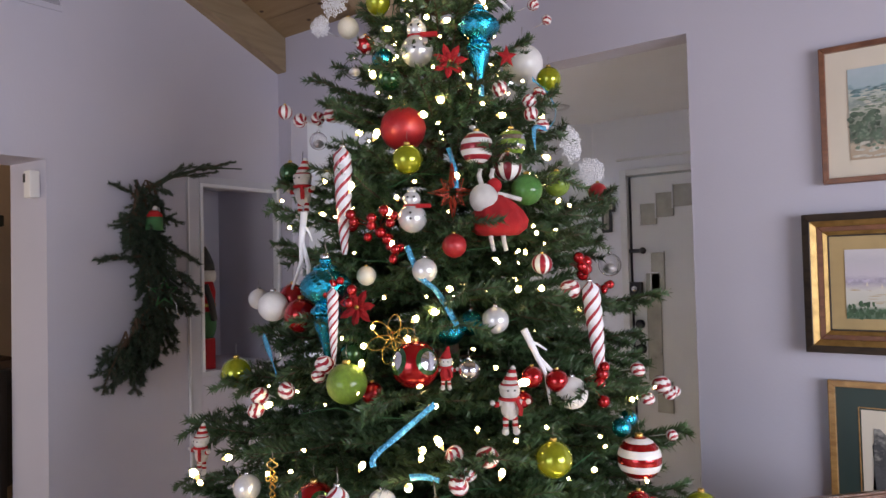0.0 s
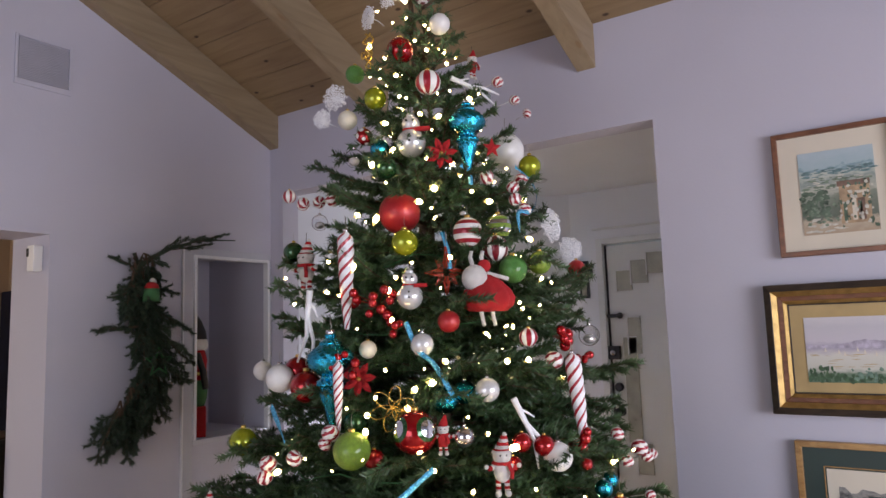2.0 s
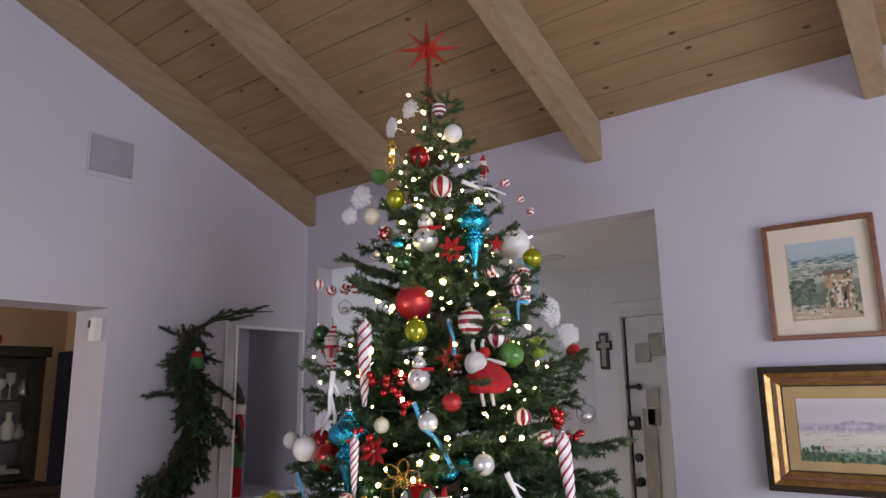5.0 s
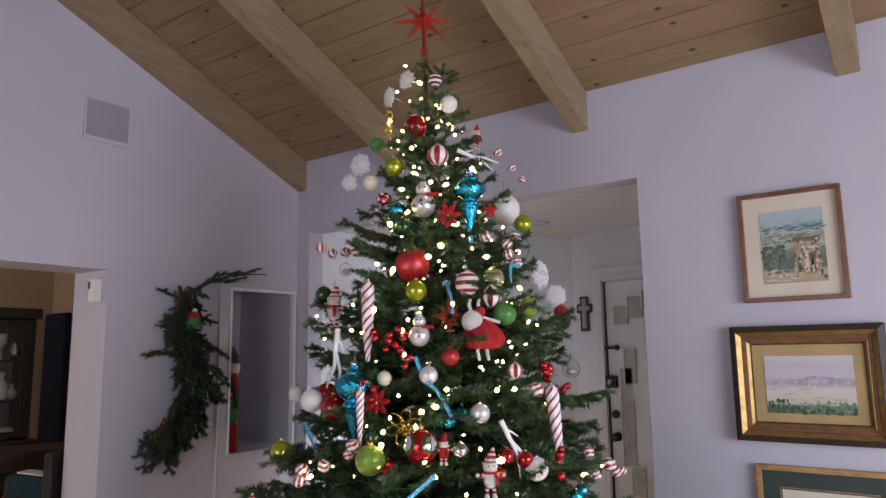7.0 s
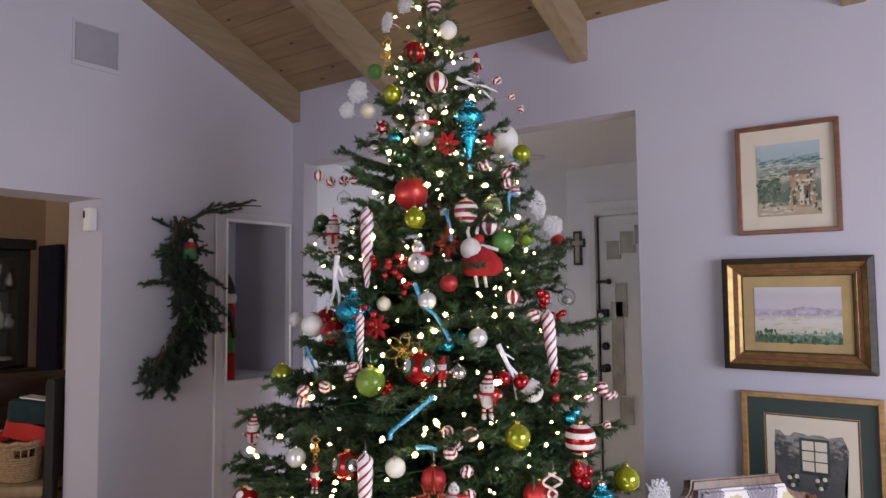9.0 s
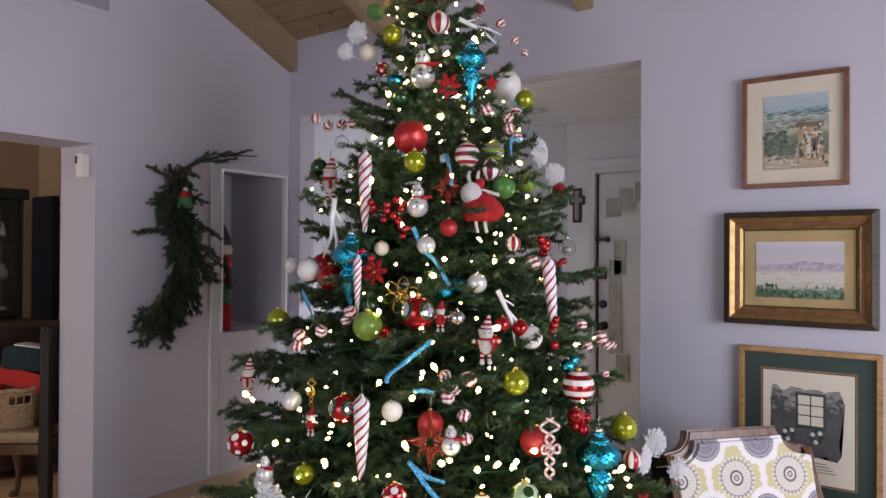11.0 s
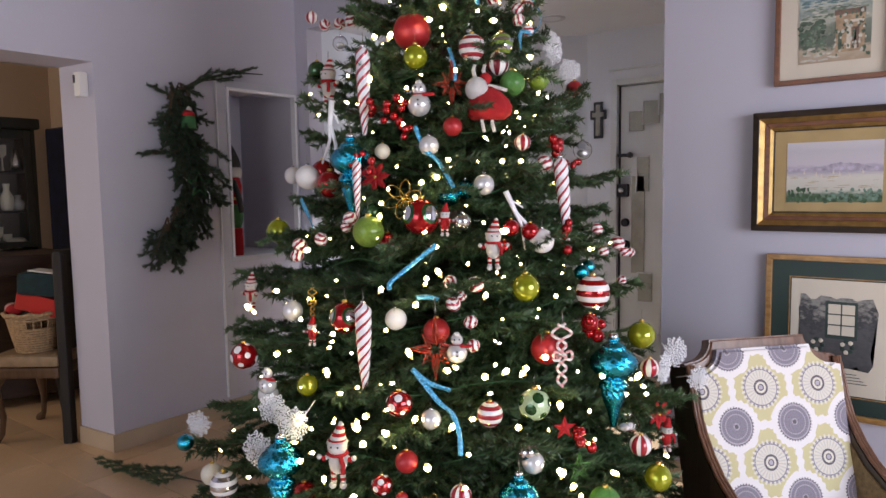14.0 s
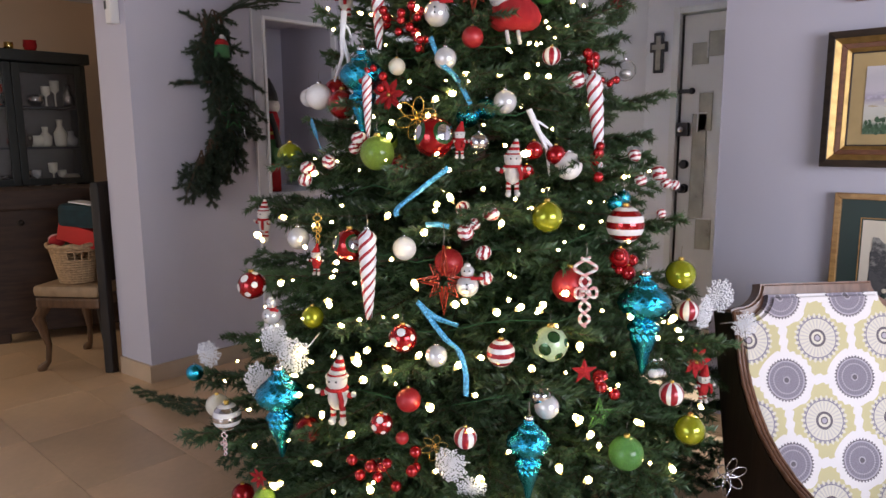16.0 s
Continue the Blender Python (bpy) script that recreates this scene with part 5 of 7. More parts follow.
vent = thing("wall_vent", Matrix(), "square painted return air grille high on the wall", "vent")
frame_lip = mat("grille_grey", (0.40, 0.39, 0.45), 0.7, spread=0.1)
part("backing", boxed((LX, 1.315, 2.765), (LX + 0.004, 1.545, 2.965)), frame_lip, vent)
for lo, hi in (((1.300, 2.735), (1.560, 2.763)), ((1.300, 2.763), (1.313, 2.980)), ((1.547, 2.763), (1.560, 2.980)), ((1.313, 2.967), (1.547, 2.980))):
    part("frame", boxed((LX, *lo), (LX + 0.010, *hi), 0.003), WALL, vent)
for k in range(24):
    part("slat", boxed((LX + 0.005, 1.316, 2.766 + 0.0082 * k), (LX + 0.0085, 1.544, 2.771 + 0.0082 * k)), frame_lip, vent)
thermostat = thing("thermostat", pose(-3.310, 1.462, 1.932, 0, 0, 5.7), "small white wall thermostat box", "thermostat")
part("body", boxed((-0.02, -0.034, -0.062), (0.034, 0.012, 0.062), 0.006), ORN["white"], thermostat)
part("screen", boxed((-0.0205, -0.0365, 0.008), (-0.004, -0.0335, 0.048), 0.001), ORN["black"], thermostat, "dark sensor window")
BASE = mat("tile_baseboard", (0.50, 0.38, 0.27), 0.4, spread=0.12, scale=4)
base = thing("baseboard", Matrix(), "beige stone tile baseboard", "baseboard", kind="structure")
part("board", prism([(LX, 1.485), (LX + 0.014, 1.471), (LX + 0.014, 2.83), (LX, 2.83)], 0, 0.095), BASE, base)
part("board", prism([(-3.535, 1.455), (-3.533, 1.441), (LX + 0.012, 1.471), (LX, 1.485)], 0, 0.095), BASE, base)
part("board", boxed((-0.774, BY - 0.014, 0), (3.3, BY - 0.0005, 0.095)), BASE, base)
part("board", boxed((-3.123, BY + 0.14, 0), (-3.11, 4.05, 0.095)), BASE, base)

# recessed light in the hall ceiling
down = thing("recessed_light", pose(-1.85, 3.79, 2.46), "unlit round recessed ceiling light with white trim", "ceiling light")
part("trim_ring", lathe([(0.060, -0.001), (0.085, -0.006), (0.09, 0.0)], 24), FRAME, down)
part("baffle", lathe([(0.058, -0.003), (0.02, -0.002)], 20), FOYER_WALL, down)

# ---- entry door ----
DOOR = mat("white_door_paint", (0.66, 0.68, 0.70), 0.42, spread=0.04, scale=3)
PANE = mat("obscure_panel", (0.36, 0.36, 0.32), 0.3, spread=0.2, scale=9, bump=0.4, bscale=60)
IRON = shiny("dark_iron", (0.05, 0.05, 0.055), 0.4, 0.8, 0.0)
door = thing("door_1", Matrix(), "white entry door with stepped glazed panels and dark hardware", "door", kind="structure")
part("leaf", boxed((-1.64, FY + 0.03, 0.01), (-0.74, FY + 0.075, 2.07), 0.003), DOOR, door)
for lo, hi in (((-1.70, FY - 0.014, 0), (-1.655, FY + 0.11, 2.12)), ((-0.725, FY - 0.014, 0), (-0.68, FY + 0.11, 2.12)), ((-1.655, FY - 0.014, 2.08), (-0.725, FY + 0.11, 2.12)), ((-1.72, FY - 0.02, 2.18), (-0.66, FY, 2.195))):
    part("casing", boxed(lo, hi, 0.004), DOOR, door)
part("gap_seal", boxed((-1.655, FY + 0.03, 0.0), (-1.641, FY + 0.09, 2.075)), IRON, door)
for lo, hi in (((-1.575, 1.755), (-1.47, 1.89)), ((-1.47, 1.80), (-1.36, 1.955)), ((-1.36, 1.86), (-1.20, 2.0)), ((-1.515, 1.33), (-1.43, 1.572)), ((-1.552, 0.75), (-1.46, 1.44)), ((-1.50, 0.55), (-1.40, 0.75))):
    pane = part("pane", boxed((lo[0], FY + 0.018, lo[1]), (hi[0], FY + 0.034, hi[1]), 0.002), PANE, door, "obscure pale green-grey glass")
    part("bead", boxed((lo[0] - 0.008, FY + 0.012, lo[1] - 0.008), (lo[0], FY + 0.032, hi[1] + 0.008), 0.001), DOOR, pane)
    part("bead", boxed((lo[0], FY + 0.012, hi[1]), (hi[0], FY + 0.032, hi[1] + 0.008), 0.001), DOOR, pane)
chain = part("door_chain", boxed((-1.67, FY + 0.004, 1.575), (-1.58, FY + 0.028, 1.600), 0.004), IRON, door)
part("stud", ball(bmesh.new(), (-1.565, FY + 0.012, 1.588), 0.022, 12), IRON, chain)
latch = part("latch_plate", boxed((-1.675, FY - 0.005, 1.295), (-1.575, FY + 0.03, 1.385), 0.004), IRON, door)
part("bolt", ball(bmesh.new(), (-1.62, FY - 0.008, 1.34), 0.022, 12), ORN["silver"], latch)
part("deadbolt", lathe([(0.03, 0), (0.03, 0.02), (0.022, 0.03)], 16), IRON, door).matrix_basis = pose(-1.60, FY + 0.03, 1.11, 90)
part("knob", lathe([(0.032, 0), (0.032, 0.008), (0.012, 0.012), (0.012, 0.03), (0.03, 0.045), (0.028, 0.065), (0.01, 0.075)], 18), IRON, door).matrix_basis = pose(-1.595, FY + 0.03, 0.95, 90)

CROSS_IN = mat("cross_inlay", (0.32, 0.30, 0.26), 0.5, spread=0.25, scale=20)
cross = thing("wall_cross", pose(-1.795, FY - 0.018, 1.845), "dark wooden wall cross with pale inlay", "cross")
bm = boxed((-0.035, 0, -0.13), (0.035, 0.017, 0.13), 0.006)
box(bm, (-0.062, 0.001, 0.005), (0.062, 0.0165, 0.072), 0.006)
part("body", bm, IRON, cross)
bm = boxed((-0.017, -0.004, -0.11), (0.017, 0.002, 0.11), 0.002)
box(bm, (-0.045, -0.0035, 0.022), (0.045, 0.0015, 0.055), 0.002)
part("inlay", bm, CROSS_IN, cross)

# ---- framed pictures ----
CREAM = mat("cream_mat_board", (0.66, 0.60, 0.50), 0.85, spread=0.05, scale=5)
GREEN_MAT = mat("dark_green_mat_board", (0.025, 0.045, 0.04), 0.5, spread=0.15, scale=5)
TAN_MAT = mat("tan_mat_board", (0.44, 0.32, 0.15), 0.8, spread=0.12, scale=8)
BROWN_FRAME = wood_mat("brown_frame_wood", (0.12, 0.045, 0.022), (0.22, 0.09, 0.045), (6, 20, 20), 0.35, 0.0, 0.1)
DARK_FRAME = wood_mat("dark_frame_wood", (0.018, 0.012, 0.009), (0.045, 0.03, 0.02), (6, 20, 20), 0.5, 0.0, 0.1)
GOLD_WOOD = wood_mat("gilded_frame_wood", (0.26, 0.13, 0.04), (0.45, 0.26, 0.09), (6, 20, 20), 0.35, 0.0, 0.1)
GILT = shiny("gilt", (0.44, 0.29, 0.11), 0.46, 0.85, 0.0, spread=0.3, scale=25)


def set_stops(ramp, stops):
    """Colour stops in rising order."""
    e = ramp.color_ramp.elements
    e[0].position, e[0].color = stops[0][0], (*stops[0][1], 1)
    e[1].position, e[1].color = max(stops[-1][0], 0.0001), (*stops[-1][1], 1)
    for p, c in stops[1:-1]:
        e.new(p).color = (*c, 1)


def wash_mat(name, stops, blur, scale, streak=3.0, bottom=-0.5, top=0.5):
    """A watercolour: bands of pigment from bottom to top, edges broken by noise."""
    m = bpy.data.materials.new(name)
    m.use_nodes = True
    n, l = m.node_tree.nodes, m.node_tree.links
    b = n["Principled BSDF"]
    b.inputs["Roughness"].default_value = 0.8
    tc, sep, mp, no = n.new("ShaderNodeTexCoord"), n.new("ShaderNodeSeparateXYZ"), n.new("ShaderNodeMapping"), n.new("ShaderNodeTexNoise")
    mp.inputs["Scale"].default_value = (1, 1, streak)
    l.new(tc.outputs["Object"], mp.inputs["Vector"])
    l.new(tc.outputs["Object"], sep.inputs[0])
    l.new(mp.outputs[0], no.inputs["Vector"])
    no.inputs["Scale"].default_value, no.inputs["Detail"].default_value, no.inputs["Roughness"].default_value = scale, 8, 0.65
    mr = n.new("ShaderNodeMapRange")
    mr.inputs["From Min"].default_value, mr.inputs["From Max"].default_value = bottom, top
    l.new(sep.outputs["Z"], mr.inputs["Value"])
    off = n.new("ShaderNodeMath")
    off.operation = "MULTIPLY_ADD"
    l.new(no.outputs["Fac"], off.inputs[0])
    off.inputs[1].default_value = blur
    l.new(mr.outputs[0], off.inputs[2])
    sub = n.new("ShaderNodeMath")
    sub.operation = "SUBTRACT"
    l.new(off.outputs[0], sub.inputs[0])
    sub.inputs[1].default_value = blur * 0.5
    ramp = n.new("ShaderNodeValToRGB")
    set_stops(ramp, stops)
    l.new(sub.outputs[0], ramp.inputs[0])
    l.new(ramp.outputs[0], b.inputs["Base Color"])
    return m


def frame_bars(parent, name, x0, x1, z0, z1, w, y0, y1, material, label="", inner=None):
    """Four mitred bars; inner is the front face at the inside edge, where it slopes."""
    dip = y0 if inner is None else inner
    for corners in (((x0, z0), (x1, z0), (x1 - w, z0 + w), (x0 + w, z0 + w)), ((x1, z0), (x1, z1), (x1 - w, z1 - w), (x1 - w, z0 + w)),
                    ((x1, z1), (x0, z1), (x0 + w, z1 - w), (x1 - w, z1 - w)), ((x0, z1), (x0, z0), (x0 + w, z0 + w), (x0 + w, z1 - w))):
        bm = bmesh.new()
        f = [bm.verts.new((x, y0 if i < 2 else dip, z)) for i, (x, z) in enumerate(corners)]
        k = [bm.verts.new((x, y1, z)) for x, z in corners]
        bm.faces.new(f[::-1])
        bm.faces.new(k)
        for i in range(4):
            j = (i + 1) % 4
            bm.faces.new((f[i], f[j], k[j], k[i]))
        bmesh.ops.recalc_face_normals(bm, faces=bm.faces[:])
        bmesh.ops.bevel(bm, geom=bm.edges[:], offset=min(0.002, w * 0.2), segments=1, affect="EDGES")
        part(name, bm, material, parent, label)


def slab(x0, x1, z0, z1, y0, y1, bevel=0.0):
    return boxed((x0, y0, z0), (x1, y1, z1), bevel)


def picture(x0, x1, z0, z1, label, lean=0.0):
    cx, cz = (x0 + x1) / 2, (z0 + z1) / 2
    return thing("framed_picture", pose(cx, BY - 0.002, cz, 0, lean, 0), label, "picture", "pictures on the wall"), (x1 - x0) / 2, (z1 - z0) / 2


def dabs(parent, name, count, x0, x1, z0, z1, size, y, material, seed, flat=0.6):
    """Loose brush dabs: small ragged blots of pigment in one sheet."""
    g, bm = random.Random(seed), bmesh.new()
    for k in range(count):
        cx, cz, r = g.uniform(x0, x1), g.uniform(z0, z1), size * g.uniform(0.4, 1.0)
        rim = [bm.verts.new((cx + r * g.uniform(0.5, 1.1) * math.cos(t), y - 0.000004 * k, cz + flat * r * g.uniform(0.5, 1.1) * math.sin(t))) for t in (2 * math.pi * i / 7 for i in range(7))]
        bm.faces.new(rim)
    ob = part(name, bm, material, parent)
    ob["kind"] = "stuff"
    return ob


pic, w, h = picture(-0.311, 0.097, 1.768, 2.249, "watercolour of a hillside villa in a thin brown frame")
frame_bars(pic, "frame_bar", -w, w, -h, h, 0.019, -0.03, 0, BROWN_FRAME)
part("mat_board", slab(-w + 0.018, w - 0.018, -h + 0.018, h - 0.018, -0.012, -0.004), CREAM, pic)
ART1 = wash_mat("villa_watercolour", [(0.0, (0.42, 0.33, 0.24)), (0.12, (0.5, 0.42, 0.32)), (0.2, (0.13, 0.15, 0.12)), (0.42, (0.22, 0.25, 0.2)), (0.5, (0.45, 0.45, 0.38)), (0.62, (0.25, 0.3, 0.28)), (0.7, (0.5, 0.52, 0.46)), (0.76, (0.2, 0.3, 0.34)), (0.8, (0.36, 0.46, 0.5)), (1.0, (0.42, 0.5, 0.55))], 0.35, 22, 1.6, -0.16, 0.16)
art = part("painting", slab(-0.118, 0.130, -0.163, 0.153, -0.0145, -0.0125), ART1, pic, "watercolour of hills and a villa")
VILLA, ROOF_ART, TREE_ART = mat("villa_ochre_wash", (0.42, 0.30, 0.19), 0.8, spread=0.3, scale=40), mat("roof_wash", (0.20, 0.13, 0.10), 0.8, spread=0.3, scale=40), mat("tree_wash", (0.10, 0.14, 0.10), 0.8, spread=0.5, scale=40)
part("villa", slab(0.01, 0.108, -0.13, 0.01, -0.0158, -0.0146), VILLA, art)
part("villa_roof", slab(0.005, 0.11, 0.01, 0.03, -0.0160, -0.0146), ROOF_ART, art)
for x0, x1, z0, z1, mm in ((0.02, 0.032, -0.12, -0.05, TREE_ART), (0.048, 0.062, -0.12, -0.03, CREAM), (0.066, 0.09, -0.12, -0.04, ROOF_ART), (0.06, 0.098, -0.022, -0.012, CREAM), (0.072, 0.08, -0.11, -0.05, CREAM)):
    part("villa_detail", slab(x0, x1, z0, z1, -0.0168, -0.0158), mm, art)
RIDGE, PALE_ART, LEAF_ART = mat("ridge_wash", (0.13, 0.21, 0.22), 0.8, spread=0.5, scale=60), mat("pale_wash", (0.55, 0.53, 0.46), 0.8, spread=0.2, scale=60), mat("leaf_wash", (0.17, 0.22, 0.16), 0.8, spread=0.5, scale=60)
dabs(art, "painted_ridge", 46, -0.115, 0.125, 0.055, 0.085, 0.022, -0.01455, RIDGE, 3, 0.22)
dabs(art, "painted_field", 34, -0.112, 0.12, 0.005, 0.05, 0.020, -0.01475, LEAF_ART, 5, 0.3)
dabs(art, "painted_field", 26, -0.112, 0.12, 0.0, 0.055, 0.016, -0.01495, PALE_ART, 6, 0.25)
dabs(art, "painted_tree", 70, -0.112, -0.03, -0.10, 0.0, 0.015, -0.0151, TREE_ART, 7, 0.9)
dabs(art, "painted_tree", 30, -0.112, 0.0, -0.13, -0.02, 0.009, -0.0154, LEAF_ART, 8, 0.9)
dabs(art, "painted_path", 22, -0.10, 0.01, -0.155, -0.105, 0.020, -0.0152, PALE_ART, 9, 0.3)
dabs(art, "painted_shadow", 40, 0.005, 0.122, -0.15, 0.03, 0.008, -0.0170, TREE_ART, 10, 1.4)
dabs(art, "painted_wall", 26, 0.01, 0.12, -0.14, 0.02, 0.010, -0.0173, PALE_ART, 12, 1.2)

pic, w, h = picture(-0.382, 0.201, 1.178, 1.664, "bay landscape in a deep dark frame with gilt liners")
frame_bars(pic, "outer_frame", -w, w, -h, h, 0.026, -0.046, 0, DARK_FRAME, "", -0.056)
frame_bars(pic, "gilt_cove", -w + 0.0255, w - 0.0255, -h + 0.0255, h - 0.0255, 0.020, -0.054, -0.002, GILT, "worn gilt cove", -0.036)
frame_bars(pic, "inner_frame", -w + 0.045, w - 0.045, -h + 0.045, h - 0.045, 0.018, -0.034, -0.002, BROWN_FRAME, "", -0.030)
frame_bars(pic, "gilt_liner", -w + 0.0625, w - 0.0625, -h + 0.0625, h - 0.0625, 0.014, -0.032, -0.002, GILT, "worn gilt liner", -0.018)
frame_bars(pic, "inner_lip", -w + 0.076, w - 0.076, -h + 0.076, h - 0.076, 0.005, -0.019, -0.002, DARK_FRAME)
part("mat_board", slab(-w + 0.079, w - 0.079, -h + 0.079, h - 0.079, -0.012, -0.004), TAN_MAT, pic)
ART2 = wash_mat("bay_watercolour", [(0.0, (0.10, 0.16, 0.10)), (0.14, (0.16, 0.22, 0.16)), (0.2, (0.55, 0.54, 0.48)), (0.4, (0.62, 0.60, 0.55)), (0.46, (0.5, 0.46, 0.5)), (0.52, (0.34, 0.31, 0.42)), (0.6, (0.56, 0.52, 0.58)), (0.8, (0.52, 0.5, 0.55)), (1.0, (0.62, 0.59, 0.62))], 0.16, 18, 3.5, -0.13, 0.13)
art = part("painting", slab(-0.165, 0.17, -0.125, 0.115, -0.0145, -0.0125), ART2, pic, "pale bay with hills and sails")
HILL = mat("hill_wash", (0.42, 0.38, 0.47), 0.8, spread=0.35, scale=45)
bm = bmesh.new()
ridge = [(-0.16, 0.0)] + [(-0.16 + 0.011 * k, 0.012 + 0.019 * math.exp(-((k - 18) / 6.5) ** 2) + 0.002 * math.sin(k * 2.3) + 0.0015 * math.sin(k * 0.9)) for k in range(31)] + [(0.17, 0.0)]
vs = [bm.verts.new((x, -0.0158, z)) for x, z in ridge]
bm.faces.new(vs)
thicken(bm, 0.0008)
part("painted_hill", bm, HILL, art)
BUSH = mat("bush_wash", (0.06, 0.11, 0.06), 0.8, spread=0.5, scale=60)
g = random.Random(8)
SEA_ART, TEAL_ART = mat("lilac_sea_wash", (0.46, 0.43, 0.50), 0.8, spread=0.3, scale=60), mat("pale_bush_wash", (0.14, 0.22, 0.17), 0.8, spread=0.5, scale=60)
dabs(art, "painted_shore", 40, -0.155, 0.165, -0.008, 0.014, 0.018, -0.0160, SEA_ART, 21, 0.14)
dabs(art, "painted_sand", 24, -0.15, 0.16, -0.075, -0.02, 0.026, -0.0148, TAN_MAT, 22, 0.07)
dabs(art, "painted_bush", 70, -0.158, 0.165, -0.122, -0.095, 0.013, -0.0150, BUSH, 23, 1.0)
dabs(art, "painted_bush", 50, -0.02, 0.165, -0.115, -0.075, 0.009, -0.0156, TEAL_ART, 24, 1.3)
dabs(art, "painted_bush", 40, -0.158, -0.06, -0.115, -0.07, 0.008, -0.0158, BUSH, 25, 1.5)
for k in range(7):
    bm = bmesh.new()
    sx, sz = -0.1 + 0.032 * k + g.uniform(-0.008, 0.008), -0.012 - 0.008 * (k % 3)
    bm.faces.new([bm.verts.new(p) for p in ((sx, -0.0166, sz), (sx + 0.008, -0.0166, sz), (sx + 0.003, -0.0166, sz + 0.018))])
    thicken(bm, 0.0006)
    part("painted_sail", bm, CREAM, art)

pic, w, h = picture(-0.322, 0.214, 0.428, 1.082, "ink print of a rustic window in a gilded frame")
frame_bars(pic, "frame_bar", -w, w, -h, h, 0.022, -0.03, 0, GOLD_WOOD)
part("mat_board", slab(-w + 0.02, w - 0.02, -h + 0.02, h - 0.02, -0.012, -0.004), GREEN_MAT, pic, "dark green mat board")
frame_bars(pic, "mat_line", -w + 0.088, w - 0.088, -h + 0.088, h - 0.088, 0.004, -0.0138, -0.0115, GOLD_WOOD)
part("paper", slab(-w + 0.097, w - 0.097, -h + 0.097, h - 0.097, -0.0145, -0.0122), CREAM, pic, "cream printed sheet")
INK = wash_mat("ink_wash", [(0.0, (0.05, 0.05, 0.055)), (0.42, (0.09, 0.09, 0.095)), (0.56, (0.05, 0.05, 0.055)), (0.72, (0.30, 0.29, 0.27)), (1.0, (0.07, 0.07, 0.075))], 0.9, 26, 1.4, -0.2, 0.3)
bm = bmesh.new()
g = random.Random(2)
outline = [(-0.135 + 0.018 * k, 0.16 + g.uniform(-0.012, 0.01)) for k in range(15)] + [(0.125 + g.uniform(-0.01, 0.012), 0.14 - 0.03 * k) for k in range(1, 9)] + [(0.11 - 0.02 * k, -0.12 + g.uniform(-0.02, 0.015)) for k in range(12)] + [(-0.14 + g.uniform(-0.008, 0.01), -0.1 + 0.03 * k) for k in range(9)]
bm.faces.new([bm.verts.new((x, -0.0156, z)) for x, z in outline][::-1])
bmesh.ops.triangulate(bm, faces=bm.faces[:])
thicken(bm, -0.0005)
ink = part("ink_drawing", bm, INK, pic, "dark ink drawing of a stone wall")
part("drawn_frame", slab(-0.045, 0.068, -0.005, 0.145, -0.0162, -0.0150), GREEN_MAT, ink)
for x0 in (-0.035, 0.014):
    for z0 in (0.01, 0.053, 0.096):
        part("drawn_pane", slab(x0, x0 + 0.044, z0, z0 + 0.038, -0.0170, -0.0160), CREAM, ink)
for cx in (-0.07, 0.035):
    for k in range(7):
        a = 2 * math.pi * k / 7
        part("drawn_leaf", ball(bmesh.new(), (cx + 0.018 * math.cos(a), -0.0165, -0.035 + 0.022 * math.sin(a)), 0.009, 8, 0, (1, 0.05, 1)), CREAM if k % 2 else GREEN_MAT, ink)
for k in range(4):
    part("drawn_line", slab(-0.06 - 0.01 * k, 0.07 + 0.012 * k, -0.145 - 0.012 * k, -0.142 - 0.012 * k, -0.0152, -0.0144), GREEN_MAT, pic)

# ---- wall swag ----
swag = thing("fir_swag", pose(LX + 0.05, 1.965, 1.55) @ Matrix.Scale(1.019, 4), "drooping fir and greenery swag hung on the wall", "swag")
SWAG_GREEN = mat("swag_greenery", (0.030, 0.055, 0.030), 0.6, spread=0.45, scale=18, by_object=0.3)
swag_meshes = []
for me in (BOUGHS[1][0], BOUGHS[1][1], BOUGHS[2][0], BOUGHS[2][1]):
    me = me.copy()
    me.materials[1] = SWAG_GREEN
    swag_meshes.append(me)
g = random.Random(14)
SPINE = [(-0.05, 0.42), (-0.06, 0.30), (-0.05, 0.18), (-0.02, 0.05), (0.015, -0.08), (-0.02, -0.20), (-0.10, -0.30), (-0.18, -0.39)]

def spine(s):
    k = min(int(s * 7), 6)
    f = s * 7 - k
    return [SPINE[k][i] * (1 - f) + SPINE[k + 1][i] * f for i in (0, 1)]


def sprig(cy, cz, heading, size, which, slim=1.0):
    """A sprig flat on the wall; heading in degrees from straight right, upwards positive."""
    ob = new("sprig", swag_meshes[which])
    ob.parent = swag
    ob.matrix_basis = pose(0.01 + g.uniform(0, 0.03), cy, cz) @ Matrix.Rotation(radians(heading), 4, "X") @ pose(0, 0, 0, g.uniform(-35, 35), g.uniform(-22, 4), 90) @ Matrix.Diagonal((size, size * slim, size * (0.4 + 0.6 * slim), 1))


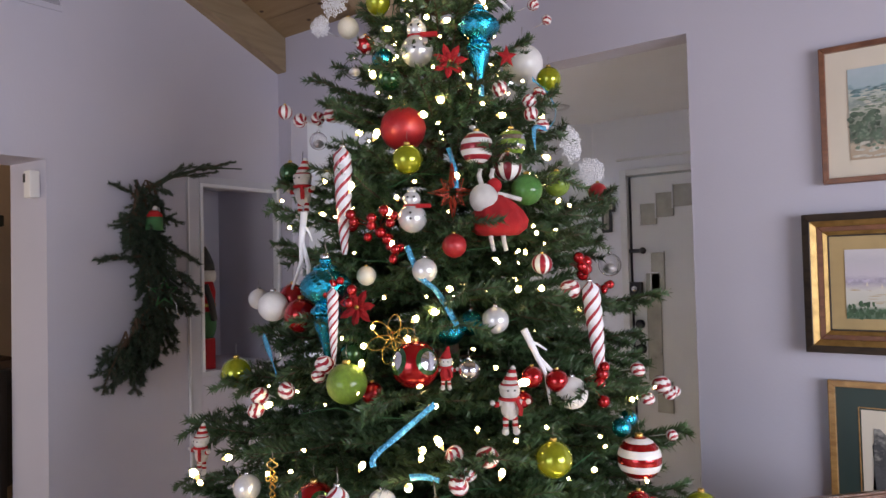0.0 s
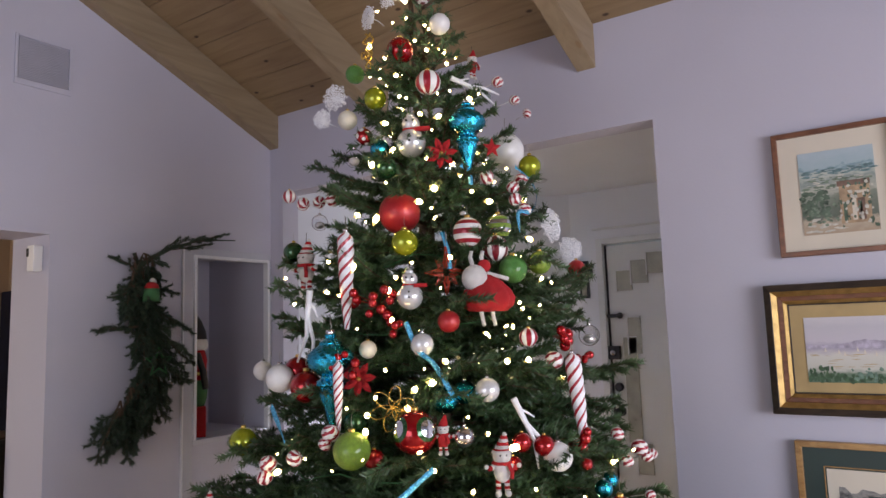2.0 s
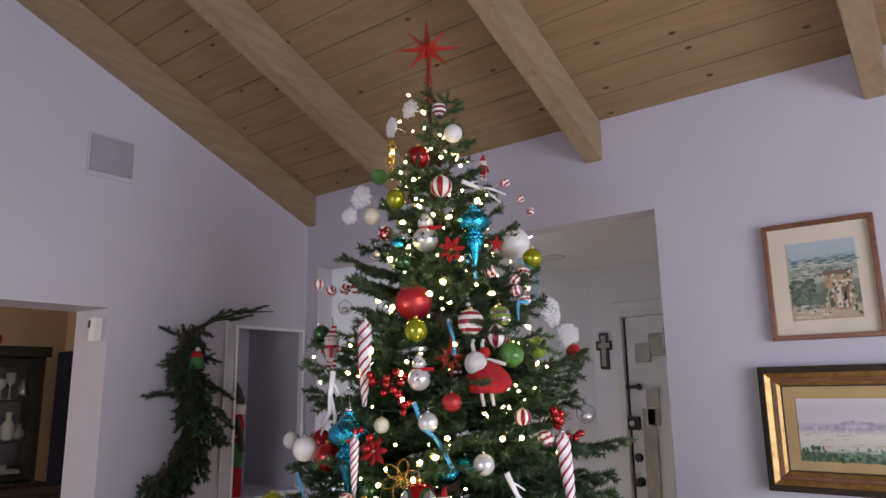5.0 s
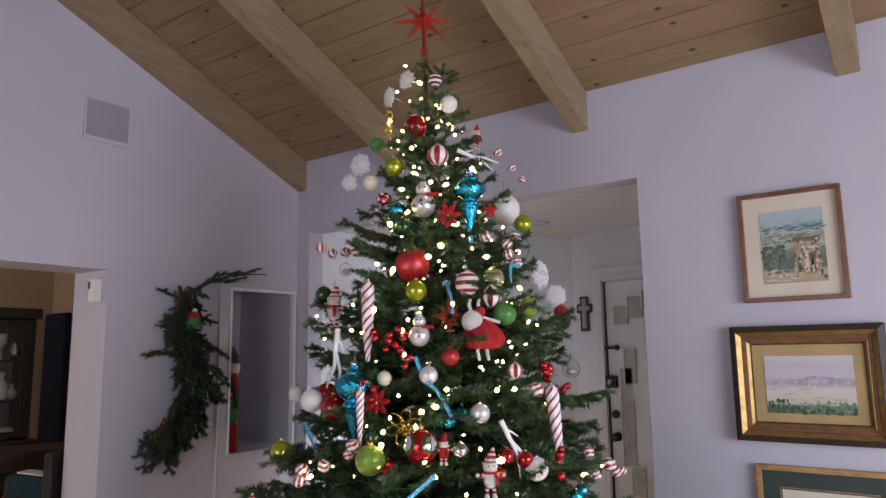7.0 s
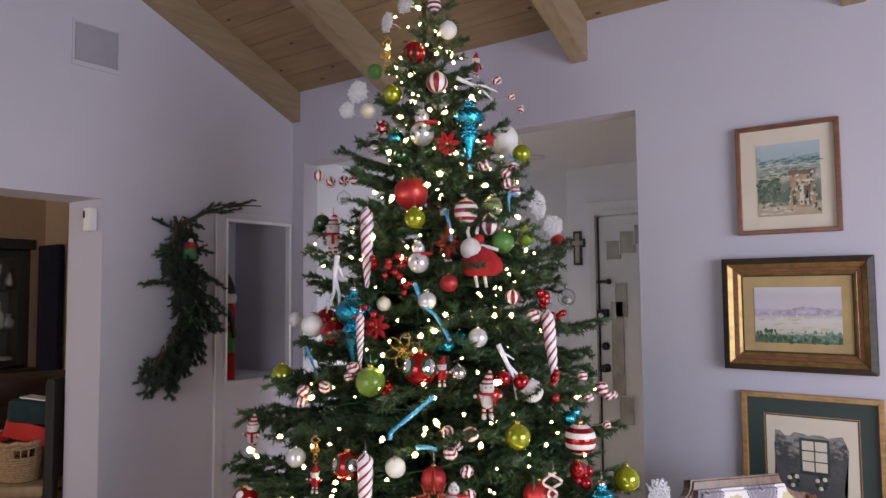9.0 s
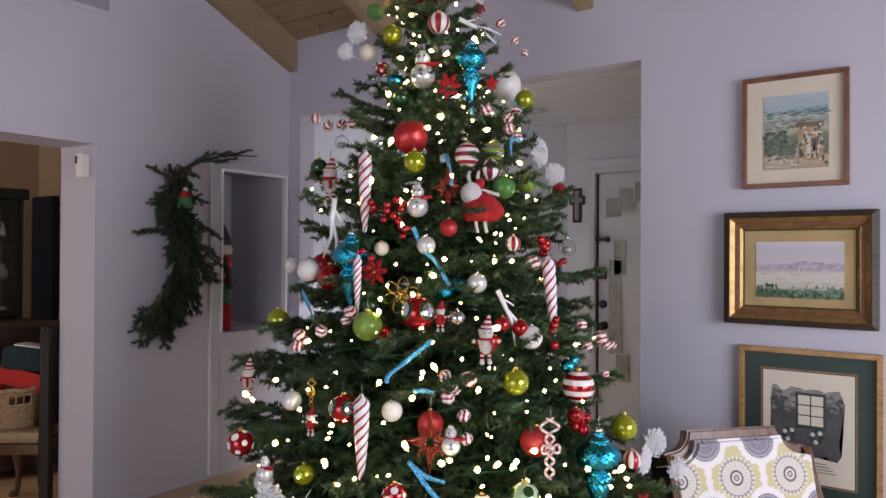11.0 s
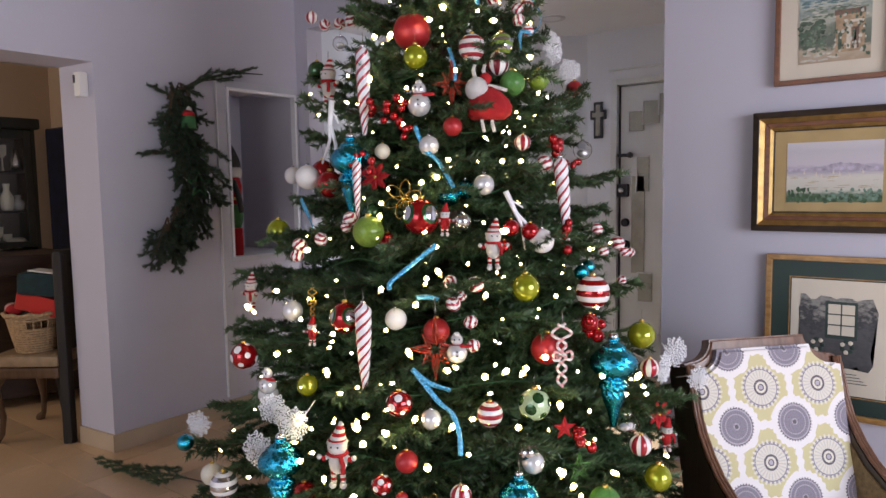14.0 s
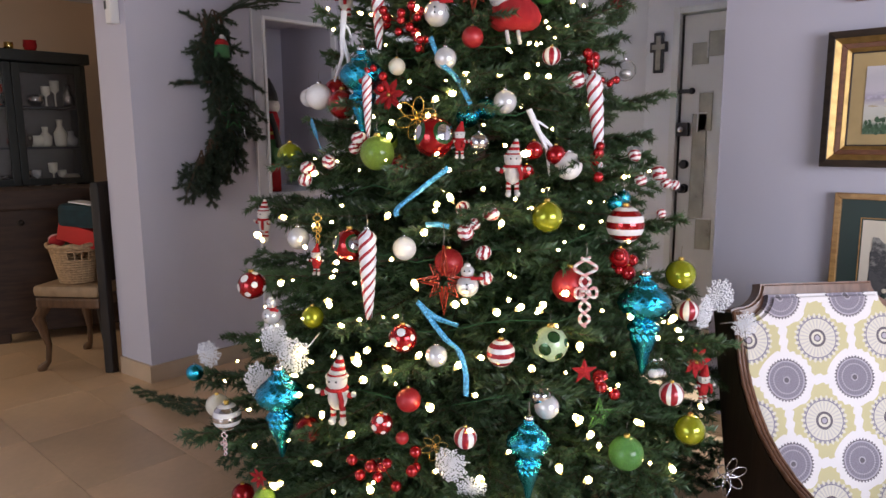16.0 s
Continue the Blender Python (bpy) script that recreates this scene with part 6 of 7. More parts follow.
for k in range(34):
    cy, cz = spine(k / 33 * 0.92)
    drift = -100 if k > 22 else -82
    for m in range(2):
        sprig(cy + g.uniform(-0.05, 0.05), cz, drift + g.uniform(-30, 30), g.uniform(0.65, 0.95), g.randrange(4))
    if k < 24:
        sprig(cy, cz, g.uniform(-62, -25), g.uniform(0.45, 0.8), k % 2)
        sprig(cy, cz, g.uniform(205, 245), g.uniform(0.45, 0.75), k % 2)
for heading, cy, cz, size, which in ((182, -0.07, 0.05, 1.05, 0), (155, -0.06, 0.34, 0.75, 1), (112, -0.07, 0.34, 0.4, 0), (200, -0.08, 0.24, 0.7, 1), (-34, 0.06, 0.12, 1.0, 0), (-20, 0.0, 0.26, 0.75, 1), (10, 0.0, 0.20, 0.6, 0)):
    sprig(cy, cz, heading, size, which)
for k in range(11):
    cy, cz = spine(0.62 + 0.03 * k)
    sprig(cy, cz, -74 - 5 * k + g.uniform(-4, 4), g.uniform(0.8, 1.0), 2 + k % 2)
for k in range(7):
    sprig(-0.05 + 0.065 * k, 0.385 + 0.024 * k, 20 - 4 * k, 0.95 - 0.07 * k, k % 2, 0.5)
sprig(0.12, 0.45, 12, 0.85, 2, 0.25)
sprig(0.24, 0.50, 4, 0.85, 3, 0.2)
part("core", tube(bmesh.new(), [(0, 0.54, 0.537), (0, 0.3, 0.52), (0, 0.1, 0.45), (0, -0.05, 0.36), (0, -0.05, 0.18), (0, 0.01, -0.08), (0, -0.14, -0.40)], [0.003, 0.005, 0.01, 0.016, 0.018, 0.014, 0.005], 8), SWAG_GREEN, swag)
bm = bmesh.new()
ball(bm, (0, 0, 0), 0.045, 16, 0, (1, 1, 0.85))
lathe([(0.05, -0.08), (0.046, -0.03), (0.044, 0.0)], 16, bm, (0, 0, 0), 1)
ball(bm, (0.01, 0, 0.045), 0.016, 12, 2)
ob = part("bell_ornament", bm, [ORN["felt_red"], ORN["fabric_green"], ORN["plush_white"]])
ob.matrix_basis = pose(LX + 0.13, 1.930, 1.795) @ Matrix.Scale(0.85, 4)
tagged(ob, "small red and green felt bell on the swag", "ornament")
star_two = tagged(part("wire_star", tube(bmesh.new(), [(0.0, (0.075 if k % 2 == 0 else 0.03) * math.sin(math.pi * k / 5), (0.075 if k % 2 == 0 else 0.03) * math.cos(math.pi * k / 5)) for k in range(11)], 0.006, 5), ORN["fabric_green"]), "small green star on the swag", "ornament")
star_two.matrix_basis = pose(LX + 0.12, 1.985, 1.4175)
tagged(part("silver_garland", tube(bmesh.new(), [(LX + 0.12 + 0.01 * math.sin(k), 1.884 + 0.012 * k + 0.01 * math.sin(k * 2.1), 1.46 - 0.03 * math.sin(k * 0.5) - (0.02 * max(0, k - 8))) for k in range(16)], 0.0025, 5), ORN["silver"]), "thin silver bead strand on the swag", "garland")

# ---- armchair ----
CHAIR_WOOD = wood_mat("rosy_chair_wood", (0.10, 0.045, 0.025), (0.20, 0.10, 0.06), (14, 14, 1.5), 0.3, 0.0, 0.1)
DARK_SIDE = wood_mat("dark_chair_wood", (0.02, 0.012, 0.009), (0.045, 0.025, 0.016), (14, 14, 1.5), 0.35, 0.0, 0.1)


def medallion_mat():
    """White cloth printed with a half-drop of large ochre medallions and smaller grey ones."""
    m = bpy.data.materials.new("medallion_cloth")
    m.use_nodes = True
    n, l = m.node_tree.nodes, m.node_tree.links
    b = n["Principled BSDF"]
    b.inputs["Roughness"].default_value = 0.75
    tc, sep = n.new("ShaderNodeTexCoord"), n.new("ShaderNodeSeparateXYZ")
    l.new(tc.outputs["Object"], sep.inputs[0])

    def op(kind, a, c=None, d=None):
        node = n.new("ShaderNodeMath")
        node.operation = kind
        for i, v in enumerate((a, c, d)):
            if v is None:
                continue
            if isinstance(v, (int, float)):
                node.inputs[i].default_value = v
            else:
                l.new(v, node.inputs[i])
        return node.outputs[0]

    def polar(ox, oz):
        u = op("SUBTRACT", op("FRACT", op("MULTIPLY_ADD", sep.outputs["X"], 1 / 0.222, ox)), 0.5)
        v = op("SUBTRACT", op("FRACT", op("MULTIPLY_ADD", sep.outputs["Z"], 1 / 0.2415, oz)), 0.5)
        u, v = op("MULTIPLY", u, 0.222), op("MULTIPLY", v, 0.25)
        r = op("SQRT", op("ADD", op("MULTIPLY", u, u), op("MULTIPLY", v, v)))
        return r, op("ARCTAN2", v, u), u, v

    def shade(value, stops):
        ramp = n.new("ShaderNodeValToRGB")
        ramp.color_ramp.interpolation = "CONSTANT"
        set_stops(ramp, stops)
        l.new(value, ramp.inputs[0])
        return ramp.outputs[0]

    def mix(fac, under, over):
        node = n.new("ShaderNodeMixRGB")
        for socket, v in (("Fac", fac), ("Color1", under), ("Color2", over)):
            if isinstance(v, tuple):
                node.inputs[socket].default_value = (*v, 1)
            elif isinstance(v, (int, float)):
                node.inputs[socket].default_value = v
            else:
                l.new(v, node.inputs[socket])
        return node.outputs[0]

    white, ochre, grey, lilac, dark = (0.80, 0.76, 0.76), (0.60, 0.54, 0.30), (0.27, 0.245, 0.30), (0.46, 0.42, 0.47), (0.14, 0.12, 0.14)
    cream = (0.70, 0.66, 0.56)
    r, a, u, v = polar(0.374, 0.70)
    rd, ad, ud, vd = polar(0.874, 0.195)
    # ochre pads: a ragged-edged square round each large medallion, cut back by the small discs
    ragged = op("MULTIPLY", op("SINE", op("MULTIPLY", op("SUBTRACT", u, v), 190.0)), 0.003)
    inside = op("MULTIPLY", op("LESS_THAN", op("ADD", op("ABSOLUTE", u), ragged), 0.098), op("LESS_THAN", op("ADD", op("ABSOLUTE", v), ragged), 0.111))
    pad = op("MULTIPLY", inside, op("GREATER_THAN", op("ADD", rd, ragged), 0.088))
    colour = mix(pad, white, ochre)
    # large medallion: rings, fine spokes and a beaded border
    bead = op("SINE", op("MULTIPLY", a, 26.0))
    edge = op("MULTIPLY_ADD", bead, 0.004, r)
    disc = shade(r, [(0.0, lilac), (0.006, dark), (0.010, cream), (0.018, dark), (0.025, cream), (0.047, lilac), (0.050, cream), (0.055, grey), (0.059, cream), (0.083, cream)])
    spoke = op("MULTIPLY", op("GREATER_THAN", op("SINE", op("MULTIPLY", a, 26.0)), 0.45), op("MULTIPLY", op("GREATER_THAN", r, 0.029), op("LESS_THAN", r, 0.056)))
    disc = mix(op("MULTIPLY", spoke, 0.6), disc, lilac)
    border = op("MULTIPLY", op("GREATER_THAN", bead, 0.0), op("MULTIPLY", op("GREATER_THAN", r, 0.060), op("LESS_THAN", r, 0.070)))
    disc = mix(op("MULTIPLY", border, 0.9), disc, grey)
    colour = mix(op("LESS_THAN", edge, 0.072), colour, disc)
    # small grey disc with dark rays and a notched rim
    rim = op("MULTIPLY_ADD", op("SINE", op("MULTIPLY", ad, 38.0)), 0.003, rd)
    disc = shade(rd, [(0.0, dark), (0.006, lilac), (0.010, grey), (0.036, lilac), (0.040, grey), (0.052, lilac), (0.055, dark), (0.068, dark)])
    ray = op("MULTIPLY", op("GREATER_THAN", op("SINE", op("MULTIPLY", ad, 38.0)), 0.2), op("MULTIPLY", op("GREATER_THAN", rd, 0.009), op("LESS_THAN", rd, 0.052)))
    disc = mix(op("MULTIPLY", ray, 0.55), disc, dark)
    colour = mix(op("LESS_THAN", rim, 0.0635), colour, disc)
    l.new(colour, b.inputs["Base Color"])
    weave, bp = n.new("ShaderNodeTexNoise"), n.new("ShaderNodeBump")
    weave.inputs["Scale"].default_value = 600
    l.new(tc.outputs["Object"], weave.inputs["Vector"])
    bp.inputs["Strength"].default_value, bp.inputs["Distance"].default_value = 0.3, 0.002
    l.new(weave.outputs["Fac"], bp.inputs["Height"])
    l.new(bp.outputs[0], b.inputs["Normal"])
    return m


CLOTH = medallion_mat()
# local frame: x along the back from its left post, -y the way it faces, z up; the back leans
armchair = thing("armchair", pose(-0.345, 1.995, 0, 0, 0, 48), "carved wood armchair with medallion-print upholstered back", "armchair")
RECLINE = Matrix.Translation((0, -0.06, 0.105)) @ Matrix.Rotation(radians(-15), 4, "X")


def leaned(bm):
    bmesh.ops.transform(bm, matrix=RECLINE, verts=bm.verts[:])
    return bm


def back_outline(inset, top):
    """Half-shield: level crest, scooped shoulders, tapering sides."""
    W, H = 0.593, 0.75
    pts = [(0.03 + inset, 0.0 + inset), (W - 0.03 - inset, 0.0 + inset), (W - 0.012 - inset, 0.22), (W - 0.004 - inset, 0.42), (W - inset, H - 0.078 - top), (W - 0.030 - inset * 0.6, H - 0.072 - top)]
    for k in range(9):
        a = math.pi / 2 * k / 8
        pts.append((W - 0.030 - inset * 0.6 - 0.088 * math.sin(a), H - 0.072 - top + 0.072 * (1 - math.cos(a))))
    for k in range(9):
        a = math.pi / 2 * (1 - k / 8)
        pts.append((0.026 + inset * 0.6 + 0.078 * math.sin(a), H - 0.072 - top + 0.072 * (1 - math.cos(a))))
    pts += [(0.0 + inset, H - 0.078 - top), (0.004 + inset, 0.42), (0.012 + inset, 0.22)]
    return pts


def shield(inset, y0, y1, bevel, top=None):
    bm = bmesh.new()
    pts = back_outline(inset, inset if top is None else top)
    a = [bm.verts.new((x, y0, z)) for x, z in pts]
    c = [bm.verts.new((x, y1, z)) for x, z in pts]
    bm.faces.new(a)
    bm.faces.new(c[::-1])
    for i in range(len(pts)):
        j = (i + 1) % len(pts)
        bm.faces.new((a[j], a[i], c[i], c[j]))
    bmesh.ops.recalc_face_normals(bm, faces=bm.faces[:])
    rim = [e for e in bm.edges if abs(e.verts[0].co.y - y0) < 1e-6 and abs(e.verts[1].co.y - y0) < 1e-6]
    bmesh.ops.bevel(bm, geom=rim, offset=bevel, segments=3, affect="EDGES")
    return bm


part("back_frame", leaned(shield(0.0, -0.02, 0.035, 0.008)), CHAIR_WOOD, armchair, "carved rosy brown frame")
part("back_cushion", leaned(shield(0.008, -0.055, 0.0, 0.012, 0.036)), CLOTH, armchair, "white cloth with ochre and grey medallions")
WOVEN = mat("brown_woven_cloth", (0.20, 0.135, 0.06), 0.8, spread=0.6, scale=55, bump=0.5, bscale=220, fine=0.4)
SWEEP = [(0.088, 0.752), (0.062, 0.69), (0.036, 0.61), (0.004, 0.545), (-0.045, 0.485), (-0.10, 0.435), (-0.17, 0.395), (-0.25, 0.365), (-0.36, 0.345), (-0.50, 0.335)]


def wing(x0, x1, inset):
    """A side panel whose front edge sweeps forward from the shoulder into an arm."""
    bm = bmesh.new()
    outline = [(y + inset * 0.7, z - inset * 0.7) for y, z in SWEEP] + [(-0.53 + inset, 0.30), (-0.53 + inset, 0.10), (0.03, 0.10), (0.20 - inset * 0.5, 0.742 - inset)]
    a = [bm.verts.new((x0, y, z)) for y, z in outline]
    c = [bm.verts.new((x1, y, z)) for y, z in outline]
    bm.faces.new(a)
    bm.faces.new(c[::-1])
    for k in range(len(outline)):
        m = (k + 1) % len(outline)
        bm.faces.new((a[m], a[k], c[k], c[m]))
    bmesh.ops.recalc_face_normals(bm, faces=bm.faces[:])
    return bm


for x0, x1, inner in ((-0.006, 0.028, 0.028), (0.567, 0.601, 0.561)):
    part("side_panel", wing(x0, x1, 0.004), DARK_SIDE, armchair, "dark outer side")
    for k in range(3):
        x = x0 + 0.006 + 0.011 * k
        bm = tube(bmesh.new(), [(x, y - 0.004, z + 0.003) for y, z in SWEEP], 0.0062, 8)
        part("reeding", bm, CHAIR_WOOD, armchair)
    part("side_lining", wing(inner, inner + 0.006, 0.03), WOVEN, armchair, "brown woven inner lining")
part("seat_rail", boxed((0.035, -0.58, 0.06), (0.558, -0.02, 0.125), 0.012), CHAIR_WOOD, armchair)
part("seat_cushion", boxed((0.037, -0.575, 0.126), (0.556, -0.12, 0.18), 0.024), CLOTH, armchair, "medallion-print seat")
for lx, ly in ((0.07, -0.55), (0.53, -0.55), (0.10, -0.04), (0.50, -0.04)):
    part("leg", lathe([(0.02, 0.0), (0.026, 0.02), (0.02, 0.05), (0.03, 0.075)], 12, None, (lx, ly, 0)), CHAIR_WOOD, armchair)

# ---- dining room things ----
PALE_WOOD = wood_mat("worn_chair_wood", (0.07, 0.035, 0.018), (0.14, 0.075, 0.038), (12, 12, 2), 0.4, 0.0, 0.1)
TAN_CLOTH = mat("tan_striped_cloth", (0.33, 0.225, 0.13), 0.7, spread=0.25, scale=18, bump=0.4, bscale=250)
EBONY = wood_mat("ebony_wood", (0.008, 0.006, 0.005), (0.018, 0.012, 0.009), (12, 12, 2), 0.6, 0.0, 0.1)
dchair = thing("dining_chair", pose(-3.729, 1.544, 0, 0, 0, 126) @ Matrix.Diagonal((1, 1, 1.03, 1)), "side chair with cabriole legs and tan striped seat", "chair")
part("seat_rail", boxed((-0.23, -0.02, 0.36), (0.23, 0.36, 0.42), 0.015), PALE_WOOD, dchair)
seat = part("seat", boxed((-0.235, -0.02, 0.42), (0.235, 0.37, 0.485), 0.028), TAN_CLOTH, dchair)
for lx in (-0.19, 0.19):
    part("leg", tube(bmesh.new(), [(lx, 0.32, 0.38), (lx * 1.12, 0.36, 0.30), (lx, 0.33, 0.14), (lx * 1.02, 0.34, 0.05), (lx * 1.1, 0.37, 0.015), (lx * 1.1, 0.38, 0.0)], [0.035, 0.034, 0.017, 0.015, 0.026, 0.022], 10), PALE_WOOD, dchair)
    part("leg", tube(bmesh.new(), [(lx, 0.0, 0.40), (lx, -0.02, 0.2), (lx, -0.06, 0.0)], [0.026, 0.022, 0.02], 8), EBONY, dchair)
    part("back_post", boxed((lx - 0.03, -0.065, 0.0), (lx + 0.03, -0.015, 1.02), 0.008), EBONY, dchair)
part("back_panel", boxed((-0.16, -0.055, 0.5), (0.16, -0.025, 1.0), 0.008), EBONY, dchair, "dark wooden back")
part("top_rail", boxed((-0.22, -0.062, 0.97), (0.22, -0.018, 1.04), 0.012), EBONY, dchair)

WICKER = mat("pale_wicker", (0.46, 0.30, 0.16), 0.7, spread=0.3, scale=60, bump=0.3, bscale=150)
BX, BYY = -3.85, 1.385
basket = thing("wicker_basket", pose(BX, BYY, 0.501, 0, 0, 140) @ Matrix.Scale(0.84, 4), "pale woven wicker basket with cut handles", "basket")
for k in range(15):
    first, last = (30, 72) if 10 <= k <= 12 else (0, 48)
    zz = 0.008 + 0.0165 * k
    rr = 0.125 + 0.055 * (zz / 0.25)
    pts = [(rr * 1.12 * math.cos(2 * math.pi * i / 48), rr * (1 + 0.012 * (1 if (i + k) % 2 else -1)) * 0.95 * math.sin(2 * math.pi * i / 48), zz) for i in range(first, last + 1)]
    part("weaver", tube(bmesh.new(), pts, 0.0085, 5), WICKER, basket)
part("rim", tube(bmesh.new(), [(0.19 * 1.12 * math.cos(2 * math.pi * i / 40), 0.19 * 0.95 * math.sin(2 * math.pi * i / 40), 0.258 + 0.006 * math.sin(i * 1.57)) for i in range(41)], 0.015, 7), WICKER, basket, "braided rim")
for k in range(24):
    a = 2 * math.pi * k / 24
    part("stake", tube(bmesh.new(), [(0.127 * 1.12 * math.cos(a), 0.127 * 0.95 * math.sin(a), 0.0), (0.184 * 1.12 * math.cos(a), 0.184 * 0.95 * math.sin(a), 0.255)], 0.005, 5), WICKER, basket)
part("base", lathe([(0.12, 0.002), (0.125, 0.012)], 24), WICKER, basket)
GIFT = mat("red_wrapping_paper", (0.55, 0.03, 0.025), 0.35, spread=0.1, scale=5)
ob = part("gift_box", boxed((-0.13, -0.06, -0.05), (0.13, 0.06, 0.05), 0.004), GIFT)
ob.matrix_basis = pose(BX + 0.07, BYY + 0.02, 0.765, 0, 14, 35)
tagged(ob, "red wrapped gift box in the basket", "gift box")
ob = part("folded_cloth", boxed((-0.14, -0.09, -0.065), (0.14, 0.09, 0.065), 0.03), mat("dark_teal_cloth", (0.01, 0.03, 0.035), 0.9, spread=0.3, scale=20))
ob.matrix_basis = pose(BX + 0.08, BYY + 0.05, 0.875, 0, 4, 35)
tagged(ob, "dark teal folded cloth on the gift box", "cloth")
ob = part("paper_sheet", boxed((-0.09, -0.05, -0.004), (0.09, 0.05, 0.004), 0.002), ORN["white"])
ob.matrix_basis = pose(BX + 0.10, BYY + 0.04, 0.947, 0, 6, 30)
tagged(ob, "white paper lying on the dark cloth", "paper")
for dx, dy, dz, look_name in ((-0.09, -0.05, 0.725, "fabric_green"), (-0.11, -0.02, 0.72, "plush_white"), (-0.05, -0.09, 0.722, "felt_red"), (-0.12, -0.07, 0.722, "pink")):
    ob = part("ribbon_ball", ball(bmesh.new(), (0, 0, 0), 0.042, 14, 0, (1.2, 1, 0.8)), ORN[look_name])
    ob.matrix_basis = pose(BX + dx, BYY + dy, dz + 0.01)
    tagged(ob, "small crumpled bundle of wrapping ribbon", "ribbon", "bundles in the basket")

BROWN = wood_mat("brown_cabinet_wood", (0.026, 0.013, 0.008), (0.055, 0.028, 0.016), (2, 12, 12), 0.65, 0.0, 0.1)
chest = thing("wooden_chest", pose(-4.52, 1.53, 0, 0, 0, 68.8), "dark brown wooden chest behind the chair", "chest")
part("body", boxed((-0.42, 0, 0.06), (0.42, 0.36, 0.86), 0.008), BROWN, chest)
part("top_board", boxed((-0.45, -0.03, 0.86), (0.45, 0.38, 0.99), 0.015), BROWN, chest)
for lx in (-0.38, 0.38):
    for ly in (0.04, 0.32):
        part("foot", boxed((lx - 0.035, ly - 0.035, 0), (lx + 0.035, ly + 0.035, 0.06), 0.006), BROWN, chest)
part("knob", ball(bmesh.new(), (-0.22, -0.015, 0.78), 0.02, 12), EBONY, chest)

HUTCH = mat("dark_green_grey_paint", (0.018, 0.024, 0.024), 0.5, spread=0.3, scale=6, bump=0.2, bscale=40)
PANE_GLASS = glass_mat("cabinet_glass", (0.96, 0.97, 0.97), 0.0, 1.45)
HUTCH_LOW = mat("blue_grey_paint", (0.10, 0.11, 0.125), 0.55, spread=0.3, scale=6, bump=0.2, bscale=40)
hutch = thing("china_hutch", pose(-5.62, 0.62, 0, 0, 0, 90), "dark painted china hutch with glass doors and dishes", "hutch")
# local: x along the front (world +y), +y into the wall (world -x)
part("base_cabinet", boxed((0, 0, 0.08), (1.62, 0.46, 0.88), 0.006), HUTCH_LOW, hutch, "worn blue-grey lower cabinet")
part("plinth", boxed((0.03, 0.03, 0), (1.59, 0.43, 0.08)), HUTCH_LOW, hutch)
part("worktop", boxed((-0.02, -0.03, 0.88), (1.64, 0.47, 0.93), 0.008), BROWN, hutch)
part("upper_back", boxed((0.02, 0.42, 0.93), (1.60, 0.45, 1.9)), mat("hutch_lining", (0.15, 0.14, 0.13), 0.6, spread=0.2, scale=4), hutch, "pale lining")
for sx in (0.02, 1.57):
    part("upper_side", boxed((sx, 0.10, 0.93), (sx + 0.03, 0.42, 1.9)), HUTCH, hutch)
part("crown", boxed((-0.01, 0.06, 1.9), (1.63, 0.45, 1.985), 0.012), HUTCH, hutch)
for zz in (1.23, 1.55):
    part("shelf", boxed((0.05, 0.13, zz), (1.57, 0.42, zz + 0.018)), HUTCH, hutch)
for k in range(3):
    x0 = 0.05 + 0.507 * k
    leaf = part("glass_door", boxed((x0, 0.095, 0.95), (x0 + 0.055, 0.122, 1.89), 0.004), HUTCH, hutch)
    part("stile", boxed((x0 + 0.447, 0.095, 0.95), (x0 + 0.502, 0.122, 1.89), 0.004), HUTCH, leaf)
    part("rail", boxed((x0 + 0.055, 0.097, 1.82), (x0 + 0.447, 0.12, 1.89), 0.004), HUTCH, leaf)
    part("rail", boxed((x0 + 0.055, 0.097, 0.95), (x0 + 0.447, 0.12, 1.0), 0.004), HUTCH, leaf)
    pane = part("pane", boxed((x0 + 0.055, 0.106, 1.0), (x0 + 0.447, 0.110, 1.82)), PANE_GLASS, leaf, "clear reflecting glass")
    pane.visible_shadow = False
    low = part("cupboard_door", boxed((x0, -0.012, 0.13), (x0 + 0.49, -0.001, 0.85), 0.006), HUTCH_LOW, hutch)
    part("knob", ball(bmesh.new(), (x0 + 0.44, -0.03, 0.5), 0.017, 10), IRON, low)
g = random.Random(17)
DISH = [ORN["pearl"], ORN["silver"], ORN["silver"], CLEAR, CLEAR, ORN["silver"], ORN["copper_red"], ORN["ivory"]]
for zz in (0.932, 1.249, 1.569):
    for k in range(17):
        px, py = 0.10 + 0.088 * k + g.uniform(-0.02, 0.02), g.uniform(0.2, 0.34)
        kind_no = g.randrange(3)
        hh = g.uniform(0.09, 0.22)
        if kind_no == 0:
            bm, nm, lb = lathe([(0.03, 0), (0.045, 0.02), (0.05, hh * 0.5), (0.02, hh * 0.75), (0.026, hh)], 14), "vase", "small glazed vase on a hutch shelf"
        elif kind_no == 1:
            bm, nm, lb = lathe([(0.03, 0), (0.006, 0.012), (0.006, hh * 0.5), (0.032, hh * 0.62), (0.036, hh)], 14), "goblet", "stemmed glass goblet on a hutch shelf"
        else:
            bm, nm, lb = lathe([(0.03, 0), (0.06, 0.03), (0.065, 0.07), (0.045, 0.09)], 16), "bowl", "small round bowl on a hutch shelf"
        ob = part(nm, bm, g.choice(DISH))
        ob.matrix_basis = pose(-5.62, 0.62, 0, 0, 0, 90) @ pose(px, py, zz)
        tagged(ob, lb, nm, "dishes in the hutch")
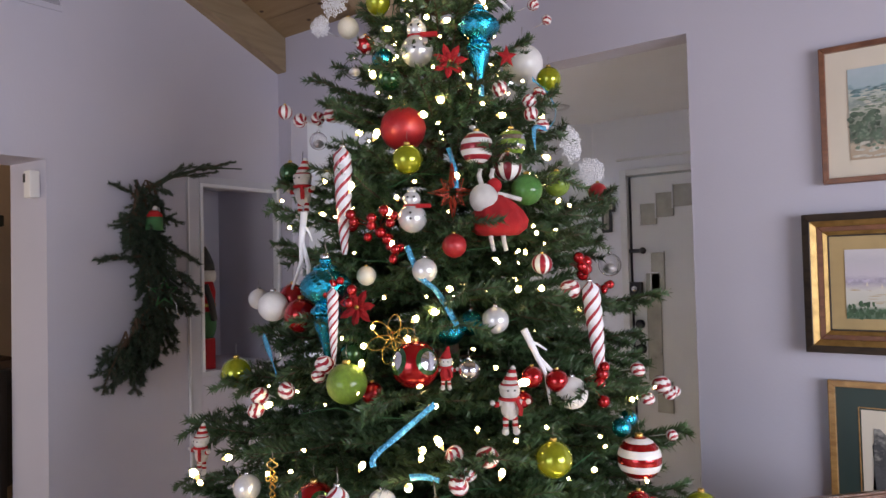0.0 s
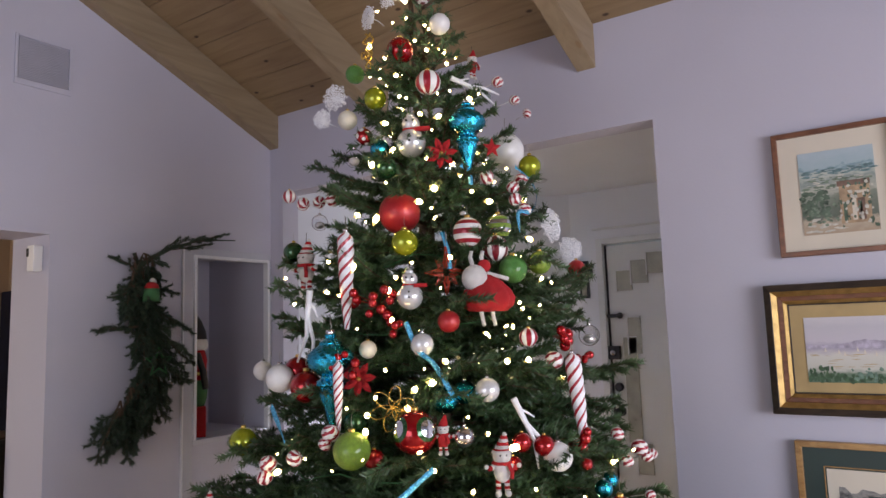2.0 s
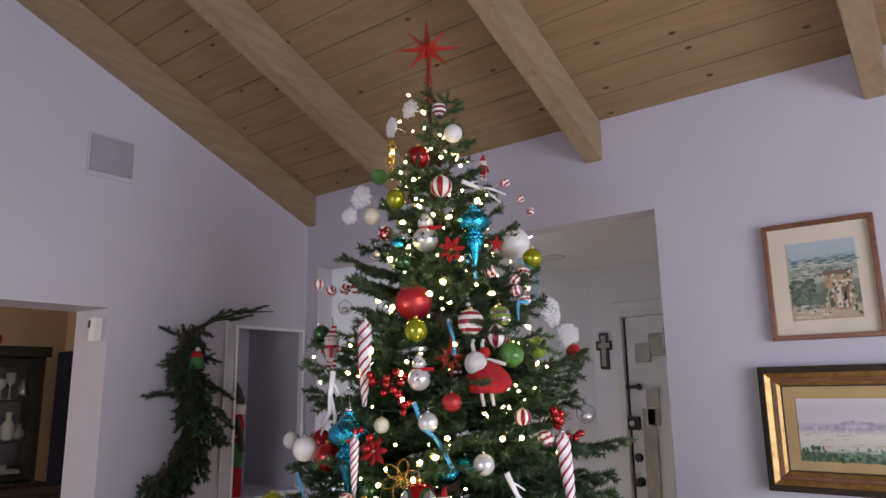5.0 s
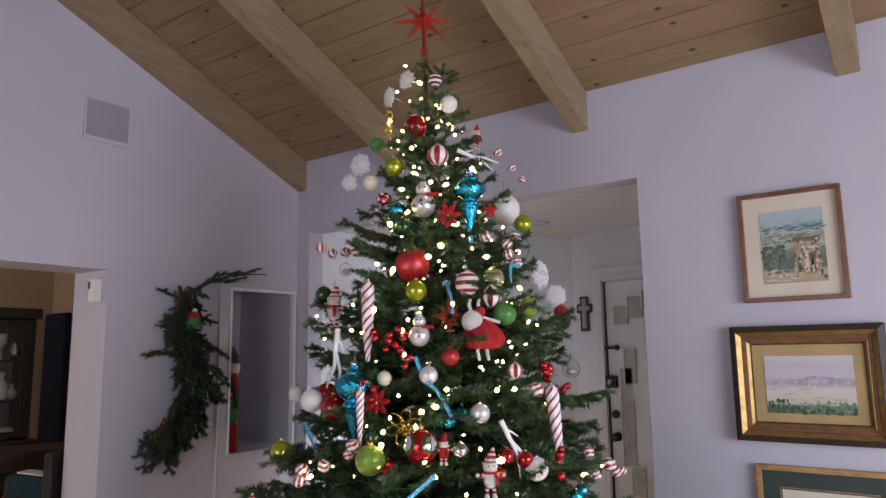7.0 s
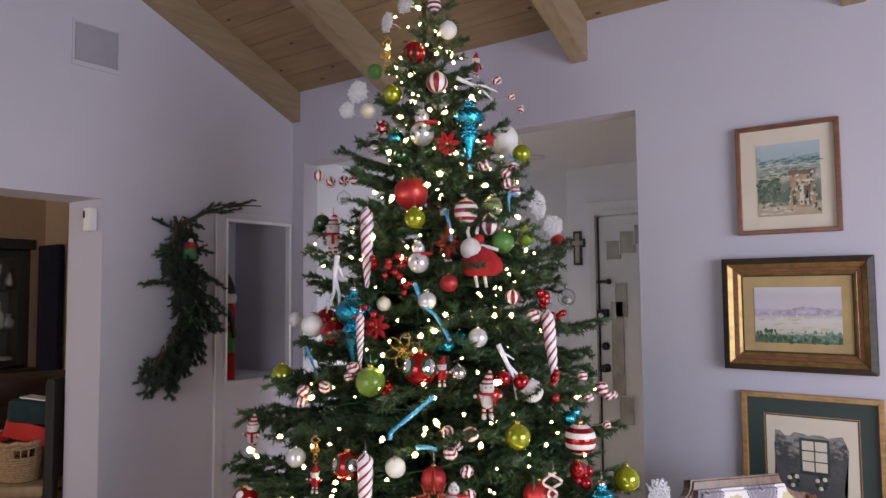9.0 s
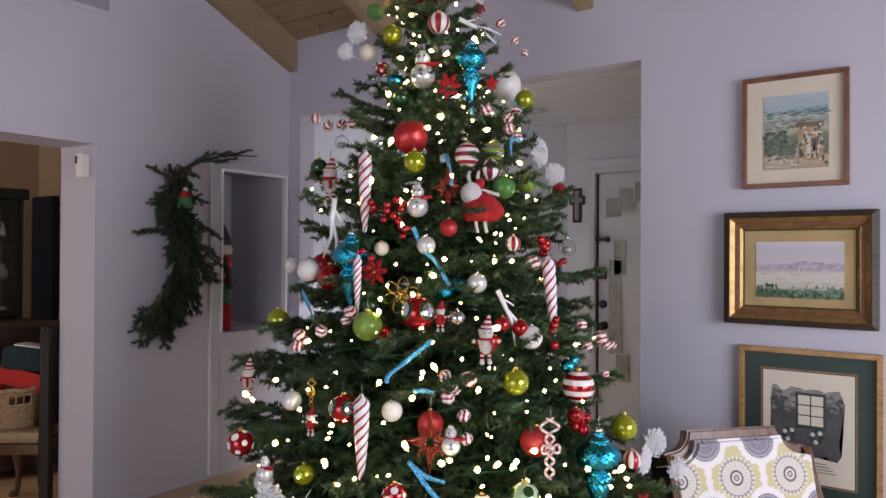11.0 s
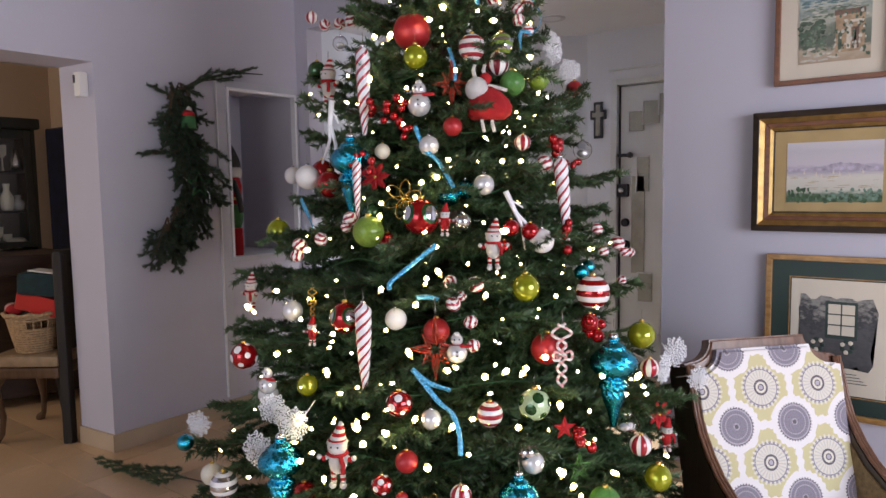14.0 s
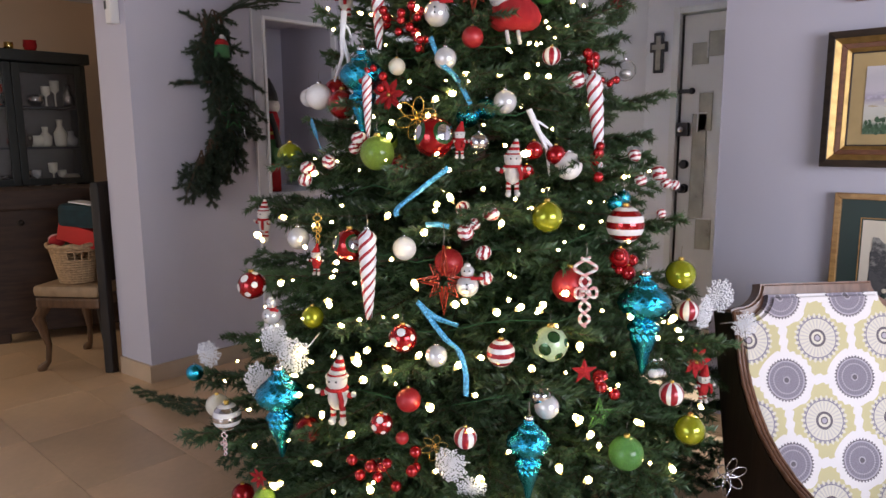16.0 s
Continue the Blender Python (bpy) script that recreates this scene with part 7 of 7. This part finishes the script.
for px, look_name, r in ((1.25, "felt_red", 0.05), (1.1, "gold", 0.035), (0.95, "copper_red", 0.06), (0.6, "dark_green", 0.06)):
    ob = part("pot", lathe([(r * 0.7, 0), (r, r), (r * 0.9, 1.7 * r), (r, 1.8 * r)], 16), ORN[look_name])
    ob.matrix_basis = pose(-5.62, 0.62, 0, 0, 0, 90) @ pose(px, 0.22, 1.985)
    tagged(ob, "small round pot on top of the hutch", "pot", "pots on the hutch")
# thin navy slab filling the dark strip between hutch and opening
tagged(part("curtain", boxed((-6.84, 2.78, 0.0), (-6.42, 2.84, 2.01), 0.02), mat("navy_strip", (0.016, 0.02, 0.055), 0.9, spread=0.3, scale=8)), "dark navy upright panel against the dining room wall", "curtain")

# fallen fir sprig on the tiles, part of the lowest bough
ob = new("fir_sprig", BOUGHS[5][1])
ob.matrix_basis = pose(-2.40, 1.46, 0.055, 0, 3, 189) @ Matrix.Diagonal((1.05, 0.42, 0.7, 1))
tagged(ob, "loose green fir sprig lying over the tiles", "sprig")

# ---- floor tiles ----
TILES = {}


def tile_mesh(w, d):
    """One chamfered travertine tile of a given width and depth, its top at zero."""
    if (w, d) not in TILES:
        bm = boxed((-w / 2 + 0.0015, -d / 2 + 0.0015, -0.008), (w / 2 - 0.0015, d / 2 - 0.0015, 0.0), 0.001)
        TILES[w, d] = bpy.data.meshes.new("tile")
        bm.to_mesh(TILES[w, d])
        bm.free()
        TILES[w, d].materials.append(TILE)
    return TILES[w, d]


FLOOR = bpy.data.objects["floor"]
rng = random.Random(21)
py, row, edge_verts, edge_faces = -3.5, 0, [], []
while py < 4.35:
    depth = (0.41, 0.2, 0.41, 0.41, 0.2)[row % 5]
    px, first = -6.98, rng.uniform(0.15, 0.6)
    while px < 3.3:
        width = min(first or rng.choice((0.2, 0.41, 0.41, 0.5, 0.61)), 3.44 - px)
        first = 0
        cx, cy = px + width / 2, py + depth / 2
        px += width
        if -5.6 < cx < 0.9 and -1.3 < cy and cy + depth / 2 < 2.82:
            ob = new("tile", tile_mesh(width, depth))
            ob.parent = FLOOR
            ob.matrix_basis = pose(cx, cy, 0)
        else:
            k, hw, hd = len(edge_verts), width / 2 - 0.0015, depth / 2 - 0.0015
            edge_verts += [(cx + sx * hw, cy + sy * hd, sz) for sz in (-0.008, 0.0) for sx, sy in ((-1, -1), (1, -1), (1, 1), (-1, 1))]
            edge_faces += [(k + 4, k + 5, k + 6, k + 7)] + [(k + i, k + (i + 1) % 4, k + 4 + (i + 1) % 4, k + 4 + i) for i in range(4)]
    py += depth
    row += 1
far_tiles = bpy.data.meshes.new("far_tiles")
far_tiles.from_pydata(edge_verts, [], edge_faces)
far_tiles.materials.append(TILE)
ob = new("far_tiles", far_tiles)
ob.parent = FLOOR
ob["kind"] = "stuff"
